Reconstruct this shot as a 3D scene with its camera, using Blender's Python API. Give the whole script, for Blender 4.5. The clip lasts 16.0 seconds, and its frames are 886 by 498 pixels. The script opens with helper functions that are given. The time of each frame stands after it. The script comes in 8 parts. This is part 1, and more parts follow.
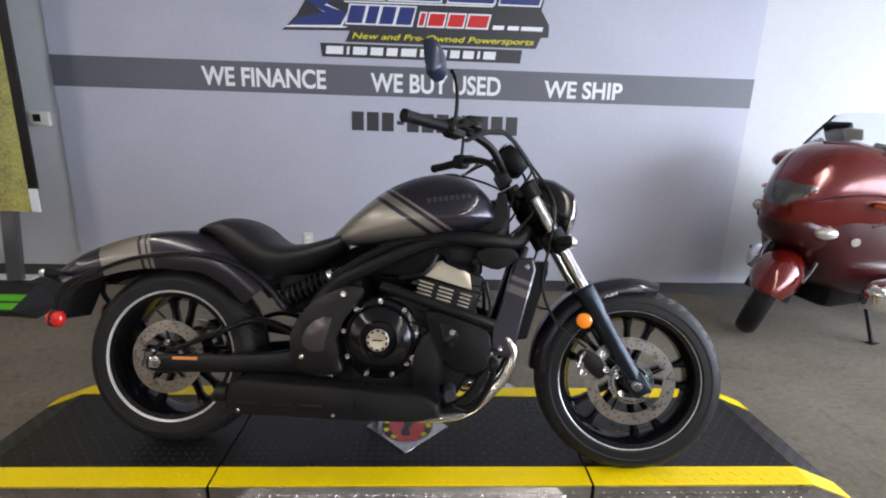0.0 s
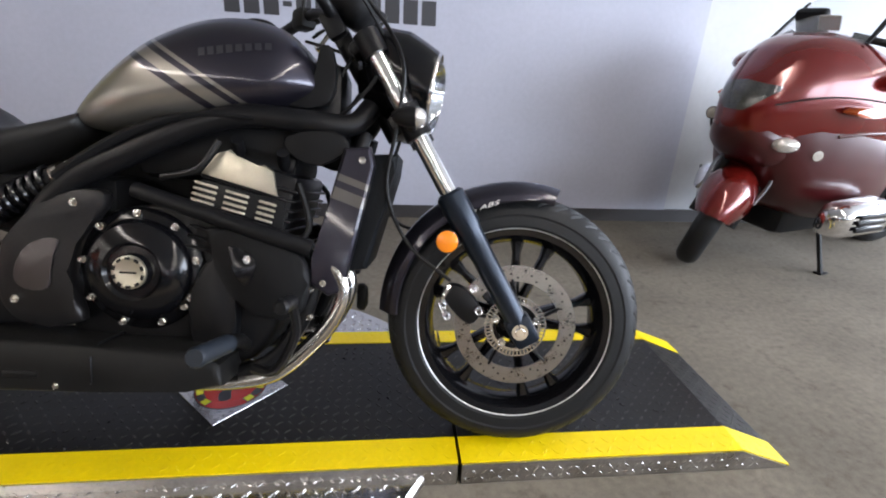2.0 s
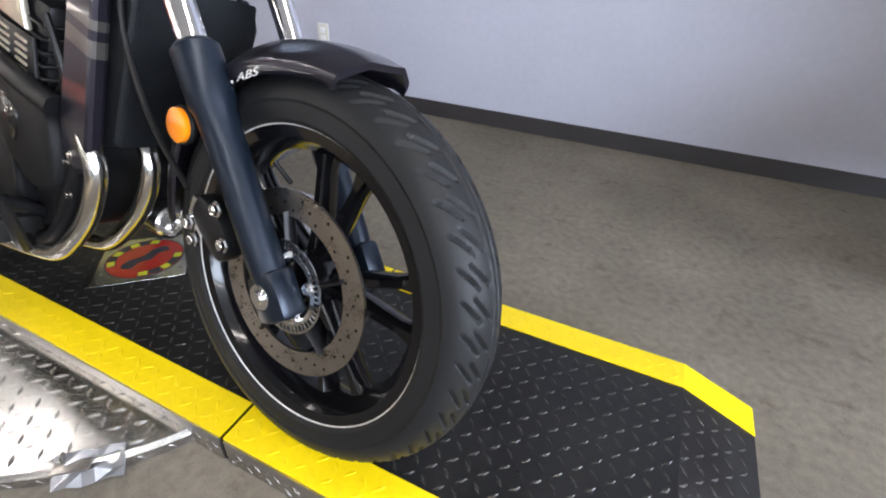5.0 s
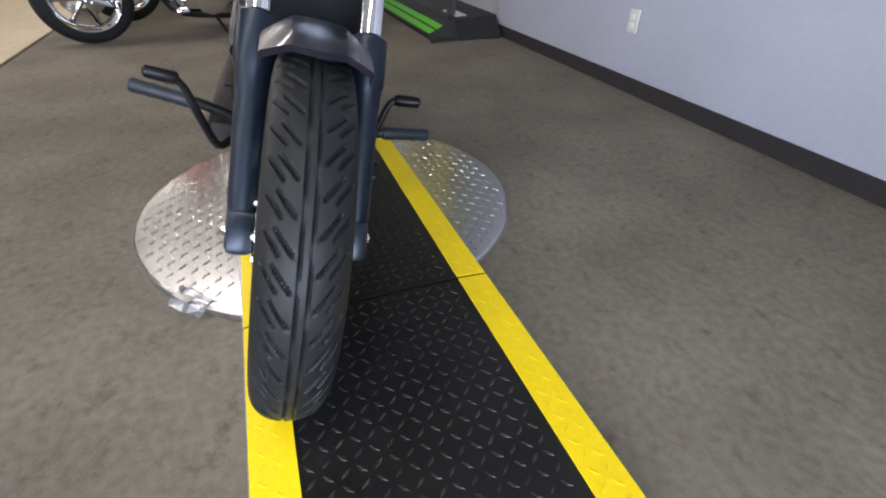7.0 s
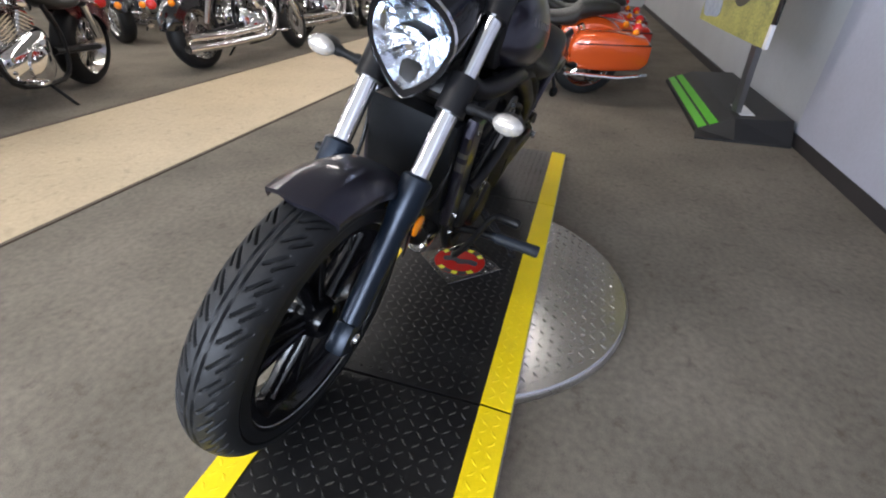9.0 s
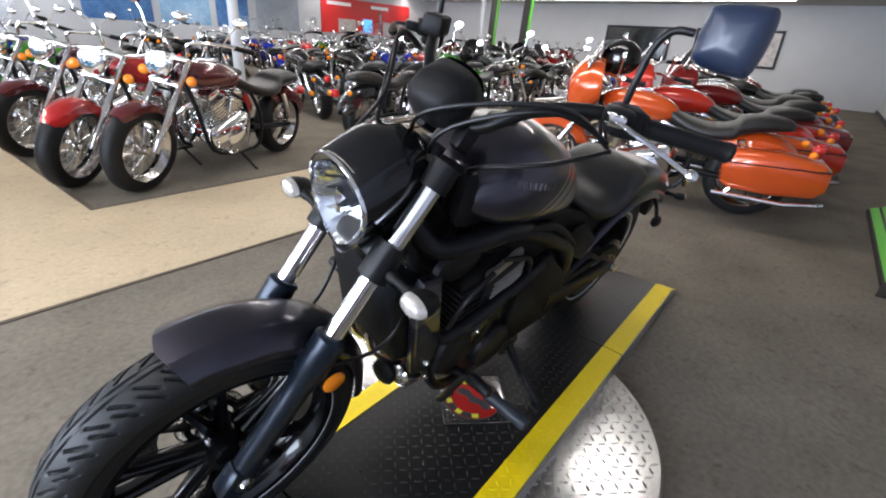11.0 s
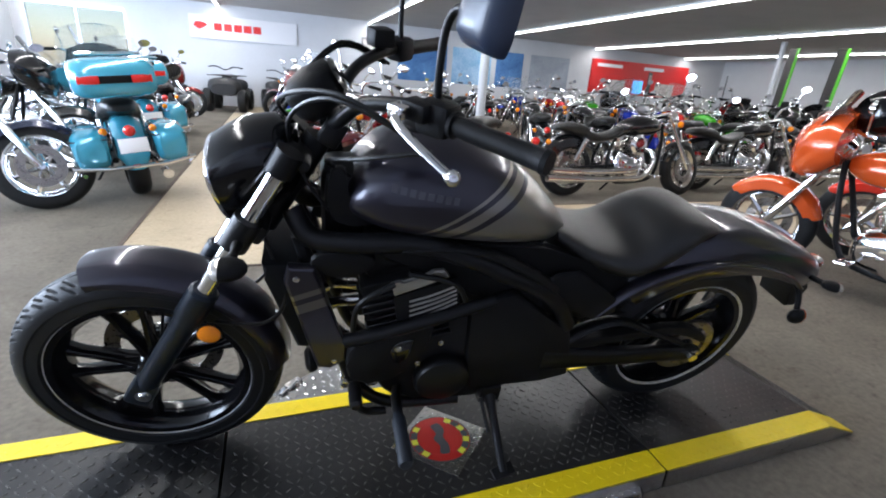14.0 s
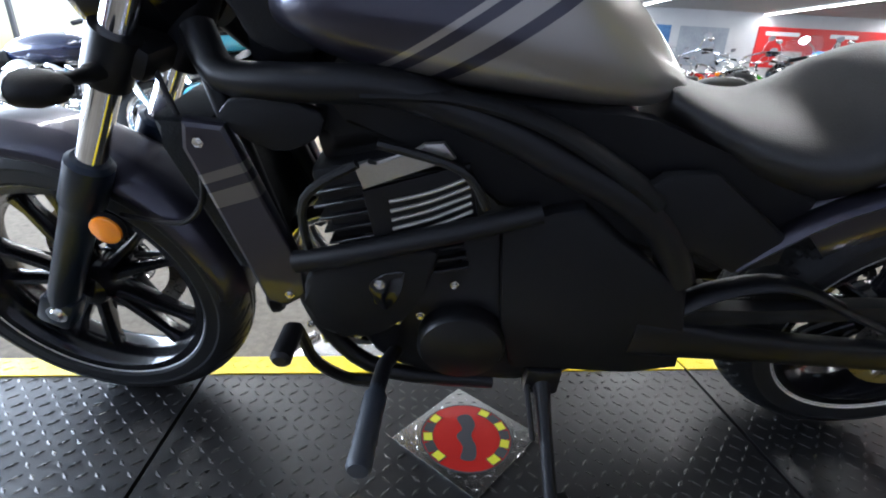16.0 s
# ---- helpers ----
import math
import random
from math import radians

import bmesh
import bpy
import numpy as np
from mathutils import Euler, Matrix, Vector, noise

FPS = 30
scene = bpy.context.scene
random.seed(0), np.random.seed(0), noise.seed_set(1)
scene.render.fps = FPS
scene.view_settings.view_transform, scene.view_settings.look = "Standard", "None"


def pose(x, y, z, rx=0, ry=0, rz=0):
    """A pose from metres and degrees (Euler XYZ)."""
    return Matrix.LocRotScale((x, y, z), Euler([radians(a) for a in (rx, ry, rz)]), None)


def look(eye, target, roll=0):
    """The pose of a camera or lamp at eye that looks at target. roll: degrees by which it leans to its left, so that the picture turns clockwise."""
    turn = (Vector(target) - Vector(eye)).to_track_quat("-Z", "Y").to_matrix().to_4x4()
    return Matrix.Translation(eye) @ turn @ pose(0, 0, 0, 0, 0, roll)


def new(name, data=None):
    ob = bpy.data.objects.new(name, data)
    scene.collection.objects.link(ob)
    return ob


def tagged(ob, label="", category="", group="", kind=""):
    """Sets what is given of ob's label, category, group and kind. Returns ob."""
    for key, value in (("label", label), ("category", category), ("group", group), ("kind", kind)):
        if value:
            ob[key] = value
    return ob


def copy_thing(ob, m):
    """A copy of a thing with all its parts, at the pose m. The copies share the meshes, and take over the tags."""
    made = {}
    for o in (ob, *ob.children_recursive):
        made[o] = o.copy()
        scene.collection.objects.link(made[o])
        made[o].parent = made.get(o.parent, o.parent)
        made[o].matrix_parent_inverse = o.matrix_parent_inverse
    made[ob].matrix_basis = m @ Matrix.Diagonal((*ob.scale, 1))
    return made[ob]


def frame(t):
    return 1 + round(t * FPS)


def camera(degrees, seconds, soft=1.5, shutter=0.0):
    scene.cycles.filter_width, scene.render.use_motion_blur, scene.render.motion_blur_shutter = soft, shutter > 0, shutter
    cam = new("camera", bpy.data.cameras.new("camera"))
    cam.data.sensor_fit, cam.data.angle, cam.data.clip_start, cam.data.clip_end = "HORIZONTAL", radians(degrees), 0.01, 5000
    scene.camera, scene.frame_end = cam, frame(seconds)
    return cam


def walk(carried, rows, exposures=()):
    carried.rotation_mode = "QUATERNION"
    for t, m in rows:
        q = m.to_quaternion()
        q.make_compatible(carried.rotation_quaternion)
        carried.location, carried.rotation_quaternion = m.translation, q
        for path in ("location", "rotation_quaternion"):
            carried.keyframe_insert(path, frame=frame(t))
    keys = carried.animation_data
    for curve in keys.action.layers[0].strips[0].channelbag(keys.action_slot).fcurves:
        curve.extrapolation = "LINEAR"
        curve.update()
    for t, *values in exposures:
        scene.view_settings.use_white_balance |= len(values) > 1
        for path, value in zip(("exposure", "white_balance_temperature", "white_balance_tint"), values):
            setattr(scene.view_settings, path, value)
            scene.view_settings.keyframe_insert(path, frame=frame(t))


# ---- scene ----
from mathutils.bvhtree import BVHTree

cam = camera(87.4, 16.0, soft=2.0)
PATH = [
    (0, (0.895, -1.564, 1.174), (0.981, 0.376, 0.697), 1.7),
    (0.5, (1.008, -1.514, 1.131), (1.126, 0.415, 0.616), 1.6),
    (1, (1.097, -1.39, 1.078), (1.249, 0.522, 0.511), 1.5),
    (1.5, (1.188, -1.241, 1.027), (1.377, 0.64, 0.375), 2.2),
    (2, (1.294, -1.132, 0.962), (1.527, 0.716, 0.232), 3.1),
    (2.5, (1.446, -1.017, 0.93), (1.565, 0.797, 0.095), 2.9),
    (3, (1.55, -0.927, 0.873), (1.644, 0.85, -0.039), 2.9),
    (3.5, (1.653, -0.818, 0.831), (1.666, 0.93, -0.139), 3.5),
    (4, (1.758, -0.719, 0.834), (1.52, 0.964, -0.219), 2.7),
    (4.5, (1.919, -0.632, 0.838), (1.354, 0.936, -0.267), 1.8),
    (4.7, (1.967, -0.619, 0.818), (1.352, 0.948, -0.262), 2.2),
    (6.8, (2.327, -0.184, 0.833), (0.859, 0.515, -0.331), 1.2),
    (7, (2.332, -0.134, 0.833), (0.814, 0.453, -0.33), 1.0),
    (7.5, (2.33, -0.012, 0.865), (0.726, 0.266, -0.297), 1.3),
    (8, (2.305, 0.087, 0.889), (0.658, 0.112, -0.246), 2.4),
    (8.5, (2.303, 0.233, 0.968), (0.655, 0.002, -0.142), 3.7),
    (9, (2.272, 0.337, 1.022), (0.628, -0.104, -0.028), 3.0),
    (9.5, (2.178, 0.415, 1.059), (0.57, -0.225, 0.056), 3.5),
    (10, (2.091, 0.468, 1.104), (0.55, -0.336, 0.113), 3.2),
    (10.2, (2.068, 0.496, 1.122), (0.539, -0.367, 0.166), 3.0),
    (12.3, (1.634, 0.913, 1.22), (0.466, -0.531, 0.478), 3.6),
    (12.5, (1.606, 0.934, 1.221), (0.499, -0.556, 0.477), 2.7),
    (13, (1.489, 1.019, 1.2), (0.545, -0.6, 0.505), 3.0),
    (13.5, (1.392, 1.099, 1.17), (0.596, -0.608, 0.498), 2.7),
    (14, (1.294, 1.104, 1.119), (0.625, -0.658, 0.448), 4.2),
    (14.5, (1.188, 1.02, 1.033), (0.657, -0.776, 0.333), 5.7),
    (15, (1.105, 0.925, 0.976), (0.683, -0.884, 0.234), 6.0),
    (15.5, (1.046, 0.832, 0.882), (0.776, -1.0, 0.125), 4.9),
    (16, (0.981, 0.787, 0.806), (0.819, -1.066, 0.072), 2.5),
]
# seconds, stops, kelvin, tint
STOPS = [(0, -0.17, 6650, 10), (2, 0.0, 6600, 10), (4.5, 0.30, 6500, 10), (7, 0.10, 6400, 10), (8.5, 0.18, 6400, 10), (10.2, 0.30, 6350, 10), (12.5, 0.10, 6150, 9), (13.5, 0.12, 6000, 8), (14.5, 0.36, 5950, 8), (15.5, 0.72, 5850, 7), (16, 0.78, 5850, 7)]
walk(cam, [(t, look(eye, target, roll)) for t, eye, target, roll in PATH], STOPS)

# ---- world and light ----
world = bpy.data.worlds.new("world")
scene.world = world
world.use_nodes = True
wn = world.node_tree
sky = wn.nodes.new("ShaderNodeTexSky")
sky.sky_type, sky.sun_disc = "NISHITA", False
sky.sun_elevation, sky.sun_rotation = radians(40), radians(100)
wn.links.new(sky.outputs[0], wn.nodes["Background"].inputs[0])
wn.nodes["Background"].inputs[1].default_value = 0.12

CEIL = 2.85        # ceiling height
WALL_Y = 1.905     # painted wall beside the platform
TUBE_WATTS, FRONT_WATTS, SIDE_WATTS = 185, 1800, 140


def area_light(name, m, sx, sy, power, colour):
    d = bpy.data.lights.new(name, "AREA")
    d.shape, d.size, d.size_y, d.energy, d.color = "RECTANGLE", sx, sy, power, colour
    ob = new(name, d)
    ob.matrix_world = m
    return ob


# ---- materials ----
def mat(name, colour, rough=0.5, metal=0.0, vary=0.0, scale=8.0, bump=0.0, bump_scale=60.0, coat=0.0, flakes=0.0, spec=0.5, rough_vary=0.0, colour2=None, aniso=0.0, emit=0.0):
    """A principled material whose colour, gloss and relief vary at two scales, in object space metres."""
    m = bpy.data.materials.new(name)
    m.use_nodes = True
    nt = m.node_tree
    b = nt.nodes["Principled BSDF"]
    b.inputs["Base Color"].default_value = (*colour, 1)
    b.inputs["Roughness"].default_value = rough
    b.inputs["Metallic"].default_value = metal
    b.inputs["Specular IOR Level"].default_value = spec
    if coat:
        b.inputs["Coat Weight"].default_value = coat
        b.inputs["Coat Roughness"].default_value = 0.06
    if emit:
        b.inputs["Emission Color"].default_value = (*colour, 1)
        b.inputs["Emission Strength"].default_value = emit
    co = nt.nodes.new("ShaderNodeTexCoord")
    if vary or rough_vary:
        n1 = nt.nodes.new("ShaderNodeTexNoise")
        n1.inputs["Scale"].default_value, n1.inputs["Detail"].default_value = scale, 6
        n2 = nt.nodes.new("ShaderNodeTexNoise")
        n2.inputs["Scale"].default_value, n2.inputs["Detail"].default_value = scale * 14, 3
        nt.links.new(co.outputs["Object"], n1.inputs["Vector"])
        nt.links.new(co.outputs["Object"], n2.inputs["Vector"])
        add = nt.nodes.new("ShaderNodeMath")
        add.operation = "MULTIPLY_ADD"
        add.inputs[1].default_value = 0.45
        nt.links.new(n2.outputs["Fac"], add.inputs[0])
        sc = nt.nodes.new("ShaderNodeMath")
        sc.operation = "MULTIPLY"
        sc.inputs[1].default_value = 0.55
        nt.links.new(n1.outputs["Fac"], sc.inputs[0])
        nt.links.new(sc.outputs[0], add.inputs[2])
        if vary:
            ramp = nt.nodes.new("ShaderNodeValToRGB")
            lo = colour2 or tuple(c * (1 - vary) for c in colour)
            hi = colour if colour2 else tuple(min(1, c * (1 + vary)) for c in colour)
            ramp.color_ramp.elements[0].position, ramp.color_ramp.elements[1].position = 0.35, 0.65
            ramp.color_ramp.elements[0].color, ramp.color_ramp.elements[1].color = (*lo, 1), (*hi, 1)
            nt.links.new(add.outputs[0], ramp.inputs[0])
            nt.links.new(ramp.outputs[0], b.inputs["Base Color"])
        if rough_vary:
            mr = nt.nodes.new("ShaderNodeMapRange")
            mr.inputs["From Min"].default_value, mr.inputs["From Max"].default_value = 0.35, 0.65
            mr.inputs["To Min"].default_value, mr.inputs["To Max"].default_value = max(0.02, rough - rough_vary), min(1, rough + rough_vary)
            nt.links.new(add.outputs[0], mr.inputs["Value"])
            nt.links.new(mr.outputs[0], b.inputs["Roughness"])
    if bump:
        n3 = nt.nodes.new("ShaderNodeTexNoise")
        n3.inputs["Scale"].default_value, n3.inputs["Detail"].default_value = bump_scale, 4
        nt.links.new(co.outputs["Object"], n3.inputs["Vector"])
        bp = nt.nodes.new("ShaderNodeBump")
        bp.inputs["Strength"].default_value, bp.inputs["Distance"].default_value = bump, 0.002
        nt.links.new(n3.outputs["Fac"], bp.inputs["Height"])
        nt.links.new(bp.outputs[0], b.inputs["Normal"])
    return m


def carpet_mat(name, dark, light, patch):
    """Short-pile commercial carpet: fine fibre noise, darker flecks and wide worn patches."""
    m = mat(name, light, rough=0.95, spec=0.15)
    nt = m.node_tree
    b = nt.nodes["Principled BSDF"]
    co = nt.nodes.new("ShaderNodeTexCoord")
    fine, mid, wide = (nt.nodes.new("ShaderNodeTexNoise") for _ in range(3))
    for n, s, d in ((fine, 320, 2), (mid, 42, 8), (wide, 1.9, 8)):
        n.inputs["Scale"].default_value, n.inputs["Detail"].default_value = s, d
        nt.links.new(co.outputs["Object"], n.inputs["Vector"])
    r1 = nt.nodes.new("ShaderNodeValToRGB")
    r1.color_ramp.elements[0].position, r1.color_ramp.elements[1].position = 0.26, 0.66
    r1.color_ramp.elements[0].color, r1.color_ramp.elements[1].color = (*dark, 1), (*light, 1)
    mix0 = nt.nodes.new("ShaderNodeMix")
    mix0.data_type = "FLOAT"
    mix0.inputs[0].default_value = 0.45
    nt.links.new(mid.outputs["Fac"], mix0.inputs[2])
    nt.links.new(fine.outputs["Fac"], mix0.inputs[3])
    nt.links.new(mix0.outputs[0], r1.inputs[0])
    mix = nt.nodes.new("ShaderNodeMix")
    mix.data_type, mix.blend_type = "RGBA", "MULTIPLY"
    r2 = nt.nodes.new("ShaderNodeValToRGB")
    r2.color_ramp.elements[0].position, r2.color_ramp.elements[1].position = 0.35, 0.65
    r2.color_ramp.elements[0].color, r2.color_ramp.elements[1].color = (patch, patch, patch, 1), (1, 1, 1, 1)
    nt.links.new(wide.outputs["Fac"], r2.inputs[0])
    mix.inputs[0].default_value = 1.0
    nt.links.new(r1.outputs[0], mix.inputs[6])
    nt.links.new(r2.outputs[0], mix.inputs[7])
    nt.links.new(mix.outputs[2], b.inputs["Base Color"])
    fleck = nt.nodes.new("ShaderNodeTexNoise")
    fleck.inputs["Scale"].default_value, fleck.inputs["Detail"].default_value = 13, 9
    fleck.inputs["Roughness"].default_value = 0.72
    nt.links.new(co.outputs["Object"], fleck.inputs["Vector"])
    r3 = nt.nodes.new("ShaderNodeValToRGB")
    r3.color_ramp.elements[0].position, r3.color_ramp.elements[1].position = 0.55, 0.70
    r3.color_ramp.elements[0].color, r3.color_ramp.elements[1].color = (1, 1, 1, 1), (0.66, 0.64, 0.61, 1)
    nt.links.new(fleck.outputs["Fac"], r3.inputs[0])
    mixf = nt.nodes.new("ShaderNodeMix")
    mixf.data_type, mixf.blend_type = "RGBA", "MULTIPLY"
    mixf.inputs[0].default_value = 1.0
    nt.links.new(mix.outputs[2], mixf.inputs[6])
    nt.links.new(r3.outputs[0], mixf.inputs[7])
    nt.links.new(mixf.outputs[2], b.inputs["Base Color"])
    bp = nt.nodes.new("ShaderNodeBump")
    bp.inputs["Strength"].default_value, bp.inputs["Distance"].default_value = 0.16, 0.002
    nt.links.new(mix0.outputs[0], bp.inputs["Height"])
    nt.links.new(bp.outputs[0], b.inputs["Normal"])
    return m


M = {}
M["carpet"] = carpet_mat("carpet_brown_grey", (0.126, 0.110, 0.088), (0.228, 0.202, 0.164), 0.74)
M["carpet_beige"] = carpet_mat("carpet_beige", (0.42, 0.33, 0.21), (0.58, 0.47, 0.32), 0.88)
_c = M["carpet_beige"].node_tree.nodes["Principled BSDF"]
_c.inputs["Roughness"].default_value, _c.inputs["Specular IOR Level"].default_value = 0.55, 0.35
M["wall_grey"] = mat("wall_grey_paint", (0.40, 0.41, 0.485), rough=0.55, vary=0.05, scale=2.5, bump=0.15, bump_scale=90)
M["wall_white"] = mat("wall_white_paint", (0.48, 0.49, 0.51), rough=0.6, vary=0.04, scale=2, bump=0.15, bump_scale=80)
M["band"] = mat("band_dark_grey", (0.10, 0.105, 0.125), rough=0.5, vary=0.06, scale=3)
M["base"] = mat("baseboard_dark", (0.028, 0.025, 0.026), rough=0.5, vary=0.2, scale=6)
M["ceiling"] = mat("ceiling_paint", (0.42, 0.41, 0.39), rough=0.9, vary=0.06, scale=1.5, bump=0.2, bump_scale=40)
M["tube"] = mat("lamp_tube", (1.0, 0.97, 0.9), rough=0.4, emit=9.0)
M["letter_white"] = mat("letter_white_vinyl", (0.75, 0.76, 0.78), rough=0.5)
M["letter_dark"] = mat("letter_dark_vinyl", (0.03, 0.03, 0.035), rough=0.5)
M["logo_blue"] = mat("logo_blue_vinyl", (0.02, 0.035, 0.16), rough=0.4)
M["logo_red"] = mat("logo_red_vinyl", (0.55, 0.02, 0.02), rough=0.4)
M["logo_yellow"] = mat("logo_yellow_vinyl", (0.65, 0.6, 0.03), rough=0.4)
M["yellow"] = mat("safety_yellow_tape", (0.84, 0.62, 0.0), rough=0.42, vary=0.06, scale=7, bump=0.1, bump_scale=120)
M["mat_black"] = mat("black_powder_coat", (0.009, 0.0088, 0.0088), rough=0.38, spec=0.42, vary=0.35, scale=7, rough_vary=0.1)
M["plate"] = mat("aluminium_tread_plate", (0.66, 0.65, 0.64), rough=0.22, metal=1.0, vary=0.05, scale=5, rough_vary=0.05)
M["plate_dull"] = mat("dull_tread_plate", (0.46, 0.44, 0.42), rough=0.36, metal=1.0, vary=0.2, scale=9, rough_vary=0.1)
M["tape"] = mat("clear_tape_foil", (0.30, 0.30, 0.31), rough=0.2, metal=0.6, bump=0.8, bump_scale=70)
M["emblem_red"] = mat("emblem_red_print", (0.42, 0.02, 0.015), rough=0.25, coat=0.6)
M["stud_black"] = mat("worn_black_studs", (0.05, 0.048, 0.045), rough=0.34, metal=0.6, vary=0.5, scale=9, rough_vary=0.1)
M["rubber"] = mat("tyre_rubber", (0.011, 0.0115, 0.0125), rough=0.50, spec=0.25, vary=0.2, scale=14, bump=0.12, bump_scale=220)
M["gloss_black"] = mat("gloss_black", (0.004, 0.004, 0.005), rough=0.15, spec=0.35, coat=0.15)
M["satin_black"] = mat("satin_black_metal", (0.006, 0.006, 0.0068), rough=0.36, spec=0.22, vary=0.2, scale=10, rough_vary=0.05)
M["black_plastic"] = mat("black_plastic", (0.007, 0.007, 0.0076), rough=0.52, spec=0.16, vary=0.15, scale=12, bump=0.25, bump_scale=500)
M["fork_lower"] = mat("dark_blue_grey_fork", (0.010, 0.016, 0.027), rough=0.30, metal=0.5, vary=0.1, scale=12)
M["paint"] = mat("metallic_bronze_grey_paint", (0.027, 0.025, 0.037), rough=0.32, metal=0.75, coat=0.6, vary=0.06, scale=300)
M["paint_light"] = mat("pewter_matte_paint", (0.27, 0.25, 0.225), rough=0.36, metal=0.8, coat=0.3, vary=0.06, scale=300)
M["chrome"] = mat("chrome", (0.82, 0.82, 0.83), rough=0.07, metal=1.0)
M["steel"] = mat("brushed_steel", (0.64, 0.62, 0.59), rough=0.20, metal=1.0, vary=0.03, scale=20, rough_vary=0.03)
M["disc"] = mat("brake_disc_steel", (0.33, 0.305, 0.28), rough=0.3, metal=1.0, vary=0.12, scale=30, rough_vary=0.06)
M["fin_plate"] = mat("machined_beige_cover", (0.58, 0.54, 0.44), rough=0.34, metal=0.9, vary=0.05, scale=20)
M["vinyl"] = mat("seat_vinyl", (0.009, 0.0087, 0.0085), rough=0.42, spec=0.5, vary=0.15, scale=9, bump=0.35, bump_scale=420)
M["amber"] = mat("amber_lens", (0.85, 0.24, 0.005), rough=0.15, coat=0.8)
M["red_lens"] = mat("red_lens", (0.6, 0.02, 0.015), rough=0.12, coat=0.8)
M["clear_lens"] = mat("clear_lens", (0.52, 0.49, 0.45), rough=0.15, metal=0.5, coat=1.0, vary=0.25, scale=60)
M["radiator"] = mat("radiator_core", (0.004, 0.005, 0.0065), rough=0.5, spec=0.2, vary=0.3, scale=40, bump=0.6, bump_scale=300)
M["rim_line"] = mat("rim_stripe_silver", (0.75, 0.74, 0.72), rough=0.3, metal=0.4)
M["orange_sticker"] = mat("orange_sticker", (0.7, 0.25, 0.06), rough=0.5)
M["cable"] = mat("cable_sheath", (0.004, 0.004, 0.0045), rough=0.4, spec=0.3)
M["white_plastic"] = mat("white_plastic", (0.62, 0.61, 0.55), rough=0.4)
M["green"] = mat("lime_green_print", (0.10, 0.48, 0.02), rough=0.45)
M["white_metal"] = mat("white_enamel", (0.7, 0.7, 0.68), rough=0.4)
M["asphalt"] = mat("asphalt", (0.05, 0.05, 0.052), rough=0.9, vary=0.2, scale=3)
M["edging"] = mat("carpet_edging", (0.10, 0.075, 0.055), rough=0.9, vary=0.2, scale=10)
M["glass"] = mat("window_glass", (1, 1, 1), rough=0.0)
_g = M["glass"].node_tree.nodes["Principled BSDF"]
_g.inputs["Transmission Weight"].default_value, _g.inputs["IOR"].default_value = 1.0, 1.1
M["grey_metal"] = mat("grey_stand_metal", (0.20, 0.20, 0.21), rough=0.35, metal=0.8)


# ---- mesh helpers ----
def part(name, bm, material, parent=None, label="", smooth=True, edge=40):
    """Links a bmesh as one mesh object, under a thing or a part if given."""
    me = bpy.data.meshes.new(name)
    bmesh.ops.recalc_face_normals(bm, faces=bm.faces)
    if smooth:
        for f in bm.faces:
            f.smooth = True
        lim = radians(edge)
        for e in bm.edges:
            e.smooth = len(e.link_faces) == 2 and e.calc_face_angle(0) < lim
    bm.to_mesh(me)
    bm.free()
    me.materials.append(material)
    ob = new(name, me)
    if parent:
        ob.parent = parent
    if label:
        tagged(ob, label)
    return ob


def empty(name, m=None):
    e = new(name)
    e.empty_display_size = 0.1
    if m is not None:
        e.matrix_world = m
    return e


def box(bm, size, at=(0, 0, 0), rot=(0, 0, 0), bevel=0.0, seg=2, m=None):
    r = bmesh.ops.create_cube(bm, size=1.0)
    t = (m or Matrix()) @ pose(*at, *rot) @ Matrix.Diagonal((*size, 1))
    vs = r["verts"]
    bmesh.ops.transform(bm, matrix=t, verts=vs)
    if bevel:
        es = {e for v in vs for e in v.link_edges}
        bmesh.ops.bevel(bm, geom=list(es), offset=bevel, segments=seg, affect="EDGES", profile=0.5)


def lathe(bm, profile, seg=32, m=None, close=False):
    """Turns (radius, along-y) pairs round the y axis."""
    rings = []
    for r, y in profile:
        if r < 1e-6:
            rings.append([bm.verts.new((0, y, 0))])
        else:
            rings.append([bm.verts.new((r * math.cos(2 * math.pi * i / seg), y, r * math.sin(2 * math.pi * i / seg))) for i in range(seg)])
    pairs = list(zip(rings, rings[1:])) + ([(rings[-1], rings[0])] if close else [])
    for a, b in pairs:
        for i in range(seg):
            j = (i + 1) % seg
            if len(a) == 1 and len(b) == 1:
                continue
            if len(a) == 1:
                bm.faces.new((a[0], b[i], b[j]))
            elif len(b) == 1:
                bm.faces.new((a[i], b[0], a[j]))
            else:
                bm.faces.new((a[i], b[i], b[j], a[j]))
    if m is not None:
        bmesh.ops.transform(bm, matrix=m, verts=[v for r in rings for v in r])


def spline(pts, n=6):
    """Catmull-Rom through the points, n steps a span."""
    p = [Vector(q) for q in pts]
    out = []
    for i in range(len(p) - 1):
        a, b, c, d = p[max(i - 1, 0)], p[i], p[i + 1], p[min(i + 2, len(p) - 1)]
        for k in range(n):
            t = k / n
            out.append(0.5 * (2 * b + (c - a) * t + (2 * a - 5 * b + 4 * c - d) * t * t + (3 * b - a - 3 * c + d) * t ** 3))
    return out + [p[-1]]


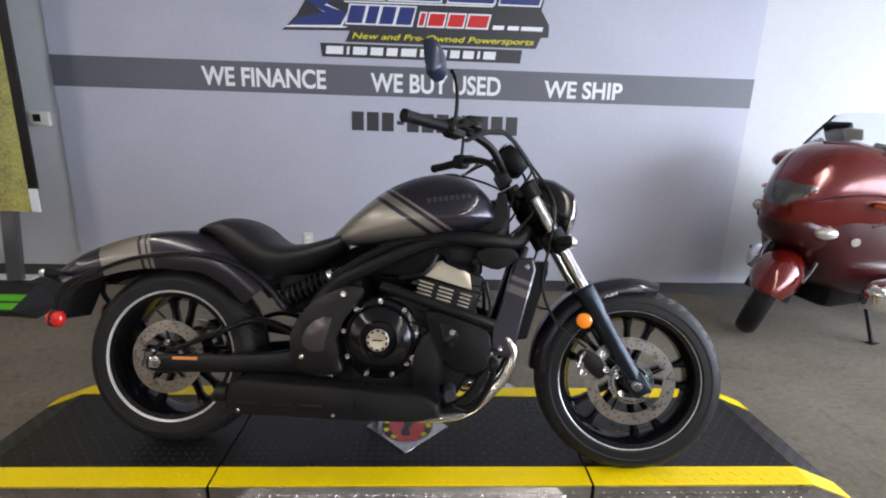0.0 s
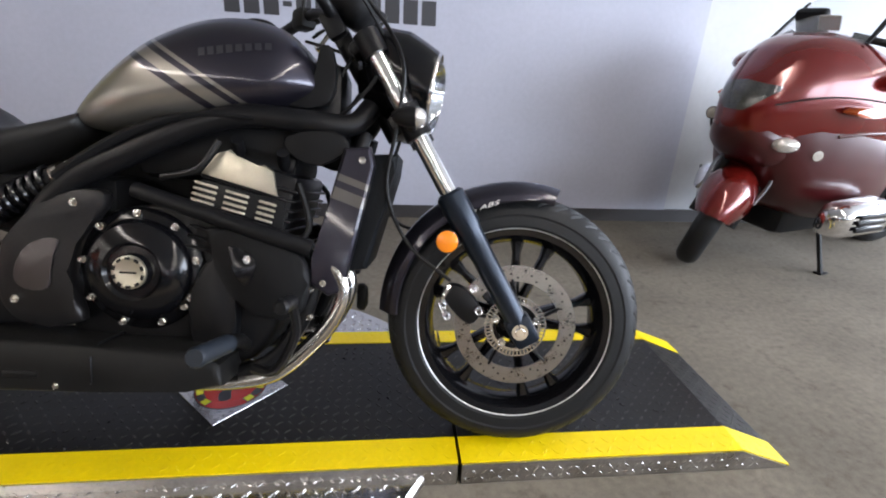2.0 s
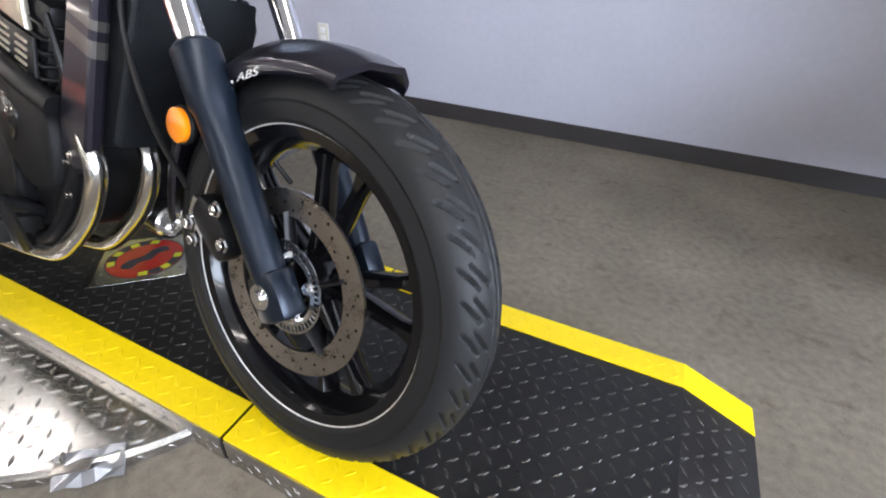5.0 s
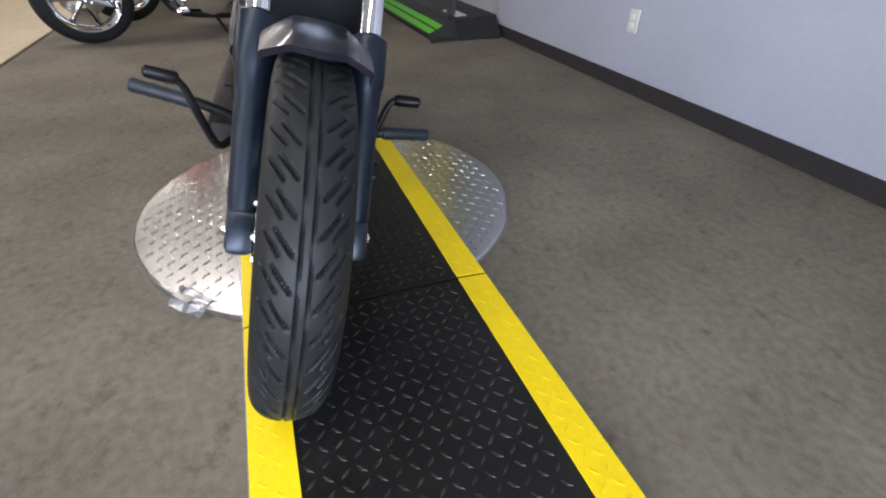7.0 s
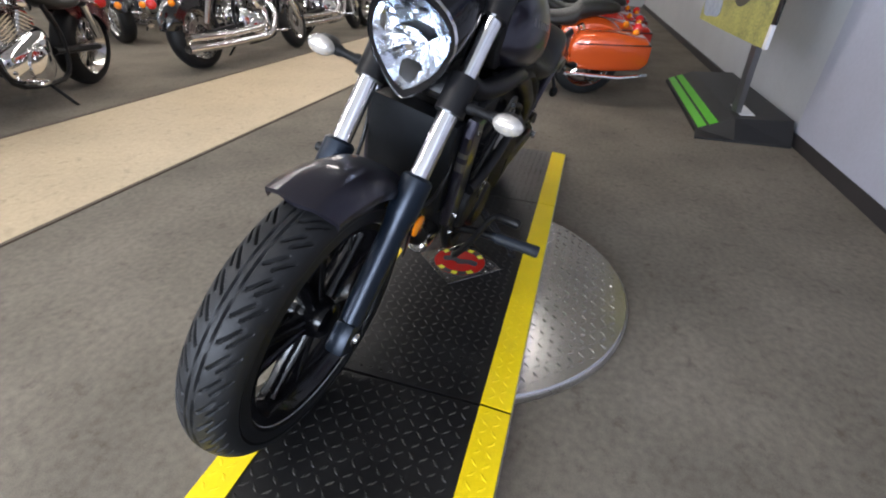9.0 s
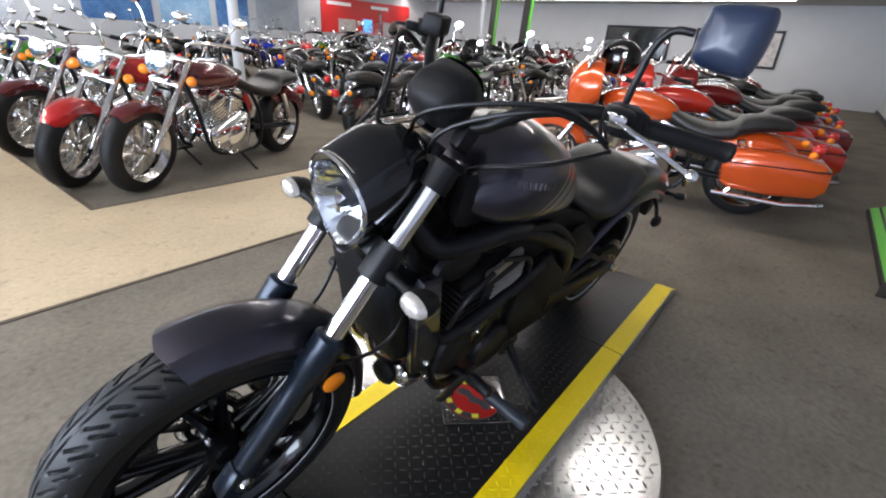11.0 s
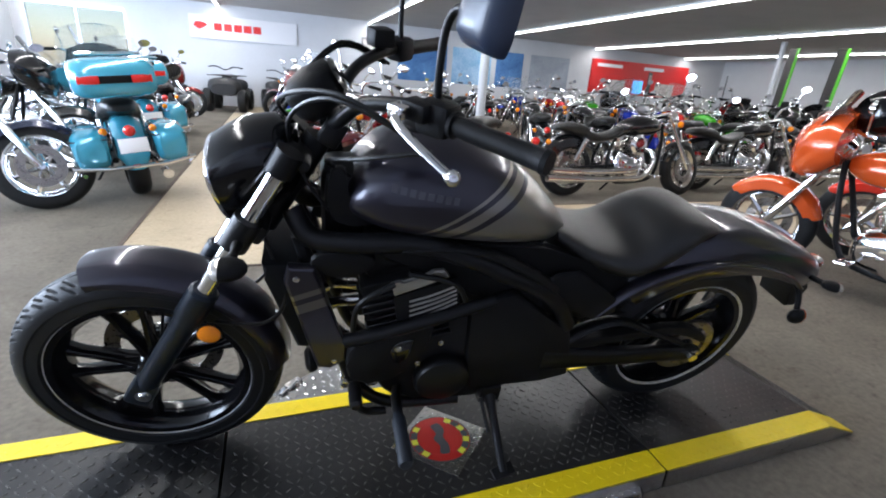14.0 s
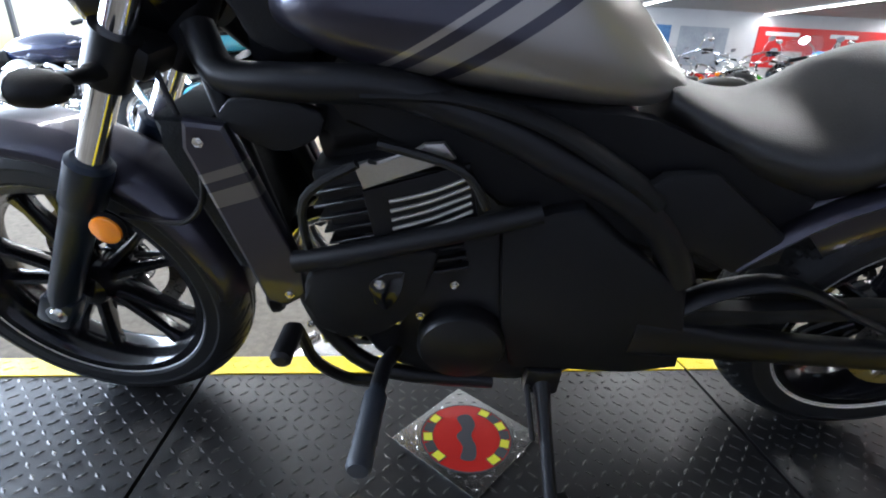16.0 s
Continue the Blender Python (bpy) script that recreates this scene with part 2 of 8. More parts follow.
def tube(bm, pts, r, seg=10, cap=True, flat=1.0, m=None, curve=0):
    """A round (or flattened) tube along points; r is one radius or one a point."""
    p = spline(pts, curve) if curve else [Vector(q) for q in pts]
    rs = [r] * len(p) if not hasattr(r, "__len__") else ([r[0] + (r[-1] - r[0]) * i / (len(p) - 1) for i in range(len(p))] if len(r) != len(p) else list(r))
    rings, side = [], None
    for i, q in enumerate(p):
        d = (p[min(i + 1, len(p) - 1)] - p[max(i - 1, 0)]).normalized()
        if side is None:
            side = d.cross(Vector((0, 0, 1)) if abs(d.z) < 0.9 else Vector((1, 0, 0))).normalized()
        side = (side - d * side.dot(d)).normalized()
        up = d.cross(side)
        rings.append([bm.verts.new(q + rs[i] * (math.cos(a) * side + flat * math.sin(a) * up)) for a in (2 * math.pi * k / seg for k in range(seg))])
    for a, b in zip(rings, rings[1:]):
        for k in range(seg):
            bm.faces.new((a[k], a[(k + 1) % seg], b[(k + 1) % seg], b[k]))
    if cap:
        bm.faces.new(rings[0][::-1])
        bm.faces.new(rings[-1])
    if m is not None:
        bmesh.ops.transform(bm, matrix=m, verts=[v for g in rings for v in g])


def loft(bm, rings, cap=True, closed=True):
    """Skins rings of equal point count."""
    vs = [[bm.verts.new(q) for q in ring] for ring in rings]
    n = len(vs[0])
    for a, b in zip(vs, vs[1:]):
        for k in range(n if closed else n - 1):
            bm.faces.new((a[k], a[(k + 1) % n], b[(k + 1) % n], b[k]))
    if cap and closed:
        bm.faces.new(vs[0][::-1])
        bm.faces.new(vs[-1])


def slab(bm, outline, y0, y1, bevel=0.004, m=None, seg=2):
    """An outline of (x, z) pairs given thickness from y0 to y1, with rounded edges."""
    a = [bm.verts.new((x, y0, z)) for x, z in outline]
    b = [bm.verts.new((x, y1, z)) for x, z in outline]
    n = len(a)
    fs = [bm.faces.new(a), bm.faces.new(b[::-1])]
    for i in range(n):
        fs.append(bm.faces.new((a[i], b[i], b[(i + 1) % n], a[(i + 1) % n])))
    if m is not None:
        bmesh.ops.transform(bm, matrix=m, verts=a + b)
    if bevel:
        es = list({e for f in fs[:2] for e in f.edges})
        bmesh.ops.bevel(bm, geom=es, offset=bevel, segments=seg, affect="EDGES", profile=0.5, clamp_overlap=True)


def smooth_outline(pts, n=4):
    """A closed smooth curve of (x, z) pairs."""
    k = len(pts)
    out = []
    for i in range(k):
        a, b, c, d = (Vector((*pts[(i + j) % k], 0)) for j in (-1, 0, 1, 2))
        for s in range(n):
            t = s / n
            q = 0.5 * (2 * b + (c - a) * t + (2 * a - 5 * b + 4 * c - d) * t * t + (3 * b - a - 3 * c + d) * t ** 3)
            out.append((q.x, q.y))
    return out

# ---- the room ----
def plain(name, size, at, material, label="", rot=(0, 0, 0), bevel=0.0):
    bm = bmesh.new()
    box(bm, size, at, rot, bevel)
    return tagged(part(name, bm, material, smooth=False), label, kind="structure")


XE, XW, YS = 7.6, -17.5, -15.4        # east, west and south limits of the hall
MX, MY = (XE + XW) / 2, (WALL_Y + YS) / 2
plain("floor", (XE - XW, WALL_Y - YS, 0.1), (MX, MY, -0.05), M["carpet"], "worn brown-grey commercial carpet floor")
plain("wall_north", (XE - XW + 0.4, 0.2, CEIL), (MX, WALL_Y + 0.1, CEIL / 2), M["wall_white"], "white painted showroom wall")
plain("wall_panel", (4.905, 0.02, CEIL - 0.088), (0.8025, WALL_Y - 0.01, 0.088 + (CEIL - 0.088) / 2), M["wall_grey"], "blue-grey painted wall area with lettering")
plain("wall_band", (4.905, 0.006, 0.200), (0.8025, WALL_Y - 0.0225, 1.527), M["band"], "dark grey painted band along the wall")
plain("baseboard", (XE - XW, 0.024, 0.088), (MX, WALL_Y - 0.0125, 0.044), M["base"], "dark brown vinyl baseboard")
plain("wall_west", (0.2, WALL_Y - YS, CEIL), (XW - 0.1, MY, CEIL / 2), M["wall_white"], "white painted end wall")
plain("ceiling", (XE - XW, WALL_Y - YS, 0.1), (MX, MY, CEIL + 0.05), M["ceiling"], "grey painted showroom ceiling")
# south wall with a window near its east end
W0, W1, WZ0, WZ1 = 5.0, 7.3, 0.75, 2.45
plain("wall_south", (W0 - XW, 0.2, CEIL), ((W0 + XW) / 2, YS - 0.1, CEIL / 2), M["wall_white"], "white painted far wall")
plain("wall_south_end", (XE - W1, 0.2, CEIL), ((XE + W1) / 2, YS - 0.1, CEIL / 2), M["wall_white"], "white painted far wall")
plain("wall_south_sill", (W1 - W0, 0.2, WZ0), ((W0 + W1) / 2, YS - 0.1, WZ0 / 2), M["wall_white"], "white painted wall under the window")
plain("wall_south_head", (W1 - W0, 0.2, CEIL - WZ1), ((W0 + W1) / 2, YS - 0.1, (CEIL + WZ1) / 2), M["wall_white"], "white painted wall over the window")
# east wall: a shop front of large panes
E0, E1, EZ0, EZ1 = -13.5, 1.5, 0.45, 2.55
plain("wall_east", (0.2, WALL_Y - E1, CEIL), (XE + 0.1, (WALL_Y + E1) / 2, CEIL / 2), M["wall_white"], "white painted end wall")
plain("wall_east_end", (0.2, E0 - YS, CEIL), (XE + 0.1, (E0 + YS) / 2, CEIL / 2), M["wall_white"], "white painted end wall")
plain("wall_east_sill", (0.2, E1 - E0, EZ0), (XE + 0.1, (E0 + E1) / 2, EZ0 / 2), M["wall_white"], "low white wall under the shop front")
plain("wall_east_head", (0.2, E1 - E0, CEIL - EZ1), (XE + 0.1, (E0 + E1) / 2, (CEIL + EZ1) / 2), M["wall_white"], "white wall over the shop front")


def window(name, n, length, z0, z1, m):
    """A row of panes in dark metal frames, along its own x axis."""
    root = tagged(empty(name, m), "large shop window with aluminium frames", kind="structure")
    h = z1 - z0
    for i in range(n + 1):
        bm = bmesh.new()
        box(bm, (0.06, 0.08, h), (length * i / n, 0, z0 + h / 2), bevel=0.006)
        part("window_post", bm, M["grey_metal"], root, smooth=False)
    for z in (z0 + 0.03, z1 - 0.03):
        bm = bmesh.new()
        box(bm, (length, 0.07, 0.06), (length / 2, 0, z), bevel=0.006)
        part("window_frame", bm, M["grey_metal"], root, smooth=False)
    for i in range(n):
        bm = bmesh.new()
        box(bm, (length / n - 0.07, 0.008, h - 0.12), (length * (i + 0.5) / n, 0, z0 + h / 2))
        p = part("pane", bm, M["glass"], root, smooth=False)
        p.visible_shadow = False
    return root


window("window_1", 2, W1 - W0, WZ0, WZ1, pose(W0, YS - 0.1, 0))
window("window_2", 6, E1 - E0, EZ0, EZ1, pose(XE + 0.1, E0, 0, 0, 0, 90))
bm = bmesh.new()
box(bm, (120, 120, 0.1), (MX, MY, -0.16))
tagged(part("ground", bm, M["asphalt"], smooth=False), "grey asphalt lot outside", kind="structure")

# lamps: long fluorescent strips under the ceiling, and daylight in the window openings
for x in (7.0, 2.6, -1.85, -6.2, -10.7, -15.2):
    root = tagged(empty("ceiling_light", pose(x, 0, CEIL)), "long bare fluorescent strip light on the ceiling", "ceiling light", "ceiling strip lights")
    for k in range(6):
        y = -14.2 + 2.44 * k
        bm = bmesh.new()
        box(bm, (0.12, 2.42, 0.05), (0, y, -0.028), bevel=0.008)
        part("housing", bm, M["white_metal"], root, smooth=False)
        bm = bmesh.new()
        tube(bm, [(0, y - 1.18, -0.072), (0, y + 1.18, -0.072)], 0.019, 10)
        part("tube", bm, M["tube"], root, "glowing fluorescent tube")
    area_light("strip_lamp", pose(x, -7.45, CEIL - 0.10), 0.10, 15.5, TUBE_WATTS, (1.0, 0.935, 0.88))
area_light("shop_front_daylight", pose(XE - 0.02, (E0 + E1) / 2, (EZ0 + EZ1) / 2, 0, 90, 0), EZ1 - EZ0, E1 - E0, FRONT_WATTS, (0.74, 0.83, 1.0))
area_light("window_daylight", pose((W0 + W1) / 2, YS + 0.02, (WZ0 + WZ1) / 2, 90, 0, 180), W1 - W0, WZ1 - WZ0, SIDE_WATTS, (0.78, 0.88, 1.0))

# beige walkways let into the carpet, with a dark edging
WN, WS, WX0, WX1, WEND = -1.735, -2.94, 1.06, 2.23, -15.3        # edges of the walkways
plain("walkway_long", (WX1 - XW, WN - WS, 0.004), ((WX1 + XW) / 2, (WN + WS) / 2, 0.002), M["carpet_beige"], "beige carpet walkway")
plain("walkway_cross", (WX1 - WX0, WS - WEND, 0.004), ((WX0 + WX1) / 2, (WS + WEND) / 2, 0.002), M["carpet_beige"], "beige carpet walkway between rows of motorcycles")
for nm, sz, at in (("trim_north", (WX1 - XW, 0.02, 0.007), ((WX1 + XW) / 2, WN + 0.01, 0.0035)), ("trim_west", (0.03, WS - WEND, 0.008), (WX0 - 0.015, (WS + WEND) / 2, 0.004)),
                   ("trim_east", (0.03, WN - WEND + 0.02, 0.008), (WX1 + 0.015, (WN + WEND) / 2 + 0.01, 0.004)), ("trim_south", (WX0 - 0.03 - XW, 0.03, 0.008), ((WX0 - 0.03 + XW) / 2, WS - 0.015, 0.004))):
    plain(nm, sz, at, M["edging"], "dark carpet edging strip")

# ---- turntable platform ----
PX, PY = 0.847, 0.018      # centre of the turntable
HALF_IN, HALF_OUT, TOP, EDGE = 0.2271, 0.3013, 0.070, 0.064
SEAM, BEND, TIP = 0.624, 1.376, 1.530


def platform_section(name, x0, x1, label):
    root = tagged(empty(name, pose(PX, PY, 0)), label, "loading ramp", "platform sections")
    s = 1 if x0 + x1 >= 0 else -1
    a, b = (x0, x1)
    sec = [(a, TOP), (b, TOP)] if max(abs(a), abs(b)) <= BEND else ([(a, TOP), (BEND, TOP), (TIP, 0.006)] if s > 0 else [(-TIP, 0.006), (-BEND, TOP), (b, TOP)])
    bm = bmesh.new()
    rows = []
    for x, z in sec:
        zo = EDGE if z == TOP else 0.004
        rows.append([(x, -HALF_OUT, 0.0), (x, -HALF_OUT, zo), (x, -HALF_IN, z), (x, HALF_IN, z), (x, HALF_OUT, zo), (x, HALF_OUT, 0.0)])
    loft(bm, rows)
    part("deck", bm, M["mat_black"], root, smooth=False)
    for side in (-1, 1):
        bm = bmesh.new()
        rows = []
        for x, z in sec:
            zo = EDGE if z == TOP else 0.004
            xx = x
            rows.append([(xx, side * (HALF_IN - 0.004), z + 0.0005), (xx, side * (HALF_IN - 0.004), z + 0.0035), (xx, side * (HALF_OUT + 0.001), zo + 0.0035), (xx, side * (HALF_OUT + 0.001), zo)])
        loft(bm, rows)
        part("yellow_strip", bm, M["yellow"], root, "bright yellow safety strip", smooth=False)
    return root


SECTIONS = [platform_section("loading_ramp", -SEAM + 0.004, SEAM - 0.004, "black tread-plate centre section with yellow safety edges on the turntable"),
            platform_section("loading_ramp", SEAM + 0.004, TIP, "black tread-plate front ramp with yellow edges resting on carpet"),
            platform_section("loading_ramp", -TIP, -SEAM - 0.004, "black tread-plate rear ramp with yellow edges resting on carpet")]

def surface_z(x, y):
    """Height of the platform at a place relative to its centre."""
    a, b = abs(x), abs(y)
    k = 1.0 if a <= BEND else max(0.0, (TIP - a) / (TIP - BEND))
    inner, outer = 0.006 + (TOP - 0.006) * k, 0.004 + (EDGE - 0.004) * k
    return inner if b <= HALF_IN else inner + (outer - inner) * (b - HALF_IN) / (HALF_OUT - HALF_IN)


def studs(name, places, length, width, height, material, parent, zf):
    """Raised lens-shaped studs of tread plate, in two crossing directions, as one mesh."""
    vs, fs = [], []
    for x, y, a in places:
        c, s = math.cos(a), math.sin(a)
        n = len(vs)
        for u, v, h in ((-0.5, 0, 0), (0, -0.5, 0), (0.5, 0, 0), (0, 0.5, 0), (-0.28, 0, 1), (0.28, 0, 1)):
            px, py = x + length * u * c - width * v * s, y + length * u * s + width * v * c
            vs.append((px, py, zf(px, py) + 0.0002 + height * h))
        fs += [(n, n + 1, n + 5, n + 4), (n + 1, n + 2, n + 5), (n + 2, n + 3, n + 4, n + 5), (n + 3, n, n + 4)]
    me = bpy.data.meshes.new(name)
    me.from_pydata(vs, [], fs)
    me.materials.append(material)
    ob = new(name, me)
    ob.parent = parent
    return tagged(ob, kind="stuff")


def stud_grid(x0, x1, y0, y1, pitch):
    out = []
    for i in range(int((x1 - x0) / pitch)):
        for j in range(int((y1 - y0) / pitch)):
            out.append((x0 + (i + 0.5) * pitch, y0 + (j + 0.5) * pitch, radians(45 if (i + j) % 2 else -45)))
    return out


for sec, x0, x1 in zip(SECTIONS, (-SEAM + 0.006, SEAM + 0.006, -TIP + 0.01), (SEAM - 0.006, TIP - 0.01, -SEAM - 0.006)):
    studs("tread_studs", stud_grid(x0, x1, -HALF_IN + 0.006, HALF_IN - 0.006, 0.0285), 0.024, 0.0085, 0.0016, M["stud_black"], sec, surface_z)
    for s in (-1, 1):
        y0, y1 = sorted((s * (HALF_IN + 0.004), s * (HALF_OUT - 0.004)))
        studs("strip_studs", stud_grid(x0, x1, y0, y1, 0.0285), 0.024, 0.0085, 0.0012, M["yellow"], sec, lambda x, y: surface_z(x, y) + 0.0034)
        # side skirt of tread plate below the strip
        bm = bmesh.new()
        fl = [x for x in (x0, -BEND, BEND, x1) if x0 <= x <= x1]
        rows = [[(x, s * (HALF_OUT + 0.0005), 0.001), (x, s * (HALF_OUT + 0.004), 0.001), (x, s * (HALF_OUT + 0.004), surface_z(x, HALF_OUT) - 0.001), (x, s * (HALF_OUT + 0.0005), surface_z(x, HALF_OUT) - 0.001)] for x in fl]
        loft(bm, rows)
        part("side_skirt", bm, M["plate_dull"], sec, "dull tread-plate side skirt", smooth=False)
        vs = [(x, z, a) for x, z, a in stud_grid(x0, x1, 0.004, EDGE - 0.002, 0.022) if z < surface_z(x, HALF_OUT) - 0.012]
        ob = studs("skirt_studs", vs, 0.018, 0.006, 0.0012, M["plate_dull"], sec, lambda x, y: 0.0)
        for v in ob.data.vertices:
            x, z, d = v.co
            v.co = (x, s * (HALF_OUT + 0.004 + d), z)

root = tagged(empty("turntable", pose(PX, PY, 0)), "round aluminium tread-plate turntable lying on the carpet", "turntable")
bm = bmesh.new()
lathe(bm, [(0, 0.0), (0.613, 0.0), (0.615, 0.004), (0.615, 0.029), (0.61, 0.034), (0, 0.034)], 128, pose(0, 0, 0, 90, 0, 0))
part("disc", bm, M["plate"], root, edge=25)
studs("disc_studs", [q for q in stud_grid(-0.6, 0.6, -0.6, 0.6, 0.031) if q[0] ** 2 + q[1] ** 2 < 0.597 ** 2 and abs(q[1]) > HALF_OUT], 0.027, 0.0090, 0.0024, M["plate"], root, lambda x, y: 0.034)
bm = bmesh.new()
lathe(bm, [(0.6155, 0.002), (0.619, 0.006), (0.619, 0.026), (0.6155, 0.030)], 128, pose(0, 0, 0, 90, 0, 0), close=True)
part("rim_band", bm, M["plate_dull"], root)
ob = studs("rim_studs", [(i * 0.026, 0.015, radians(45 if i % 2 else -45)) for i in range(int(2 * math.pi * 0.619 / 0.026))], 0.018, 0.006, 0.0012, M["plate_dull"], root, lambda x, y: 0.0)
for v in ob.data.vertices:
    a = v.co.x / 0.619
    r = 0.619 + v.co.z
    v.co = (r * math.cos(a), r * math.sin(a), v.co.y)
# crumpled foil tape over the brake bracket at the rim
rnd = random.Random(3)
bm = bmesh.new()
g = [[bm.verts.new((0.022 * i - 0.055, 0.017 * j - 0.012, 0.036 - 0.009 * j + rnd.uniform(0, 0.016))) for j in range(4)] for i in range(6)]
for i in range(5):
    for j in range(3):
        bm.faces.new((g[i][j], g[i + 1][j], g[i + 1][j + 1], g[i][j + 1]))
bmesh.ops.transform(bm, matrix=pose(0.43, -0.425, 0.0, 0, 0, 225), verts=bm.verts)
bmesh.ops.solidify(bm, geom=bm.faces[:], thickness=0.002)
part("foil_tape", bm, M["tape"], root, "crumpled silver tape", smooth=False)
bm = bmesh.new()
box(bm, (0.06, 0.024, 0.005), (0, 0, 0.0365), (0, 0, 40), 0.001)
box(bm, (0.005, 0.014, 0.020), (-0.02, 0, 0.046), (0, 8, 40), 0.001)
bmesh.ops.transform(bm, matrix=pose(0.42, -0.45, 0), verts=bm.verts)
part("brake_bracket", bm, M["plate_dull"], root, "small metal brake bracket")

# maker's plate in the middle of the platform
root = tagged(empty("makers_plate", pose(PX, PY + 0.004, TOP + 0.0018, 0, 0, 45) @ Matrix.Diagonal((1.06, 1.06, 1.0, 1.0))), "square aluminium plate with a red and black round emblem", "maker plate")
bm = bmesh.new()
box(bm, (0.210, 0.210, 0.003), (0, 0, 0.0015), bevel=0.001)
part("backing", bm, M["plate"], root, smooth=False)
studs("plate_studs", [q for q in stud_grid(-0.1, 0.1, -0.1, 0.1, 0.02) if q[0] ** 2 + q[1] ** 2 > 0.094 ** 2], 0.015, 0.005, 0.001, M["plate"], root, lambda x, y: 0.003)
TURN = pose(0, 0, 0, 0, 0, -45)
for nm, r0, r1, z, mt in (("rim_ring", 0.089, 0.092, 0.0036, "letter_dark"), ("lettering_ring", 0.066, 0.089, 0.0034, "emblem_red"), ("emblem_disc", 0.0, 0.066, 0.0038, "emblem_red")):
    bm = bmesh.new()
    prof = [(r0, 0.003), (r1, 0.003), (r1, z), (r0, z)] if r0 else [(0, 0.003), (r1, 0.003), (r1, z), (0, z)]
    lathe(bm, prof, 56, pose(0, 0, 0, 90, 0, 0), close=bool(r0))
    part(nm, bm, M[mt], root, smooth=False)
bm = bmesh.new()
slab(bm, smooth_outline([(-0.012, -0.060), (0.014, -0.052), (0.006, -0.02), (0.020, 0.0), (0.010, 0.03), (0.018, 0.058), (-0.008, 0.062), (-0.016, 0.03), (-0.010, 0.0), (-0.022, -0.03)], 3), -0.0042, -0.0036, 0.0, m=TURN @ pose(0, 0, 0, -90, 0, 0))
part("emblem_figure", bm, M["letter_dark"], root, "black irregular figure", smooth=False)
for s in (0, 1):
    for k in range(7 if s else 5):
        a = radians((-54 + 18 * k) if s else (180 - 40 + 20 * k))
        bm = bmesh.new()
        box(bm, (0.020, 0.023 if s else 0.025, 0.0008), (0.0770, 0, 0.0037), m=TURN @ pose(0, 0, 0, 0, 0, math.degrees(a) + 180))
        part("lettering_shade", bm, M["letter_dark"], root, smooth=False)
        bm = bmesh.new()
        box(bm, (0.017, 0.018 if k % 2 else 0.020, 0.0014), (0.0770, 0, 0.0040), m=TURN @ pose(0, 0, 0, 0, 8 * (k % 2), math.degrees(a) + 180))
        part("lettering_bar", bm, M["logo_yellow"], root, "yellow lettering bar", smooth=False)

# ---- the motorcycle on the platform ----
def two_tone(name, dark, light, direction, stops, ref, flank=0):
    """Satin metallic paint: along one direction the coat changes between two tones at hard lines."""
    m = mat(name, dark, rough=0.31, metal=0.7, coat=0.65)
    nt = m.node_tree
    b = nt.nodes["Principled BSDF"]
    co = nt.nodes.new("ShaderNodeTexCoord")
    dot = nt.nodes.new("ShaderNodeVectorMath")
    dot.operation = "DOT_PRODUCT"
    dot.inputs[1].default_value = direction
    nt.links.new(co.outputs["Object"], dot.inputs[0])
    sub = nt.nodes.new("ShaderNodeMath")
    sub.operation = "SUBTRACT"
    sub.inputs[1].default_value = ref
    nt.links.new(dot.outputs["Value"], sub.inputs[0])
    ramp = nt.nodes.new("ShaderNodeValToRGB")
    ramp.color_ramp.interpolation = "CONSTANT"
    els = ramp.color_ramp.elements
    while len(els) < len(stops):
        els.new(0.5)
    for e, (p, c) in zip(els, stops):
        e.position = p
        e.color = (*(light if c else dark), 1)
    nt.links.new(sub.outputs[0], ramp.inputs[0])
    if flank:
        side = nt.nodes.new("ShaderNodeVectorMath")
        side.operation = "DOT_PRODUCT"
        side.inputs[1].default_value = (0, flank, 0)
        nt.links.new(co.outputs["Object"], side.inputs[0])
        step = nt.nodes.new("ShaderNodeMath")
        step.operation = "GREATER_THAN"
        step.inputs[1].default_value = 0.0
        nt.links.new(side.outputs["Value"], step.inputs[0])
        mix = nt.nodes.new("ShaderNodeMix")
        mix.data_type = "RGBA"
        mix.inputs[6].default_value = (*dark, 1)
        nt.links.new(step.outputs[0], mix.inputs[0])
        nt.links.new(ramp.outputs[0], mix.inputs[7])
        nt.links.new(mix.outputs[2], b.inputs["Base Color"])
    else:
        nt.links.new(ramp.outputs[0], b.inputs["Base Color"])
    return m


DARK, PEWTER = (0.027, 0.025, 0.037), (0.26, 0.24, 0.215)
M["tank_paint"] = two_tone("tank_two_tone_paint", DARK, PEWTER, (1.0, 0, 1.6), [(0.0, 1), (0.292, 0), (0.318, 1), (0.362, 0), (0.384, 1), (0.400, 0)], 1.8)
# flank=-1 leaves the left decal dark: shade there is put into the colour
M["tail_paint"] = two_tone("tail_two_tone_shaded_left", DARK, PEWTER, (1.0, 0, 0.35), [(0.0, 0), (0.255, 1), (0.410, 0), (0.421, 1), (0.434, 0), (0.445, 1), (0.457, 0)], -0.30, flank=-1)
M["shroud_paint"] = two_tone("shroud_two_tone_paint", DARK, (0.12, 0.112, 0.105), (0.35, 0, 1.0), [(0.0, 0), (0.235, 1), (0.265, 0), (0.28, 1), (0.295, 0)], 0.75)

RX, FX, RZ, FZ, TYRE_R = -0.02, 1.5614, 0.312, 0.306, 0.313
BIKE = pose(0.0427, -0.0639, 0.0808, -15.01, 0, -5.19)


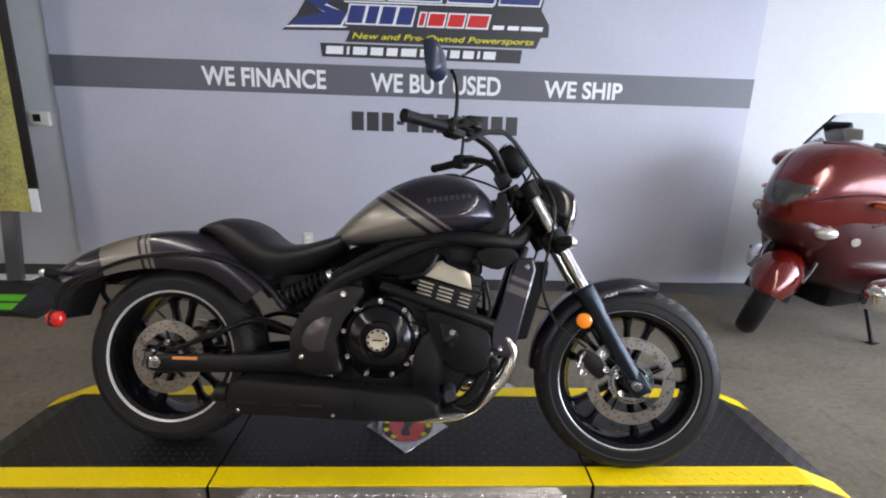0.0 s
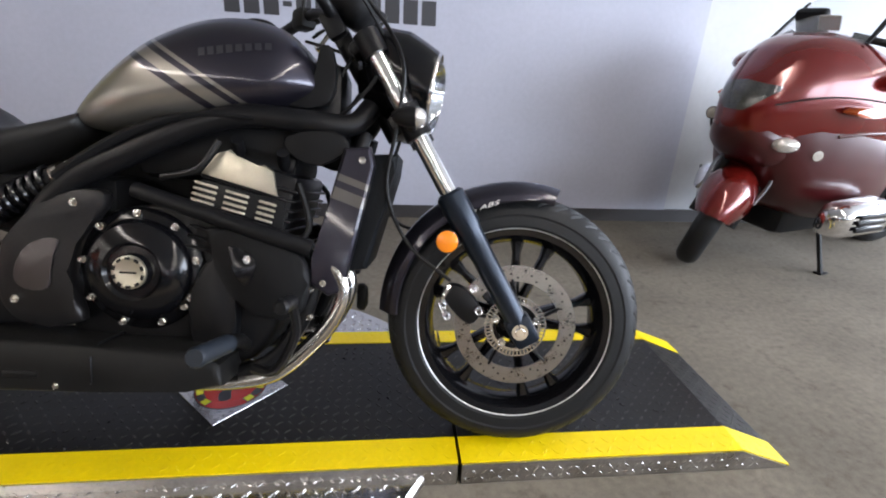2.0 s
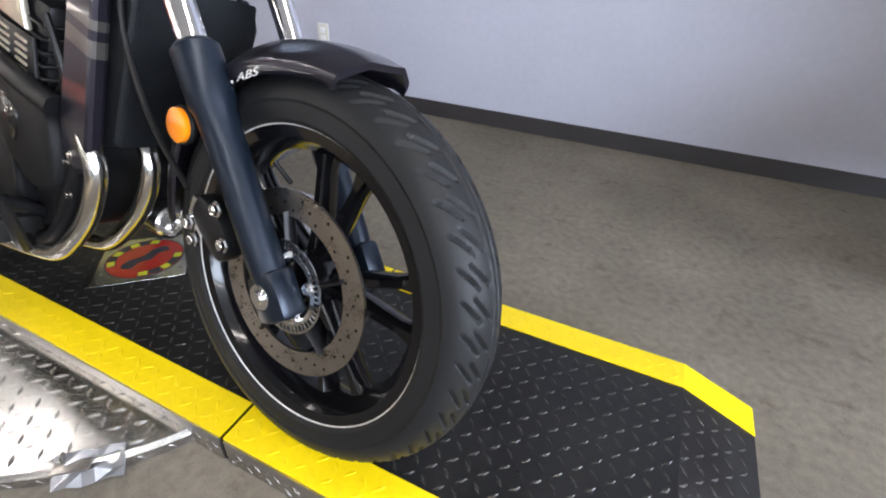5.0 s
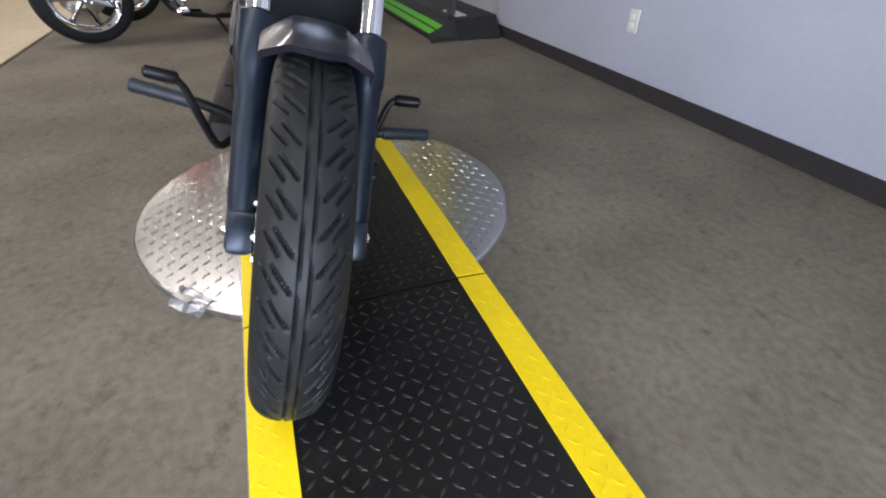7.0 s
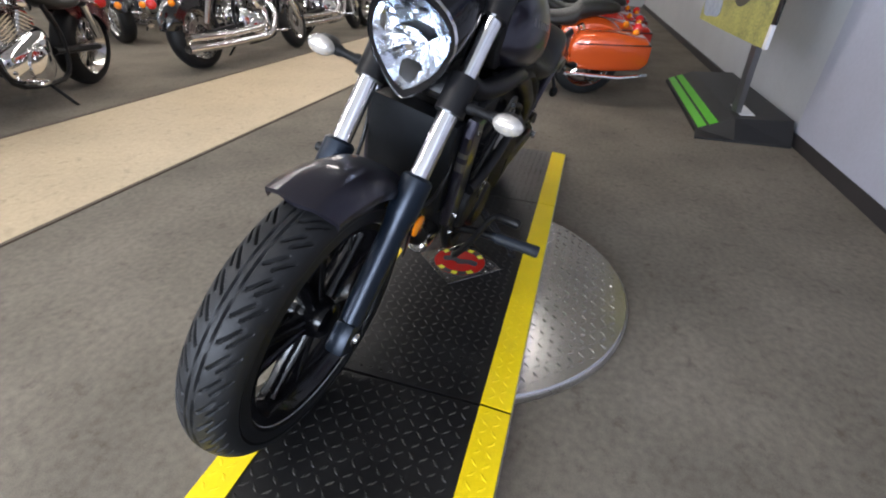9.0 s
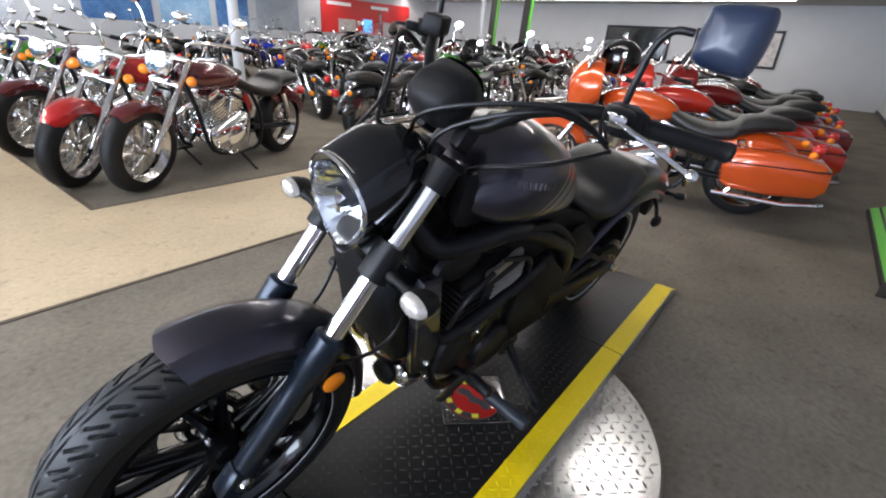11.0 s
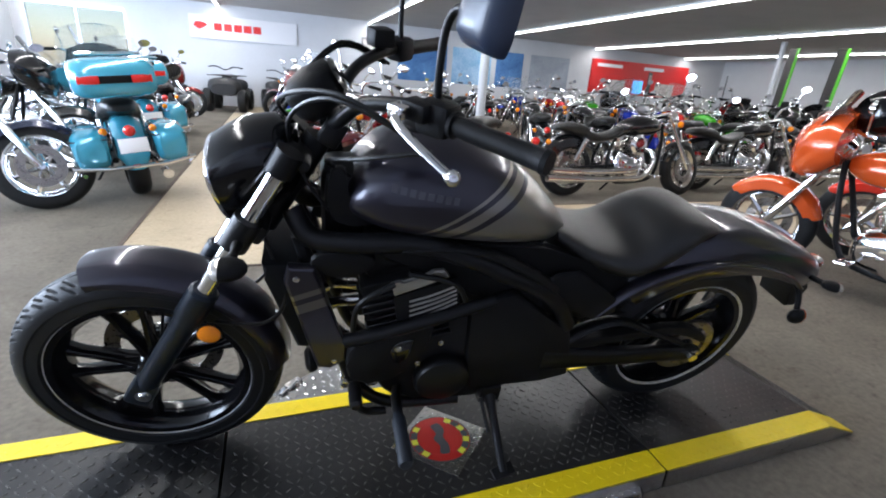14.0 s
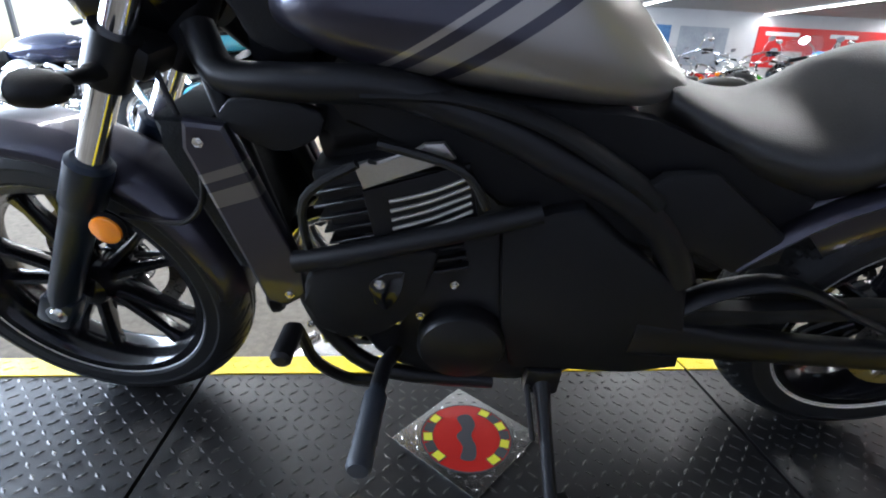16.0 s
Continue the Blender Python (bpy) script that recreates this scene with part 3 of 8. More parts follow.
def tyre_mesh(bm, radius, width, rim_r, n=300, k=40, grooves=True):
    """A tyre round the y axis with real tread grooves cut into it."""
    prof = []
    half = width / 2
    for i in range(k + 1):
        a = math.pi * (i / k) * 1.24 - math.pi * 0.12
        h = (radius - rim_r)
        y = -half * math.cos(a) * (1.0 if 0.2 < a < math.pi - 0.2 else 0.96)
        s = max(0.0, math.sin(a))
        r = rim_r + h * (s ** 0.62) if 0 <= a <= math.pi else rim_r - 0.004
        prof.append((r, y * (1 if 0 <= a <= math.pi else 0.94)))
    pitch = 2 * math.pi * radius / 44
    rings = []
    for j in range(n):
        th = 2 * math.pi * j / n
        ring = []
        for r, y in prof:
            d = 0.0
            u = y / half
            if grooves and r > radius - 0.042:
                arc = th * radius
                for c in (-0.10, 0.10):
                    w = c + 0.016 * math.sin(arc / pitch * math.pi)
                    d = max(d, 0.005 * (1 - abs(u - w) / 0.034))
                lead = arc - (abs(u) ** 1.3) * 0.085 + (pitch / 2 if u > 0 else 0)
                for lo, hi, ph in ((0.20, 0.66, 0.0), (0.46, 0.86, pitch * 0.5)):
                    e = min(1.0, (abs(u) - lo) / 0.08, (hi - abs(u)) / 0.08)
                    if e > 0:
                        q = (lead + ph) % pitch
                        d = max(d, 0.0065 * e * (1 - (min(q, pitch - q) / 0.0042) ** 2))
            rr = r - d
            ring.append(bm.verts.new((rr * math.cos(th), y, rr * math.sin(th))))
        rings.append(ring)
    m = len(prof)
    for j in range(n):
        a, b = rings[j], rings[(j + 1) % n]
        for i in range(m - 1):
            bm.faces.new((a[i], a[i + 1], b[i + 1], b[i]))


def annulus(bm, r0, r1, y, t, seg=64, m=None):
    lathe(bm, [(r0, y - t / 2), (r1, y - t / 2), (r1, y + t / 2), (r0, y + t / 2)], seg, m, close=True)


def bolt(bm, at, r=0.007, h=0.006, axis="y", m=None):
    """A hexagon bolt head with its flange."""
    t = (m or Matrix()) @ Matrix.Translation(at)
    if axis == "x":
        t = t @ pose(0, 0, 0, 0, 0, -90)
    lathe(bm, [(0, -h), (r * 0.55, -h), (r * 0.6, -h * 0.6), (r, -h * 0.8), (r, 0), (r * 1.35, 0), (r * 1.35, h * 0.4), (0, h * 0.4)], 6, t)


def wheel(name, cx, cz, tw, rim_r, front, parent, m):
    base = m @ pose(cx, 0, cz)
    bm = bmesh.new()
    w = tw / 2 - 0.012
    lathe(bm, [(rim_r - 0.022, -w), (rim_r + 0.008, -w - 0.004), (rim_r + 0.010, -w + 0.006), (rim_r - 0.012, -w + 0.016), (rim_r - 0.030, -0.02), (rim_r - 0.030, 0.02), (rim_r - 0.012, w - 0.016),
               (rim_r + 0.010, w - 0.006), (rim_r + 0.008, w + 0.004), (rim_r - 0.022, w), (rim_r - 0.040, 0.022), (rim_r - 0.040, -0.022)], 72, base, close=True)
    lathe(bm, [(0, -0.052), (0.028, -0.052), (0.04, -0.045), (0.048, -0.02), (0.048, 0.02), (0.04, 0.045), (0.028, 0.052), (0, 0.052)], 32, base)
    spokes = []
    for i in range(5):
        for s in (-1, 1):
            a = 2 * math.pi * i / 5 + s * 0.155 + (0.10 if front else 0.35)
            b = a + s * 0.05
            p0, p1 = Vector((0.035 * math.cos(a), 0, 0.035 * math.sin(a))), Vector(((rim_r - 0.035) * math.cos(b), 0, (rim_r - 0.035) * math.sin(b)))
            d = (p1 - p0).normalized()
            side = Vector((-d.z, 0, d.x))
            rings = []
            for t, wd, th in ((0, 0.016, 0.026), (0.25, 0.011, 0.021), (0.8, 0.010, 0.017), (1, 0.018, 0.020)):
                q = p0.lerp(p1, t)
                rings.append([base @ (q + side * (wd * x) + Vector((0, th * y, 0))) for x, y in ((-1, -0.5), (-0.5, -1), (0.5, -1), (1, -0.5), (1, 0.5), (0.5, 1), (-0.5, 1), (-1, 0.5))])
            spokes.append(rings)
    rim = part(name, bm, M["gloss_black"], parent, "gloss black five-twin-spoke cast wheel")
    for rings in spokes:
        bm = bmesh.new()
        loft(bm, rings)
        part("spoke", bm, M["gloss_black"], rim)
    bm = bmesh.new()
    tyre_mesh(bm, TYRE_R, tw, rim_r, 900 if front else 420, 72 if front else 44)
    bmesh.ops.transform(bm, matrix=base, verts=bm.verts)
    part("tyre", bm, M["rubber"], rim, "black road tyre with slanted tread grooves", edge=25)
    for s in (-1, 1):
        bm = bmesh.new()
        lathe(bm, [(rim_r - 0.006, s * (w + 0.0025)), (rim_r + 0.001, s * (w + 0.0062)), (rim_r + 0.0005, s * (w + 0.003)), (rim_r - 0.005, s * (w - 0.001))], 72, base, close=True)
        part("rim_stripe", bm, M["rim_line"], rim, "thin silver rim stripe")
    bm = bmesh.new()
    tube(bm, [(rim_r - 0.045) * Vector((math.cos(2.2), 0, math.sin(2.2))), (rim_r - 0.085) * Vector((math.cos(2.2), 0.1, math.sin(2.2)))], 0.004, 8, m=base)
    part("valve", bm, M["cable"], rim)
    return rim, base


def brake_disc(parent, base, y, r0, r1, abs_r=0.0):
    bm = bmesh.new()
    seg = 120
    annulus(bm, r0, r1, y, 0.0045, seg, base)
    disc = part("brake_disc", bm, M["disc"], parent, "drilled steel brake disc")
    bm = bmesh.new()
    for i in range(48):
        a = 2 * math.pi * i / 48
        rr = r0 + (r1 - r0) * (0.25, 0.5, 0.75)[i % 3]
        for s in (-1, 1):
            lathe(bm, [(0, y + s * 0.0026), (0.0027, y + s * 0.0026), (0.0027, y), (0, y)], 8, base @ pose(rr * math.cos(a), 0, rr * math.sin(a)))
    tagged(part("disc_holes", bm, M["cable"], disc), kind="stuff")
    bm = bmesh.new()
    annulus(bm, 0.045, 0.058, y, 0.006, 40, base)
    for i in range(5):
        a = 2 * math.pi * i / 5 + 0.3
        tube(bm, [Vector((0.05 * math.cos(a), y, 0.05 * math.sin(a))), Vector(((r0 + 0.006) * math.cos(a + 0.12), y, (r0 + 0.006) * math.sin(a + 0.12)))], (0.012, 0.009), 8, m=base, flat=0.4)
    part("disc_carrier", bm, M["satin_black"], disc)
    if abs_r:
        bm = bmesh.new()
        s = -1
        annulus(bm, abs_r - 0.020, abs_r - 0.013, y + s * 0.010, 0.002, 60, base)
        annulus(bm, abs_r - 0.003, abs_r, y + s * 0.010, 0.002, 60, base)
        for i in range(48):
            a = 2 * math.pi * i / 48
            box(bm, (0.013, 0.002, 0.0032), m=base @ pose(0, y + s * 0.010, 0, 0, math.degrees(a), 0) @ pose(abs_r - 0.008, 0, 0))
        part("abs_ring", bm, M["steel"], disc, "slotted steel sensor ring")
    for i in range(5):
        bm = bmesh.new()
        a = 2 * math.pi * i / 5 + 0.3
        bolt(bm, (0.051 * math.cos(a), y - 0.012 if y < 0 else y + 0.006, 0.051 * math.sin(a)), 0.008, m=base)
        part("disc_bolt", bm, M["chrome"], disc)
    return disc


def ring_xz(cx, cz, hw, hz, yoff=0.0, n=20, p=2.3):
    """A super-ellipse ring in the y-z plane at x = cx."""
    out = []
    for i in range(n):
        a = 2 * math.pi * i / n
        c, s = math.cos(a), math.sin(a)
        out.append(Vector((cx, yoff + hw * math.copysign(abs(c) ** (2 / p), c), cz + hz * math.copysign(abs(s) ** (2 / p), s))))
    return out


def hero_bike():
    root = tagged(empty("motorcycle", BIKE), "dark bronze-grey cruiser motorcycle leaning on its side stand on the platform", "motorcycle")
    I = Matrix()
    # --- wheels
    rear, rb = wheel("rear_wheel", RX, RZ, 0.165, 0.227, False, root, I)
    brake_disc(rear, rb, -0.085, 0.085, 0.125)
    steer = Matrix.Translation((1.184, 0, 0.925)) @ Matrix.Rotation(radians(-2.26), 4, Vector((-0.52, 0, 0.855))) @ Matrix.Translation((-1.184, 0, -0.925))
    front, fb = wheel("front_wheel", FX, FZ, 0.120, 0.2395, True, root, steer)
    brake_disc(front, fb, -0.058, 0.108, 0.146, 0.074)

    # --- fork
    up = Vector((1.199, 0, 0.935))
    low = Vector((FX + 0.011, 0, FZ))
    d = (up - low).normalized()

    def on(z):
        return low + d * ((z - low.z) / d.z)
    for s in (-1, 1):
        off = Vector((0, s * 0.093, 0))
        bm = bmesh.new()
        a, b = on(0.300), on(0.575)
        tube(bm, [on(0.318) + off, on(0.36) + off, on(0.50) + off, on(0.535) + off, on(0.545) + off, on(0.612) + off, on(0.618) + off], (0.024, 0.026, 0.027, 0.029, 0.033, 0.033, 0.026), 20, m=steer)
        box(bm, (0.062, 0.046, 0.075), on(0.305) + off, (0, -31, 0), 0.012, m=steer)
        leg = part("fork_lower", bm, M["fork_lower"], root, "dark blue-grey fork lower leg")
        bm = bmesh.new()
        lathe(bm, [(0, -0.006), (0.010, -0.006), (0.012, 0), (0.019, 0), (0.019, 0.003), (0, 0.003)] if s < 0 else [(0, 0.006), (0.010, 0.006), (0.012, 0), (0.019, 0), (0.019, -0.003), (0, -0.003)], 16, steer @ pose(FX + 0.004, s * 0.117, FZ))
        part("axle_nut", bm, M["chrome"], leg)
        bm = bmesh.new()
        tube(bm, [on(0.57) + off, on(0.93) + off], 0.0205, 20, m=steer)
        part("fork_tube", bm, M["chrome"], root, "chrome fork stanchion")
        bm = bmesh.new()
        tube(bm, [on(0.905) + off, on(0.950) + off], 0.029, 16, m=steer)
        part("upper_clamp", bm, M["satin_black"], root)
        bm = bmesh.new()
        tube(bm, [on(0.735) + off, on(0.800) + off], 0.031, 16, m=steer)
        part("lower_clamp", bm, M["satin_black"], root)
        # signal on a short rubber stalk
        bm = bmesh.new()
        sp = on(0.755) + Vector((-0.005, s * 0.105, 0))
        sp2 = sp + Vector((0.004, s * 0.108, 0.006))
        tube(bm, [sp, sp.lerp(sp2, 0.3), sp.lerp(sp2, 0.35), sp.lerp(sp2, 0.6), sp.lerp(sp2, 0.65), sp2], (0.012, 0.012, 0.009, 0.009, 0.012, 0.012), 10, m=steer)
        rings = [[(sp2 + Vector((x, y * 1.0, z))) for x, y, z in ((0.0 + dx, math.cos(q) * 0.031 * sc, math.sin(q) * 0.020 * sc) for q in (2 * math.pi * i / 16 for i in range(16)))] for dx, sc in ((-0.035, 0.3), (-0.025, 0.75), (-0.005, 1.0), (0.012, 1.0))]
        loft(bm, [[steer @ q for q in r] for r in rings])
        sig = part("turn_signal", bm, M["black_plastic"], root)
        bm = bmesh.new()
        rings = [[(sp2 + Vector((dx, math.cos(q) * 0.031 * sc, math.sin(q) * 0.020 * sc))) for q in (2 * math.pi * i / 16 for i in range(16))] for dx, sc in ((0.0125, 1.02), (0.022, 0.94), (0.029, 0.7), (0.032, 0.3))]
        loft(bm, [[steer @ q for q in r] for r in rings])
        part("lens", bm, M["clear_lens"], sig, "clear turn signal lens")
        # amber side reflector on its bracket
        bm = bmesh.new()
        rp = Vector((1.389, s * 0.113, 0.509))
        tube(bm, [rp + Vector((0.035, -s * 0.02, 0.0)), rp + Vector((0.0, -s * 0.004, 0.0))], 0.006, 8, m=steer)
        lathe(bm, [(0, 0.006), (0.026, 0.006), (0.028, 0), (0.026, -0.004), (0, -0.004)], 24, steer @ Matrix.Translation(rp))
        refl = part("side_reflector", bm, M["black_plastic"], root)
        bm = bmesh.new()
        lathe(bm, [(0.0248, s * 0.004), (0.0245, s * 0.010), (0.020, s * 0.0125), (0, s * 0.013)], 24, steer @ Matrix.Translation(rp))
        part("lens", bm, M["amber"], refl, "round amber reflector lens")
    bm = bmesh.new()
    for z, t in ((0.768, 0.05), (0.928, 0.03)):
        box(bm, (0.06, 0.20, t), on(z) + Vector((-0.02, 0, 0)), (0, -31, 0), 0.012, m=steer)
    tube(bm, [on(0.74) + Vector((-0.05, 0, 0)), on(0.95) + Vector((-0.05, 0, 0))], 0.03, 16, m=steer)
    part("steering_stem", bm, M["satin_black"], root)
    # caliper
    bm = bmesh.new()
    slab(bm, smooth_outline([(-0.10, 0.02), (-0.145, 0.055), (-0.165, 0.09), (-0.145, 0.115), (-0.10, 0.095), (-0.075, 0.05)], 3), -0.104, -0.068, 0.008, m=fb @ pose(-0.012, 0, -0.012))
    slab(bm, smooth_outline([(-0.125, 0.04), (-0.165, 0.07), (-0.150, 0.105), (-0.11, 0.085)], 3), -0.052, -0.034, 0.006, m=fb @ pose(-0.012, 0, -0.012))
    cal = part("brake_caliper", bm, M["satin_black"], root, "black two-piston brake caliper")
    for x, z in ((-0.107, 0.095), (-0.092, 0.044), (-0.165, 0.030), (-0.175, 0.055)):
        bm = bmesh.new()
        bolt(bm, (x, -0.107, z), 0.009, 0.008, m=fb)
        part("caliper_bolt", bm, M["chrome"], cal)
    bm = bmesh.new()
    tube(bm, [(-0.172, -0.09, 0.03), (-0.176, -0.1, 0.07), (-0.16, -0.1, 0.10)], 0.006, 8, m=fb, curve=4)
    part("brake_pipe", bm, M["chrome"], cal)
    # front fender
    bm = bmesh.new()
    rings = []
    N = 26
    for i in range(N + 1):
        hw = 0.074 + 0.004 * min(1, i / 4) - 0.010 * max(0, (i - 18) / 8)
        drop = 0.040 * min(1, 0.78 + i / 20)
        c = Vector((FX, 0, FZ))
        r = 0.346 - 0.012 * max(0, (i - 14) / 12) - 0.003 * max(0, 1 - i / 4)
        ring = []
        prof = [(-1, -1.15), (-0.995, -0.86), (-0.97, -0.74), (-0.72, -0.38), (-0.50, -0.085), (-0.45, -0.045), (-0.22, -0.01), (0, 0), (0.22, -0.01), (0.45, -0.045), (0.50, -0.085), (0.72, -0.38), (0.97, -0.74), (0.995, -0.86), (1, -1.15)]

        def rad(u):
            a0 = 73 + 3.5 * abs(u) ** 1.3
            a = radians(a0 + (177 - a0) * i / N)
            return Vector((math.cos(a), 0, math.sin(a)))
        for u, v in prof:
            ring.append(steer @ (c + rad(u) * (r + drop * v) + Vector((0, hw * u, 0))))
        inner = 0.009 if i < 1 else 0.004
        for u, v in prof[::-1]:
            ring.append(steer @ (c + rad(u) * (r - inner + drop * v) + Vector((0, hw * 0.95 * u, 0))))
        rings.append(ring)
    loft(bm, rings)
    fen = part("front_fender", bm, M["paint"], root, "dark bronze metallic front fender", edge=34)
    for s in (-1, 1):
        bm = bmesh.new()
        slab(bm, [(1.425, 0.52), (1.445, 0.53), (1.452, 0.572), (1.430, 0.565)], s * 0.080 - 0.004, s * 0.080 + 0.004, 0.002, m=steer)
        part("fender_bracket", bm, M["fork_lower"], fen)

    cu = bpy.data.curves.new("fender_lettering", "FONT")
    cu.body, cu.size, cu.extrude, cu.shear, cu.offset = "ABS", 1.0, 0.01, 0.3, 0.0
    tmp = bpy.data.objects.new("tmp", cu)
    me = bpy.data.meshes.new_from_object(tmp)
    bpy.data.objects.remove(tmp)
    k = 0.050 / max(v.co.x for v in me.vertices)
    for v in me.vertices:
        v.co = steer @ Vector((1.460 + (v.co.x * 0.945 - v.co.y * 0.12) * k, -0.0792 - v.co.z * 0.05, 0.5800 + (v.co.x * 0.335 + v.co.y * 0.50) * k))
    me.materials.append(M["rim_line"])
    txt = new("fender_lettering", me)
    txt.parent = fen
    tagged(txt, "small silver lettering")
    bm = bmesh.new()
    box(bm, (0.004, 0.0012, 0.004), (1.451, -0.0792, 0.579), (8, -20, 0), 0.0003, m=steer)
    part("lettering_dot", bm, M["rim_line"], fen, smooth=False)

    # --- headlight and instruments
    ha = pose(1.266, -0.012, 0.852, 0, 10, -1) @ Matrix.Diagonal((1.0, 1.03, 0.92, 1.0))
    bm = bmesh.new()

    def tear(w, h, x, zc=0.0, n=28):
        out = []
        for i in range(n):
            a = 2 * math.pi * i / n
            s, c = math.sin(a), math.cos(a)
            ww = w * (0.90 + 0.20 * s) * (1 - 0.34 * max(0, -s) ** 2) * (1 + 0.10 * max(0, math.cos((a - 0.75) * 2)) * (s > 0) * abs(c))
            out.append(steer @ ha @ Vector((x, ww * c, zc + h * s)))
        return out
    loft(bm, [tear(0.05, 0.07, -0.10, 0.040), tear(0.088, 0.104, -0.06, 0.034), tear(0.098, 0.119, 0.0, 0.020), tear(0.099, 0.119, 0.04, 0.004), tear(0.097, 0.116, 0.068, -0.006), tear(0.095, 0.113, 0.077, -0.009), tear(0.091, 0.109, 0.077, -0.009), tear(0.0825, 0.0935, 0.075, -0.007), tear(0.082, 0.093, 0.05, -0.007), tear(0.05, 0.06, 0.004, -0.007)])
    cowl = part("headlight_cowl", bm, M["gloss_black"], root, "gloss black headlight cowl", edge=60)
    bm = bmesh.new()
    loft(bm, [tear(0.0960, 0.1140, 0.072, -0.008), tear(0.0965, 0.1145, 0.077, -0.009), tear(0.0945, 0.1125, 0.080, -0.009), tear(0.0935, 0.1115, 0.076, -0.009)], cap=False)
    part("headlight_rim", bm, M["chrome"], cowl, "thin bright headlight rim", edge=60)
    bm = bmesh.new()
    loft(bm, [tear(0.083, 0.094, 0.076, -0.007), tear(0.0805, 0.0915, 0.082, -0.007), tear(0.073, 0.084, 0.089, -0.007), tear(0.058, 0.068, 0.095, -0.007), tear(0.036, 0.044, 0.099, -0.007), tear(0.001, 0.001, 0.101, -0.007)], cap=False)
    part("headlight_lens", bm, M["clear_lens_glass"], cowl, "clear headlight lens", edge=60).visible_shadow = False
    bm = bmesh.new()
    # faceted reflector bowl
    rings = []
    for k in range(10):
        sc = 0.97 - 0.095 * k
        ring = tear(0.0845 * sc, 0.0955 * sc, 0.006 + 0.070 * sc ** 1.7, -0.007, 56)
        for i, q in enumerate(ring):
            up = math.sin(2 * math.pi * i / 56)
            d = (0.0020 if (i // 3) % 2 else -0.001) * min(1, k / 2) if up < 0.1 else (0.0016 if (k // 2 + i // 4) % 2 else -0.0008) * min(1, k / 2)
            ring[i] = q + steer.to_3x3() @ Vector((d, 0, 0))
        rings.append(ring)
    loft(bm, rings, cap=False)
    part("reflector_bowl", bm, M["reflector"], cowl, "faceted mirror reflector", smooth=False)
    bm = bmesh.new()
    lathe(bm, [(0, -0.0), (0.010, 0.0), (0.012, 0.03), (0.009, 0.048), (0, 0.050)], 14, steer @ ha @ pose(0.02, 0, -0.012, 0, 0, -90))
    part("bulb_shield", bm, M["chrome"], cowl)
    bm = bmesh.new()
    arc = [radians(20 + 14 * i) for i in range(11)]
    loft(bm, [[steer @ ha @ Vector((x, 0.040 * k * math.cos(a), 0.004 + 0.024 * k * math.sin(a))) for k in (1.0, 0.90) for a in (arc if k == 1.0 else arc[::-1])] for x in (0.03, 0.066)])
    part("bulb_hood", bm, M["gloss_black"], cowl, "dark hood over the bulb")
    bm = bmesh.new()
    gm = pose(1.145, 0, 1.042, 0, 38, 0)
    loft(bm, [[steer @ gm @ v for v in ring_xz(x, 0, w, h, n=24, p=2.6)] for x, w, h in ((-0.055, 0.03, 0.02), (-0.045, 0.058, 0.040), (0.0, 0.068, 0.048), (0.035, 0.060, 0.045), (0.052, 0.04, 0.03))])
    gauge = part("instrument_housing", bm, M["black_plastic"], root, edge=60)
    bm = bmesh.new()
    loft(bm, [[steer @ gm @ v for v in ring_xz(x, 0.0, w, h, n=24, p=2.6)] for x, w, h in ((-0.056, 0.052, 0.036), (-0.060, 0.045, 0.03))])
    part("gauge_glass", bm, M["gloss_black"], gauge)

    # --- handlebar, grips, levers, mirrors
    bars = steer
    bm = bmesh.new()
    half = ((0.928, 0.287, 1.086), (0.985, 0.222, 1.090), (1.062, 0.140, 1.062), (1.105, 0.072, 1.005))
    tube(bm, [bars @ Vector(p) for p in [(x, -y, z) for x, y, z in half] + [(1.112, 0, 0.996)] + list(half[::-1])], 0.0135, 12, curve=5)
    bar = part("handlebar", bm, M["satin_black"], root)
    for y in (-0.05, 0.05):
        bm = bmesh.new()
        box(bm, (0.045, 0.03, 0.06), (1.112, y, 0.978), (0, -31, 0), 0.008, m=bars)
        part("bar_clamp", bm, M["satin_black"], bar)
    for s in (-1, 1):
        bm = bmesh.new()
        g0, g1 = Vector((0.930, s * 0.285, 1.086)), Vector((0.820, s * 0.416, 1.083))
        pts = [g0.lerp(g1, t) for t in (0, 0.04, 0.05, 0.2, 0.5, 0.8, 0.94, 0.95, 1.0)]
        tube(bm, [bars @ p for p in pts], (0.022, 0.022, 0.0165, 0.017, 0.0165, 0.017, 0.0175, 0.019, 0.018), 14)
        part("grip", bm, M["black_plastic"], root, "black ribbed rubber grip")
        bm = bmesh.new()
        c = Vector((0.950, s * 0.262, 1.088))
        box(bm, (0.052, 0.06, 0.056), bars @ c, (0, 0, s * 45), 0.012)
        box(bm, (0.04, 0.05, 0.032), bars @ (c + Vector((0.032, 0.0, 0.01))), (0, 0, s * 40), 0.008)
        part("switch_housing", bm, M["black_plastic"], root)
        if s < 0:
            bm = bmesh.new()
            box(bm, (0.055, 0.05, 0.042), bars @ (c + Vector((0.055, 0.06, 0.032))), (0, 0, 20), 0.008)
            part("fluid_reservoir", bm, M["black_plastic"], root)
        bm = bmesh.new()
        pts = [Vector((1.012, s * 0.272, 1.098)), Vector((1.022, s * 0.305, 1.094)), Vector((1.004, s * 0.345, 1.082)), Vector((0.974, s * 0.384, 1.064)), Vector((0.953, s * 0.408, 1.052))]
        tube(bm, [bars @ p for p in spline(pts, 5)], (0.008, 0.0075), 10, flat=0.55)
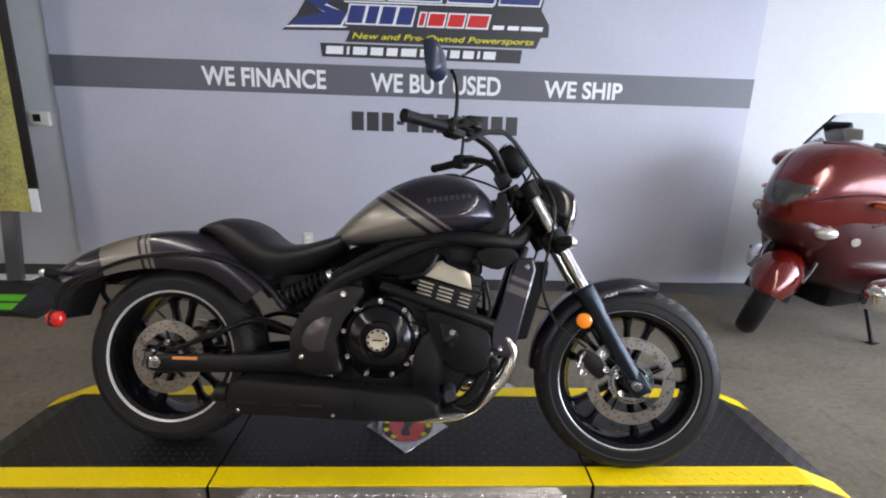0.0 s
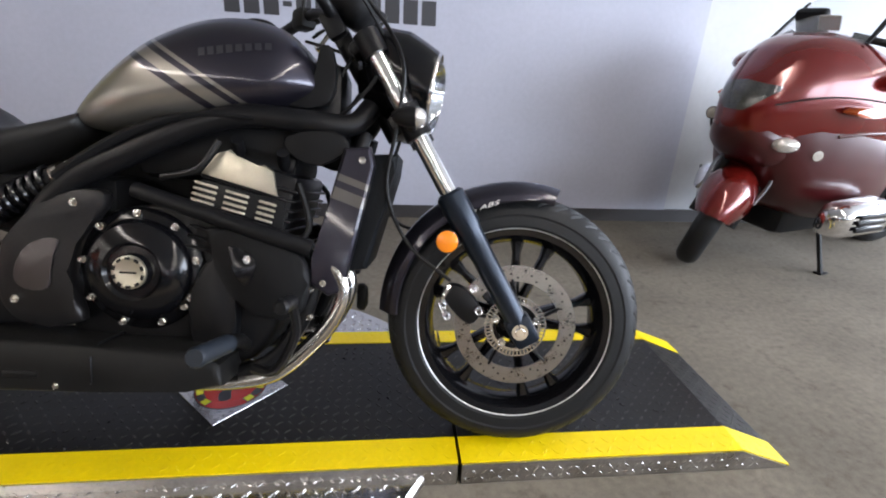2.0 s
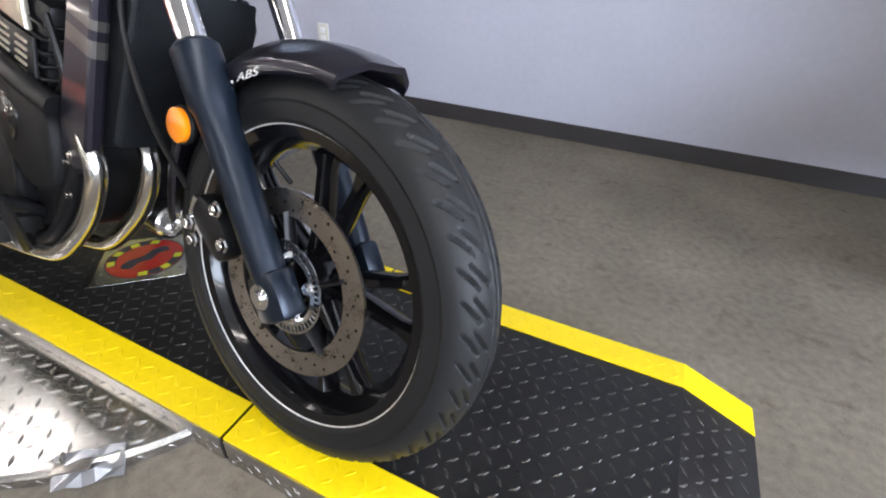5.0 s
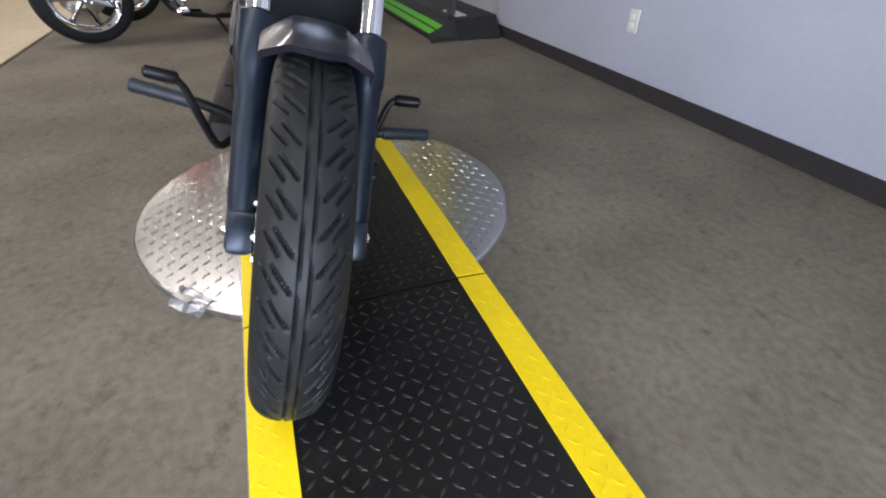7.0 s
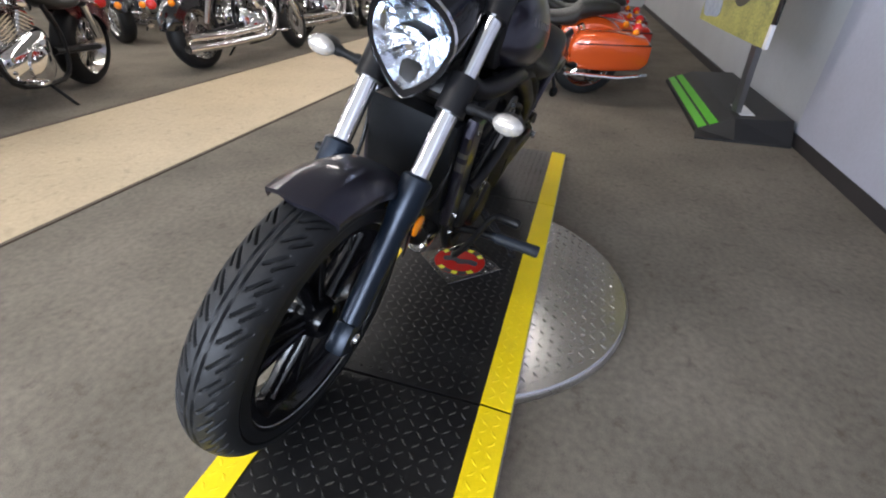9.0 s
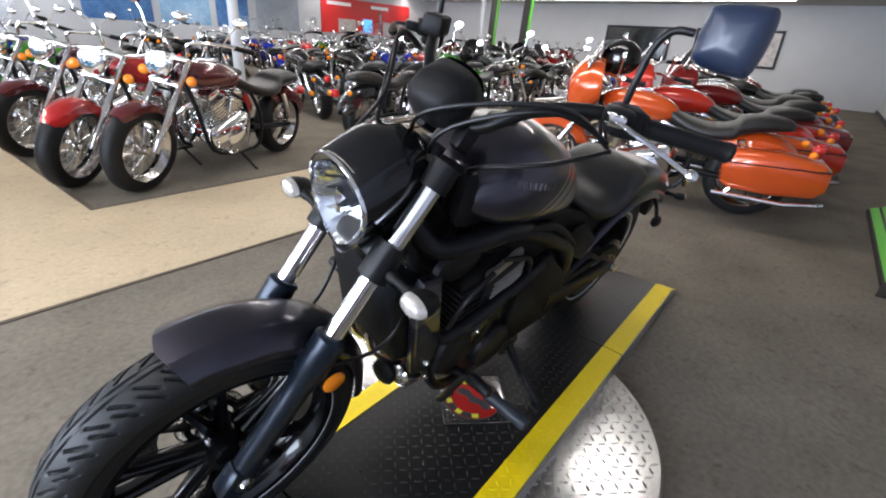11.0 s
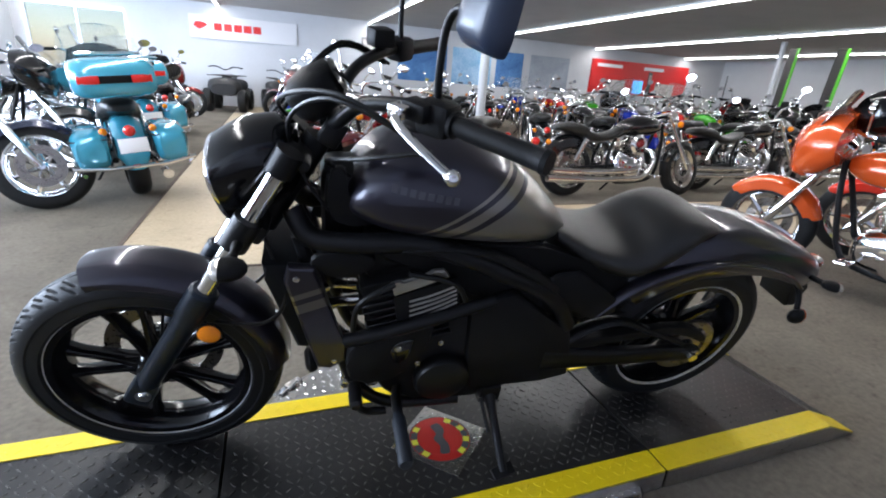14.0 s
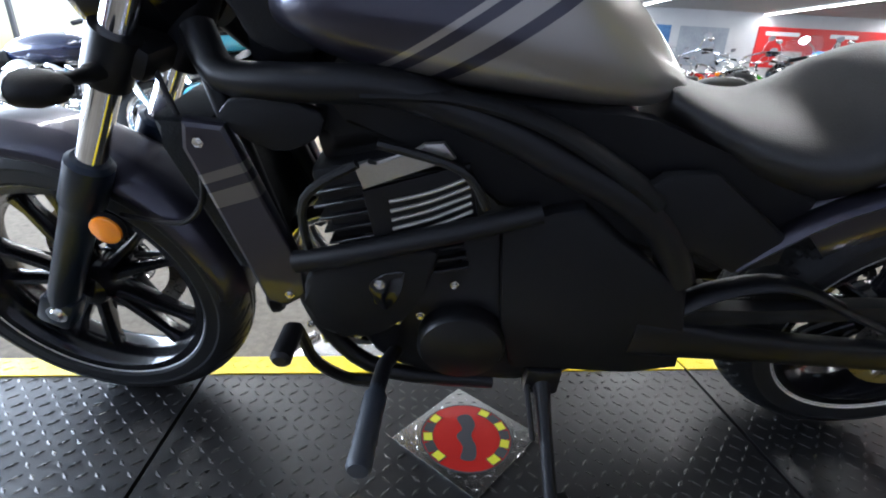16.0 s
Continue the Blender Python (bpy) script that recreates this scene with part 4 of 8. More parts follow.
        bmesh.ops.create_uvsphere(bm, u_segments=14, v_segments=8, radius=0.0125, matrix=Matrix.Translation(bars @ pts[-1]))
        box(bm, (0.03, 0.03, 0.02), bars @ pts[0], (0, 0, s * 40), 0.004)
        part("lever", bm, M["chrome"] if s > 0 else M["satin_black"], root, "polished metal clutch lever" if s > 0 else "black brake lever")
        # mirror
        bm = bmesh.new()
        base = Vector((0.950, s * 0.250, 1.102))
        arm = [base, base + Vector((0.004, s * 0.002, 0.05)), base + Vector((0.003, s * 0.006, 0.110)), base + Vector((-0.004, s * 0.022, 0.140)), base + Vector((-0.012, s * 0.052, 0.146))]
        tube(bm, [bars @ p for p in spline(arm, 5)], 0.0065, 10)
        tube(bm, [bars @ base + Vector((0, 0, -0.02)), bars @ base + Vector((0, 0, 0.012))], 0.011, 10)
        stem = part("mirror_stem", bm, M["satin_black"], root)
        hm = bars @ Matrix.Translation(Vector((0.905 + 0.015 * s, s * 0.352, 1.255))) @ pose(0, 0, 0, s * 4, -8, s * 14)
        outl = smooth_outline([(-0.088, 0.030), (-0.070, 0.052), (0.045, 0.064), (0.084, 0.056), (0.092, 0.0), (0.080, -0.056), (0.045, -0.064), (-0.070, -0.056), (-0.088, -0.030)], 4)
        rings = []
        for x, sc in ((0.030, 0.35), (0.026, 0.7), (0.012, 0.94), (-0.004, 1.0), (-0.012, 0.985)):
            rings.append([hm @ Vector((x, s * u * sc * 0.54, v * sc * 0.80)) for u, v in outl])
        bm = bmesh.new()
        loft(bm, rings)
        head = part("mirror_head", bm, M["mirror_back"], stem, "glossy dark mirror housing", edge=60)
        bm = bmesh.new()
        loft(bm, [[hm @ Vector((x, s * u * sc * 0.54, v * sc * 0.80)) for u, v in outl] for x, sc in ((-0.0122, 0.94), (-0.0135, 0.93))])
        part("mirror_glass", bm, M["mirror"], head, "silvered rear-view mirror glass")
    # cables
    routes = [
        [(1.03, 0.33, 1.07), (1.16, 0.26, 1.11), (1.24, 0.08, 1.02), (1.20, 0.05, 0.90), (1.12, 0.06, 0.80)],
        [(1.02, 0.33, 1.06), (1.15, 0.27, 1.12), (1.26, 0.05, 1.05), (1.20, -0.05, 0.94), (1.10, -0.05, 0.80)],
        [(1.03, -0.33, 1.07), (1.15, -0.25, 1.11), (1.27, -0.10, 0.98), (1.22, -0.09, 0.86), (1.12, -0.08, 0.76)],
        [(1.02, -0.33, 1.07), (1.14, -0.26, 1.12), (1.25, -0.12, 1.03), (1.30, -0.13, 0.90), (1.27, -0.12, 0.76), (1.25, -0.115, 0.62), (1.30, -0.11, 0.50), (1.40, -0.115, 0.42)],
        [(1.26, 0.07, 0.75), (1.22, 0.10, 0.60), (1.27, 0.10, 0.52), (1.38, 0.09, 0.52)],
        [(1.0, 0.33, 1.05), (1.11, 0.26, 1.01), (1.17, 0.13, 0.96), (1.10, 0.07, 0.90)],
    ]
    for pts in routes:
        bm = bmesh.new()
        tube(bm, [steer @ Vector((p[0] - 0.045 * max(0, min(1, (p[2] - 0.85) / 0.1)), p[1] * (1 - 0.2 * max(0, min(1, (p[2] - 0.85) / 0.1))), p[2] - 0.02 * max(0, min(1, (p[2] - 0.85) / 0.1)))) for k, p in enumerate(pts)], 0.0045, 8, curve=6)
        part("cable", bm, M["cable"], root)

    # --- tank
    st = [(0.530, 0.765, 0.738, 0.048), (0.58, 0.818, 0.722, 0.088), (0.65, 0.882, 0.722, 0.120), (0.73, 0.938, 0.732, 0.143), (0.83, 0.977, 0.744, 0.155), (0.92, 0.985, 0.757, 0.156), (1.0, 0.966, 0.773, 0.147), (1.05, 0.926, 0.793, 0.126), (1.085, 0.880, 0.812, 0.093), (1.10, 0.850, 0.832, 0.052)]
    bm = bmesh.new()
    rings = []
    dense = spline([Vector((a, b, c)) for a, b, c, _ in st], 4)
    wid = spline([Vector((a, w, 0)) for a, _, _, w in st], 4)
    for q, w in zip(dense, wid):
        x, zt, zb = q
        hw = w.y
        ring = []
        for i in range(40):
            a = 2 * math.pi * i / 40
            c, s = math.cos(a), math.sin(a)
            zc = zb + (zt - zb) * 0.36
            if s >= 0:
                y, z = hw * math.copysign(abs(c) ** 0.92, c), zc + (zt - zc) * s ** 0.95
            else:
                y, z = hw * math.copysign(abs(c) ** 0.55, c), zc + (zc - zb) * -(abs(s) ** 0.9)
            ring.append(Vector((x, y, z)))
        rings.append(ring)
    loft(bm, rings)
    tank = part("fuel_tank", bm, M["tank_paint"], root, "dark bronze fuel tank with pewter rear and diagonal stripes", edge=60)
    bm = bmesh.new()
    lathe(bm, [(0, 0.006), (0.03, 0.006), (0.036, 0.002), (0.038, -0.004)], 28, pose(0.93, 0, 0.983, 90, 0, 0))
    part("filler_cap", bm, M["satin_black"], tank)
    for s in (-1, 1):
        bm = bmesh.new()
        slab(bm, smooth_outline([(1.02, 0.79), (1.10, 0.79), (1.125, 0.83), (1.12, 0.91), (1.09, 0.915), (1.085, 0.85)], 3), s * 0.085 - 0.012, s * 0.085 + 0.012, 0.005)
        part("tank_trim", bm, M["black_plastic"], tank)
        # eight thin badge bars following the flank
        skin = BVHTree.FromPolygons([v.co for v in tank.data.vertices], [p.vertices for p in tank.data.polygons])
        for k in range(8):
            x, z = 0.995 - 0.0185 * k, 0.898 - 0.0030 * k
            at, nrm = skin.ray_cast(Vector((x, s, z)), Vector((0, -s, 0)))[:2]
            if at is None:
                continue
            if nrm.y * s < 0:
                nrm = -nrm
            bm = bmesh.new()
            box(bm, (0.0125, 0.0012, 0.0165), (0, 0, 0), (0, -9, 0), 0.0004)
            turn = Vector((0, s, 0)).rotation_difference(nrm).to_matrix().to_4x4()
            bmesh.ops.transform(bm, matrix=Matrix.Translation(at + nrm * 0.0004) @ turn, verts=bm.verts)
            part("tank_emblem", bm, M["emblem"], tank, "faint silver badge bar", smooth=False)

    # --- seat
    st = [(0.56, 0.765, 0.690, 0.085), (0.50, 0.742, 0.650, 0.110), (0.43, 0.722, 0.615, 0.135), (0.36, 0.720, 0.590, 0.150), (0.31, 0.742, 0.575, 0.155), (0.265, 0.778, 0.575, 0.152), (0.215, 0.800, 0.60, 0.146), (0.165, 0.803, 0.67, 0.135), (0.115, 0.788, 0.72, 0.118), (0.07, 0.764, 0.742, 0.09), (0.045, 0.752, 0.745, 0.05)]
    bm = bmesh.new()
    rings = []
    dense, wid = spline([Vector(q[:3]) for q in st], 4), spline([Vector((q[0], q[3], 0)) for q in st], 4)
    for q, w in zip(dense, wid):
        x, zt, zb = q
        ring = []
        for i in range(28):
            a = 2 * math.pi * i / 28
            c, s = math.cos(a), math.sin(a)
            zc = zb + (zt - zb) * 0.62
            ring.append(Vector((x, w.y * math.copysign(abs(c) ** 0.75, c) * (1 if s > 0 else 1 - 0.30 * abs(s)), zc + ((zt - zc) * s ** 0.85 if s >= 0 else -(zc - zb) * abs(s)))))
        rings.append(ring)
    loft(bm, rings)
    part("seat", bm, M["vinyl"], root, "black vinyl scooped rider seat", edge=60)

    # --- rear fender
    st = [(0.33, 0.585, 0.105), (0.25, 0.665, 0.118), (0.15, 0.728, 0.125), (0.05, 0.752, 0.124), (-0.06, 0.750, 0.121), (-0.18, 0.728, 0.117), (-0.29, 0.690, 0.110), (-0.39, 0.640, 0.100), (-0.455, 0.592, 0.080)]
    pts, wid = spline([Vector((a, 0, b)) for a, b, _ in st], 4), spline([Vector((a, w, 0)) for a, _, w in st], 4)
    bm = bmesh.new()
    rings = []
    for i, (q, w) in enumerate(zip(pts, wid)):
        tng = (pts[min(i + 1, len(pts) - 1)] - pts[max(i - 1, 0)]).normalized()
        nrm = Vector((tng.z, 0, -tng.x))
        if nrm.z < 0:
            nrm = -nrm
        k = i / (len(pts) - 1)
        drop = 0.138 - 0.035 * abs(k - 0.4) * 2 if k < 0.8 else 0.112 - 0.16 * (k - 0.8)
        prof = [(-1.0, -1.0), (-1.0, -0.6), (-0.95, -0.3), (-0.78, -0.1), (-0.4, -0.015), (0, 0), (0.4, -0.015), (0.78, -0.1), (0.95, -0.3), (1.0, -0.6), (1.0, -1.0)]
        ring = [q + nrm * (drop * v) + Vector((0, w.y * u, 0)) for u, v in prof] + [q + nrm * (drop * v - 0.004) + Vector((0, w.y * 0.96 * u, 0)) for u, v in prof[::-1]]
        rings.append(ring)
    loft(bm, rings)
    part("rear_fender", bm, M["tail_paint"], root, "dark bronze rear fender with pewter stripes", edge=60)
    for s in (-1, 1):
        # fender rail that runs round the wheel, and the struts
        bm = bmesh.new()
        tube(bm, [(0.40, s * 0.118, 0.50), (0.30, s * 0.125, 0.60), (0.18, s * 0.128, 0.655), (0.04, s * 0.126, 0.67), (-0.12, s * 0.122, 0.65), (-0.26, s * 0.115, 0.60), (-0.36, s * 0.10, 0.54)], (0.024, 0.012), 10, curve=5, flat=0.5)
        part("fender_rail", bm, M["paint"], root)
        bm = bmesh.new()
        tube(bm, [(-0.37, s * 0.05, 0.555), (-0.40, s * 0.085, 0.50), (-0.39, s * 0.115, 0.455)], 0.009, 8, curve=3)
        rp = Vector((-0.402, s * 0.120, 0.430))
        rings = [[rp + Vector((dx, math.cos(q) * 0.021 * sc, math.sin(q) * 0.029 * sc)) for q in (2 * math.pi * i / 14 for i in range(14))] for dx, sc in ((0.03, 0.3), (0.02, 0.8), (0.002, 1.0), (-0.008, 1.0))]
        loft(bm, rings)
        ts = part("rear_signal", bm, M["black_plastic"], root)
        bm = bmesh.new()
        rings = [[rp + Vector((dx, math.cos(q) * 0.021 * sc, math.sin(q) * 0.029 * sc)) for q in (2 * math.pi * i / 14 for i in range(14))] for dx, sc in ((-0.008, 1.03), (-0.016, 0.95), (-0.022, 0.5))]
        loft(bm, rings)
        if s < 0:
            lathe(bm, [(0, -0.022), (0.017, -0.020), (0.0215, -0.014), (0.0215, 0.0), (0, 0.002)], 22, pose(-0.385, -0.120, 0.430) @ Matrix.Diagonal((1, 1, 1.28, 1)))
        # left lens is red too; its darker tone is painted-in shade
        part("lens", bm, M["red_lens"] if s < 0 else M["amber_shaded_red"], ts, "red reflector lens" if s < 0 else "red reflector lens with shade in its colour")
        # signal bulb on its stalk beside the tail
        m = pose(-0.400, s * 0.152, 0.586, 0, 0, 180 - s * 30)
        bm = bmesh.new()
        tube(bm, [(-0.385, s * 0.07, 0.575), (-0.382, s * 0.11, 0.582), (-0.388, s * 0.142, 0.586)], (0.010, 0.008), 8, curve=3)
        loft(bm, [[m @ Vector((dx, 0.022 * sc * math.cos(q), 0.016 * sc * math.sin(q))) for q in (2 * math.pi * i / 14 for i in range(14))] for dx, sc in ((-0.030, 0.3), (-0.022, 0.75), (-0.004, 1.0), (0.012, 1.0))])
        bulb = part("turn_signal", bm, M["black_plastic"], root)
        bm = bmesh.new()
        loft(bm, [[m @ Vector((dx, 0.022 * sc * math.cos(q), 0.016 * sc * math.sin(q))) for q in (2 * math.pi * i / 14 for i in range(14))] for dx, sc in ((0.012, 1.02), (0.022, 0.9), (0.029, 0.5), (0.031, 0.1))])
        part("lens", bm, M["clear_lens"], bulb, "clear turn signal lens")
    bm = bmesh.new()
    loft(bm, [ring_xz(x, z, w, h, n=16) for x, z, w, h in ((-0.36, 0.60, 0.05, 0.045), (-0.42, 0.575, 0.055, 0.040), (-0.48, 0.565, 0.045, 0.03), (-0.525, 0.568, 0.02, 0.015))])
    tail = part("tail_light", bm, M["gloss_black"], root, edge=60)
    bm = bmesh.new()
    loft(bm, [ring_xz(x, z, w, h, n=16) for x, z, w, h in ((-0.45, 0.573, 0.035, 0.022), (-0.512, 0.572, 0.03, 0.02), (-0.53, 0.572, 0.015, 0.012))])
    part("lens", bm, M["clear_lens"], tail)
    bm = bmesh.new()
    slab(bm, [(-0.36, 0.58), (-0.40, 0.59), (-0.47, 0.50), (-0.46, 0.42), (-0.42, 0.42), (-0.40, 0.50)], -0.06, 0.06, 0.006)
    part("plate_bracket", bm, M["black_plastic"], tail)

    # --- swingarm, shock, final drive
    for s in (-1, 1):
        bm = bmesh.new()
        y = s * 0.118
        rings = []
        for x, z, h, w in ((-0.065, 0.296, 0.020, 0.014), (-0.03, 0.297, 0.030, 0.017), (0.06, 0.302, 0.030, 0.018), (0.2, 0.308, 0.030, 0.020), (0.34, 0.318, 0.034, 0.022), (0.46, 0.33, 0.044, 0.024), (0.52, 0.335, 0.048, 0.024)):
            rings.append(ring_xz(x, z, w, h, y, n=16, p=3.5))
        loft(bm, rings)
        arm = part("swingarm", bm, M["satin_black"], root, edge=50)
        bm = bmesh.new()
        tube(bm, [(0.02, s * 0.12, 0.345), (0.16, s * 0.115, 0.405), (0.29, s * 0.11, 0.455), (0.40, s * 0.11, 0.43), (0.47, s * 0.11, 0.37)], (0.016, 0.026), 10, curve=4, flat=0.5)
        part("swingarm_brace", bm, M["satin_black"], arm)
        bm = bmesh.new()
        box(bm, (0.034, 0.004, 0.036), (-0.035, s * 0.139, 0.303), (0, 0, 0), 0.003)
        lathe(bm, [(0, -0.012), (0.009, -0.012), (0.011, -0.004), (0.016, -0.004), (0.016, 0.012), (0, 0.012)], 6, pose(RX, s * 0.144, 0.305))
        part("chain_adjuster", bm, M["steel"], arm, "bare metal axle adjuster plate")
    bm = bmesh.new()
    box(bm, (0.085, 0.0015, 0.010), (0.07, -0.1375, 0.322), (0, -2, 0))
    part("warning_sticker", bm, M["orange_sticker"], root, "small orange warning sticker")
    p0, p1 = Vector((0.365, -0.108, 0.520)), Vector((0.565, -0.108, 0.625))
    ax = (p1 - p0).normalized()
    bm = bmesh.new()
    tube(bm, [p0, p0.lerp(p1, 0.15), p0.lerp(p1, 0.16), p0.lerp(p1, 0.80), p0.lerp(p1, 0.81), p1], (0.020, 0.020, 0.012, 0.012, 0.026, 0.022), 12)
    shock = part("shock_absorber", bm, M["satin_black"], root, "exposed rear shock absorber")
    bm = bmesh.new()
    sd = ax.cross(Vector((0, 1, 0))).normalized()
    pts = []
    for i in range(7 * 12 + 1):
        t = i / (7 * 12)
        a = t * 7 * 2 * math.pi
        pts.append(p0.lerp(p1, 0.14 + 0.66 * t) + 0.031 * (math.cos(a) * sd + math.sin(a) * Vector((0, 1, 0))))
    tube(bm, pts, 0.0062, 8)
    part("spring", bm, M["gloss_black"], shock, "black coil spring")
    bm = bmesh.new()
    tube(bm, [p1 - ax * 0.030, p1 - ax * 0.012], 0.028, 14)
    tube(bm, [p1 + ax * 0.02 + Vector((0, -0.03, 0)), p1 + ax * 0.02 + Vector((0, 0.02, 0))], 0.013, 12)
    part("spring_collar", bm, M["steel"], shock)
    bm = bmesh.new()
    annulus(bm, 0.03, 0.062, 0.098, 0.012, 40, rb)
    annulus(bm, 0.080, 0.105, 0.098, 0.012, 60, rb)
    for i in range(5):
        a = 2 * math.pi * i / 5
        tube(bm, [rb @ Vector((0.055 * math.cos(a), 0.098, 0.055 * math.sin(a))), rb @ Vector((0.085 * math.cos(a), 0.098, 0.085 * math.sin(a)))], 0.009, 8)
    part("rear_sprocket", bm, M["disc"], rear, "dull steel rear sprocket")
    bm = bmesh.new()
    slab(bm, smooth_outline([(-0.06, 0.37), (0.05, 0.425), (0.30, 0.405), (0.48, 0.395), (0.48, 0.36), (0.30, 0.375), (0.06, 0.395), (-0.05, 0.345)], 3), 0.098, 0.125, 0.005)
    part("chain_guard", bm, M["black_plastic"], root)

    # --- frame
    for s in (-1, 1):
        bm = bmesh.new()
        tube(bm, [(1.20, s * 0.050, 0.80), (1.16, s * 0.09, 0.752), (1.06, s * 0.118, 0.754), (0.93, s * 0.126, 0.756), (0.80, s * 0.130, 0.714), (0.70, s * 0.132, 0.665), (0.60, s * 0.130, 0.615), (0.52, s * 0.122, 0.545), (0.47, s * 0.115, 0.46)], (0.024, 0.027), 12, curve=5)
        part("frame_tube", bm, M["satin_black"], root)
        bm = bmesh.new()
        tube(bm, [(0.97, s * 0.142, 0.750), (0.85, s * 0.140, 0.750), (0.74, s * 0.136, 0.722), (0.64, s * 0.132, 0.668), (0.56, s * 0.125, 0.612)], (0.010, 0.030), 10, curve=4, flat=0.6)
        part("frame_cover", bm, M["black_plastic"], root)
        bm = bmesh.new()
        tube(bm, [(0.72, s * 0.142, 0.592), (0.83, s * 0.150, 0.560), (1.0, s * 0.150, 0.508), (1.09, s * 0.140, 0.480)], (0.017, 0.019), 10, curve=3)
        part("lower_frame_tube", bm, M["satin_black"], root)
        bm = bmesh.new()
        tube(bm, [(1.19, s * 0.06, 0.74), (1.15, s * 0.09, 0.60), (1.11, s * 0.11, 0.46), (1.06, s * 0.12, 0.30), (0.96, s * 0.12, 0.20), (0.75, s * 0.11, 0.17)], 0.017, 10, curve=4)
        part("down_tube", bm, M["satin_black"], root)

    # --- radiator and its shrouds
    bm = bmesh.new()
    slab(bm, [(1.195, 0.69), (1.268, 0.695), (1.264, 0.655), (1.205, 0.435), (1.150, 0.425)], -0.108, 0.108, 0.010)
    part("radiator", bm, M["radiator"], root, "black finned radiator")
    for s in (-1, 1):
        bm = bmesh.new()
        o = [(1.155, 0.70), (1.212, 0.705), (1.222, 0.665), (1.158, 0.385), (1.125, 0.375), (1.082, 0.405), (1.09, 0.46)]
        slab(bm, o, s * 0.122 - 0.014, s * 0.122 + 0.014, 0.008)
        sh = part("radiator_shroud", bm, M["shroud_paint"], root, "dark bronze radiator shroud with pewter flash", edge=22)
        for x, z in ((1.195, 0.675), (1.115, 0.405)):
            bm = bmesh.new()
            bolt(bm, (x, s * 0.138, z), 0.006, -0.004 * s)
            part("shroud_bolt", bm, M["steel"], sh)
        bm = bmesh.new()
        slab(bm, smooth_outline([(1.03, 0.72), (1.13, 0.735), (1.165, 0.70), (1.10, 0.66), (1.04, 0.68)], 3), s * 0.115 - 0.01, s * 0.115 + 0.01, 0.005)
        part("upper_shroud", bm, M["black_plastic"], root)
    bm = bmesh.new()
    lathe(bm, [(0, -0.014), (0.030, -0.014), (0.036, -0.006), (0.036, 0.006), (0.024, 0.014), (0, 0.014)], 24, pose(1.175, 0.06, 0.335, 0, 0, -80))
    box(bm, (0.05, 0.012, 0.012), (1.145, 0.06, 0.345), (0, -20, 0), 0.002)
    part("horn", bm, M["black_plastic"], root, "round black horn")

    # --- engine
    bm = bmesh.new()
    slab(bm, smooth_outline([(0.56, 0.30), (0.60, 0.50), (0.74, 0.56), (0.95, 0.50), (1.02, 0.36), (0.96, 0.22), (0.80, 0.19), (0.62, 0.20)], 4), -0.118, 0.118, 0.02)
    eng = part("engine_block", bm, M["satin_black"], root, "black twin-cylinder engine block", edge=50)
    bm = bmesh.new()
    em = pose(0.94, 0, 0.55, 0, 14, 0)
    box(bm, (0.19, 0.25, 0.22), (0, 0, 0), bevel=0.015, m=em)
    part("cylinder_head", bm, M["satin_black"], eng, "finned black cylinder block")
    for k in range(9):
        bm = bmesh.new()
        box(bm, (0.205, 0.27, 0.006), (0, 0, -0.10 + 0.022 * k), bevel=0.002, seg=1, m=em)
        part("cylinder_fin", bm, M["satin_black"], eng)
    bm = bmesh.new()
    box(bm, (0.15, 0.20, 0.05), (0.0, 0, 0.13), bevel=0.015, m=em)
    for x in (-0.05, 0.05):
        tube(bm, [em @ Vector((x, -0.09, 0.12)), em @ Vector((x, -0.13, 0.15))], 0.013, 10)
    part("cam_cover", bm, M["satin_black"], eng)
    for s in (-1, 1):
        # machined side cover: a pale plate with notches over a slotted dark panel
        y = s * 0.136
        bm = bmesh.new()
        if s < 0:
            plate = [(0.857, 0.632), (0.889, 0.674), (0.918, 0.684), (0.926, 0.670), (0.975, 0.650), (0.988, 0.655), (1.008, 0.642), (1.016, 0.590)]
        else:
            plate = [(0.987, 0.652), (0.966, 0.660), (0.956, 0.652), (0.904, 0.672), (0.890, 0.688), (0.864, 0.691), (0.847, 0.669), (0.976, 0.616)]
        slab(bm, plate, y - 0.006, y + 0.006, 0.003)
        # left cover is the same metal, with its shade put into the colour
        cov = part("head_cover", bm, M["fin_plate"] if s < 0 else M["fin_plate_shaded"], eng, "pale machined cylinder head cover")
        bm = bmesh.new()
        slab(bm, [(0.858, 0.620), (1.032, 0.580), (1.028, 0.515), (0.985, 0.510), (0.835, 0.555)] if s < 0 else [(0.828, 0.662), (0.978, 0.612), (0.965, 0.53), (0.93, 0.515), (0.808, 0.57)], y - 0.004, y + 0.004, 0.003)
        part("slotted_panel", bm, M["satin_black"], cov)
        if s < 0:
            for g, (gx, gz) in enumerate(((0.868, 0.594), (0.933, 0.577), (0.997, 0.560))):
                for k in range(5):
                    bm = bmesh.new()
                    box(bm, (0.050 if g < 2 else 0.038, 0.004, 0.0055), (gx - 0.003 * k, y - 0.0055, gz - 0.0122 * (k - 1.2)), (0, 14, 0), 0.0012, 1)
                    part("polished_fin", bm, M["fin_plate"], cov)
        else:
            for k in range(5):
                bm = bmesh.new()
                u = k / 4
                p0, p1 = Vector((0.939 - 0.005 * u, y + 0.005, 0.598 - 0.062 * u)), Vector((0.828 - 0.009 * u, y + 0.005, 0.641 - 0.052 * u))
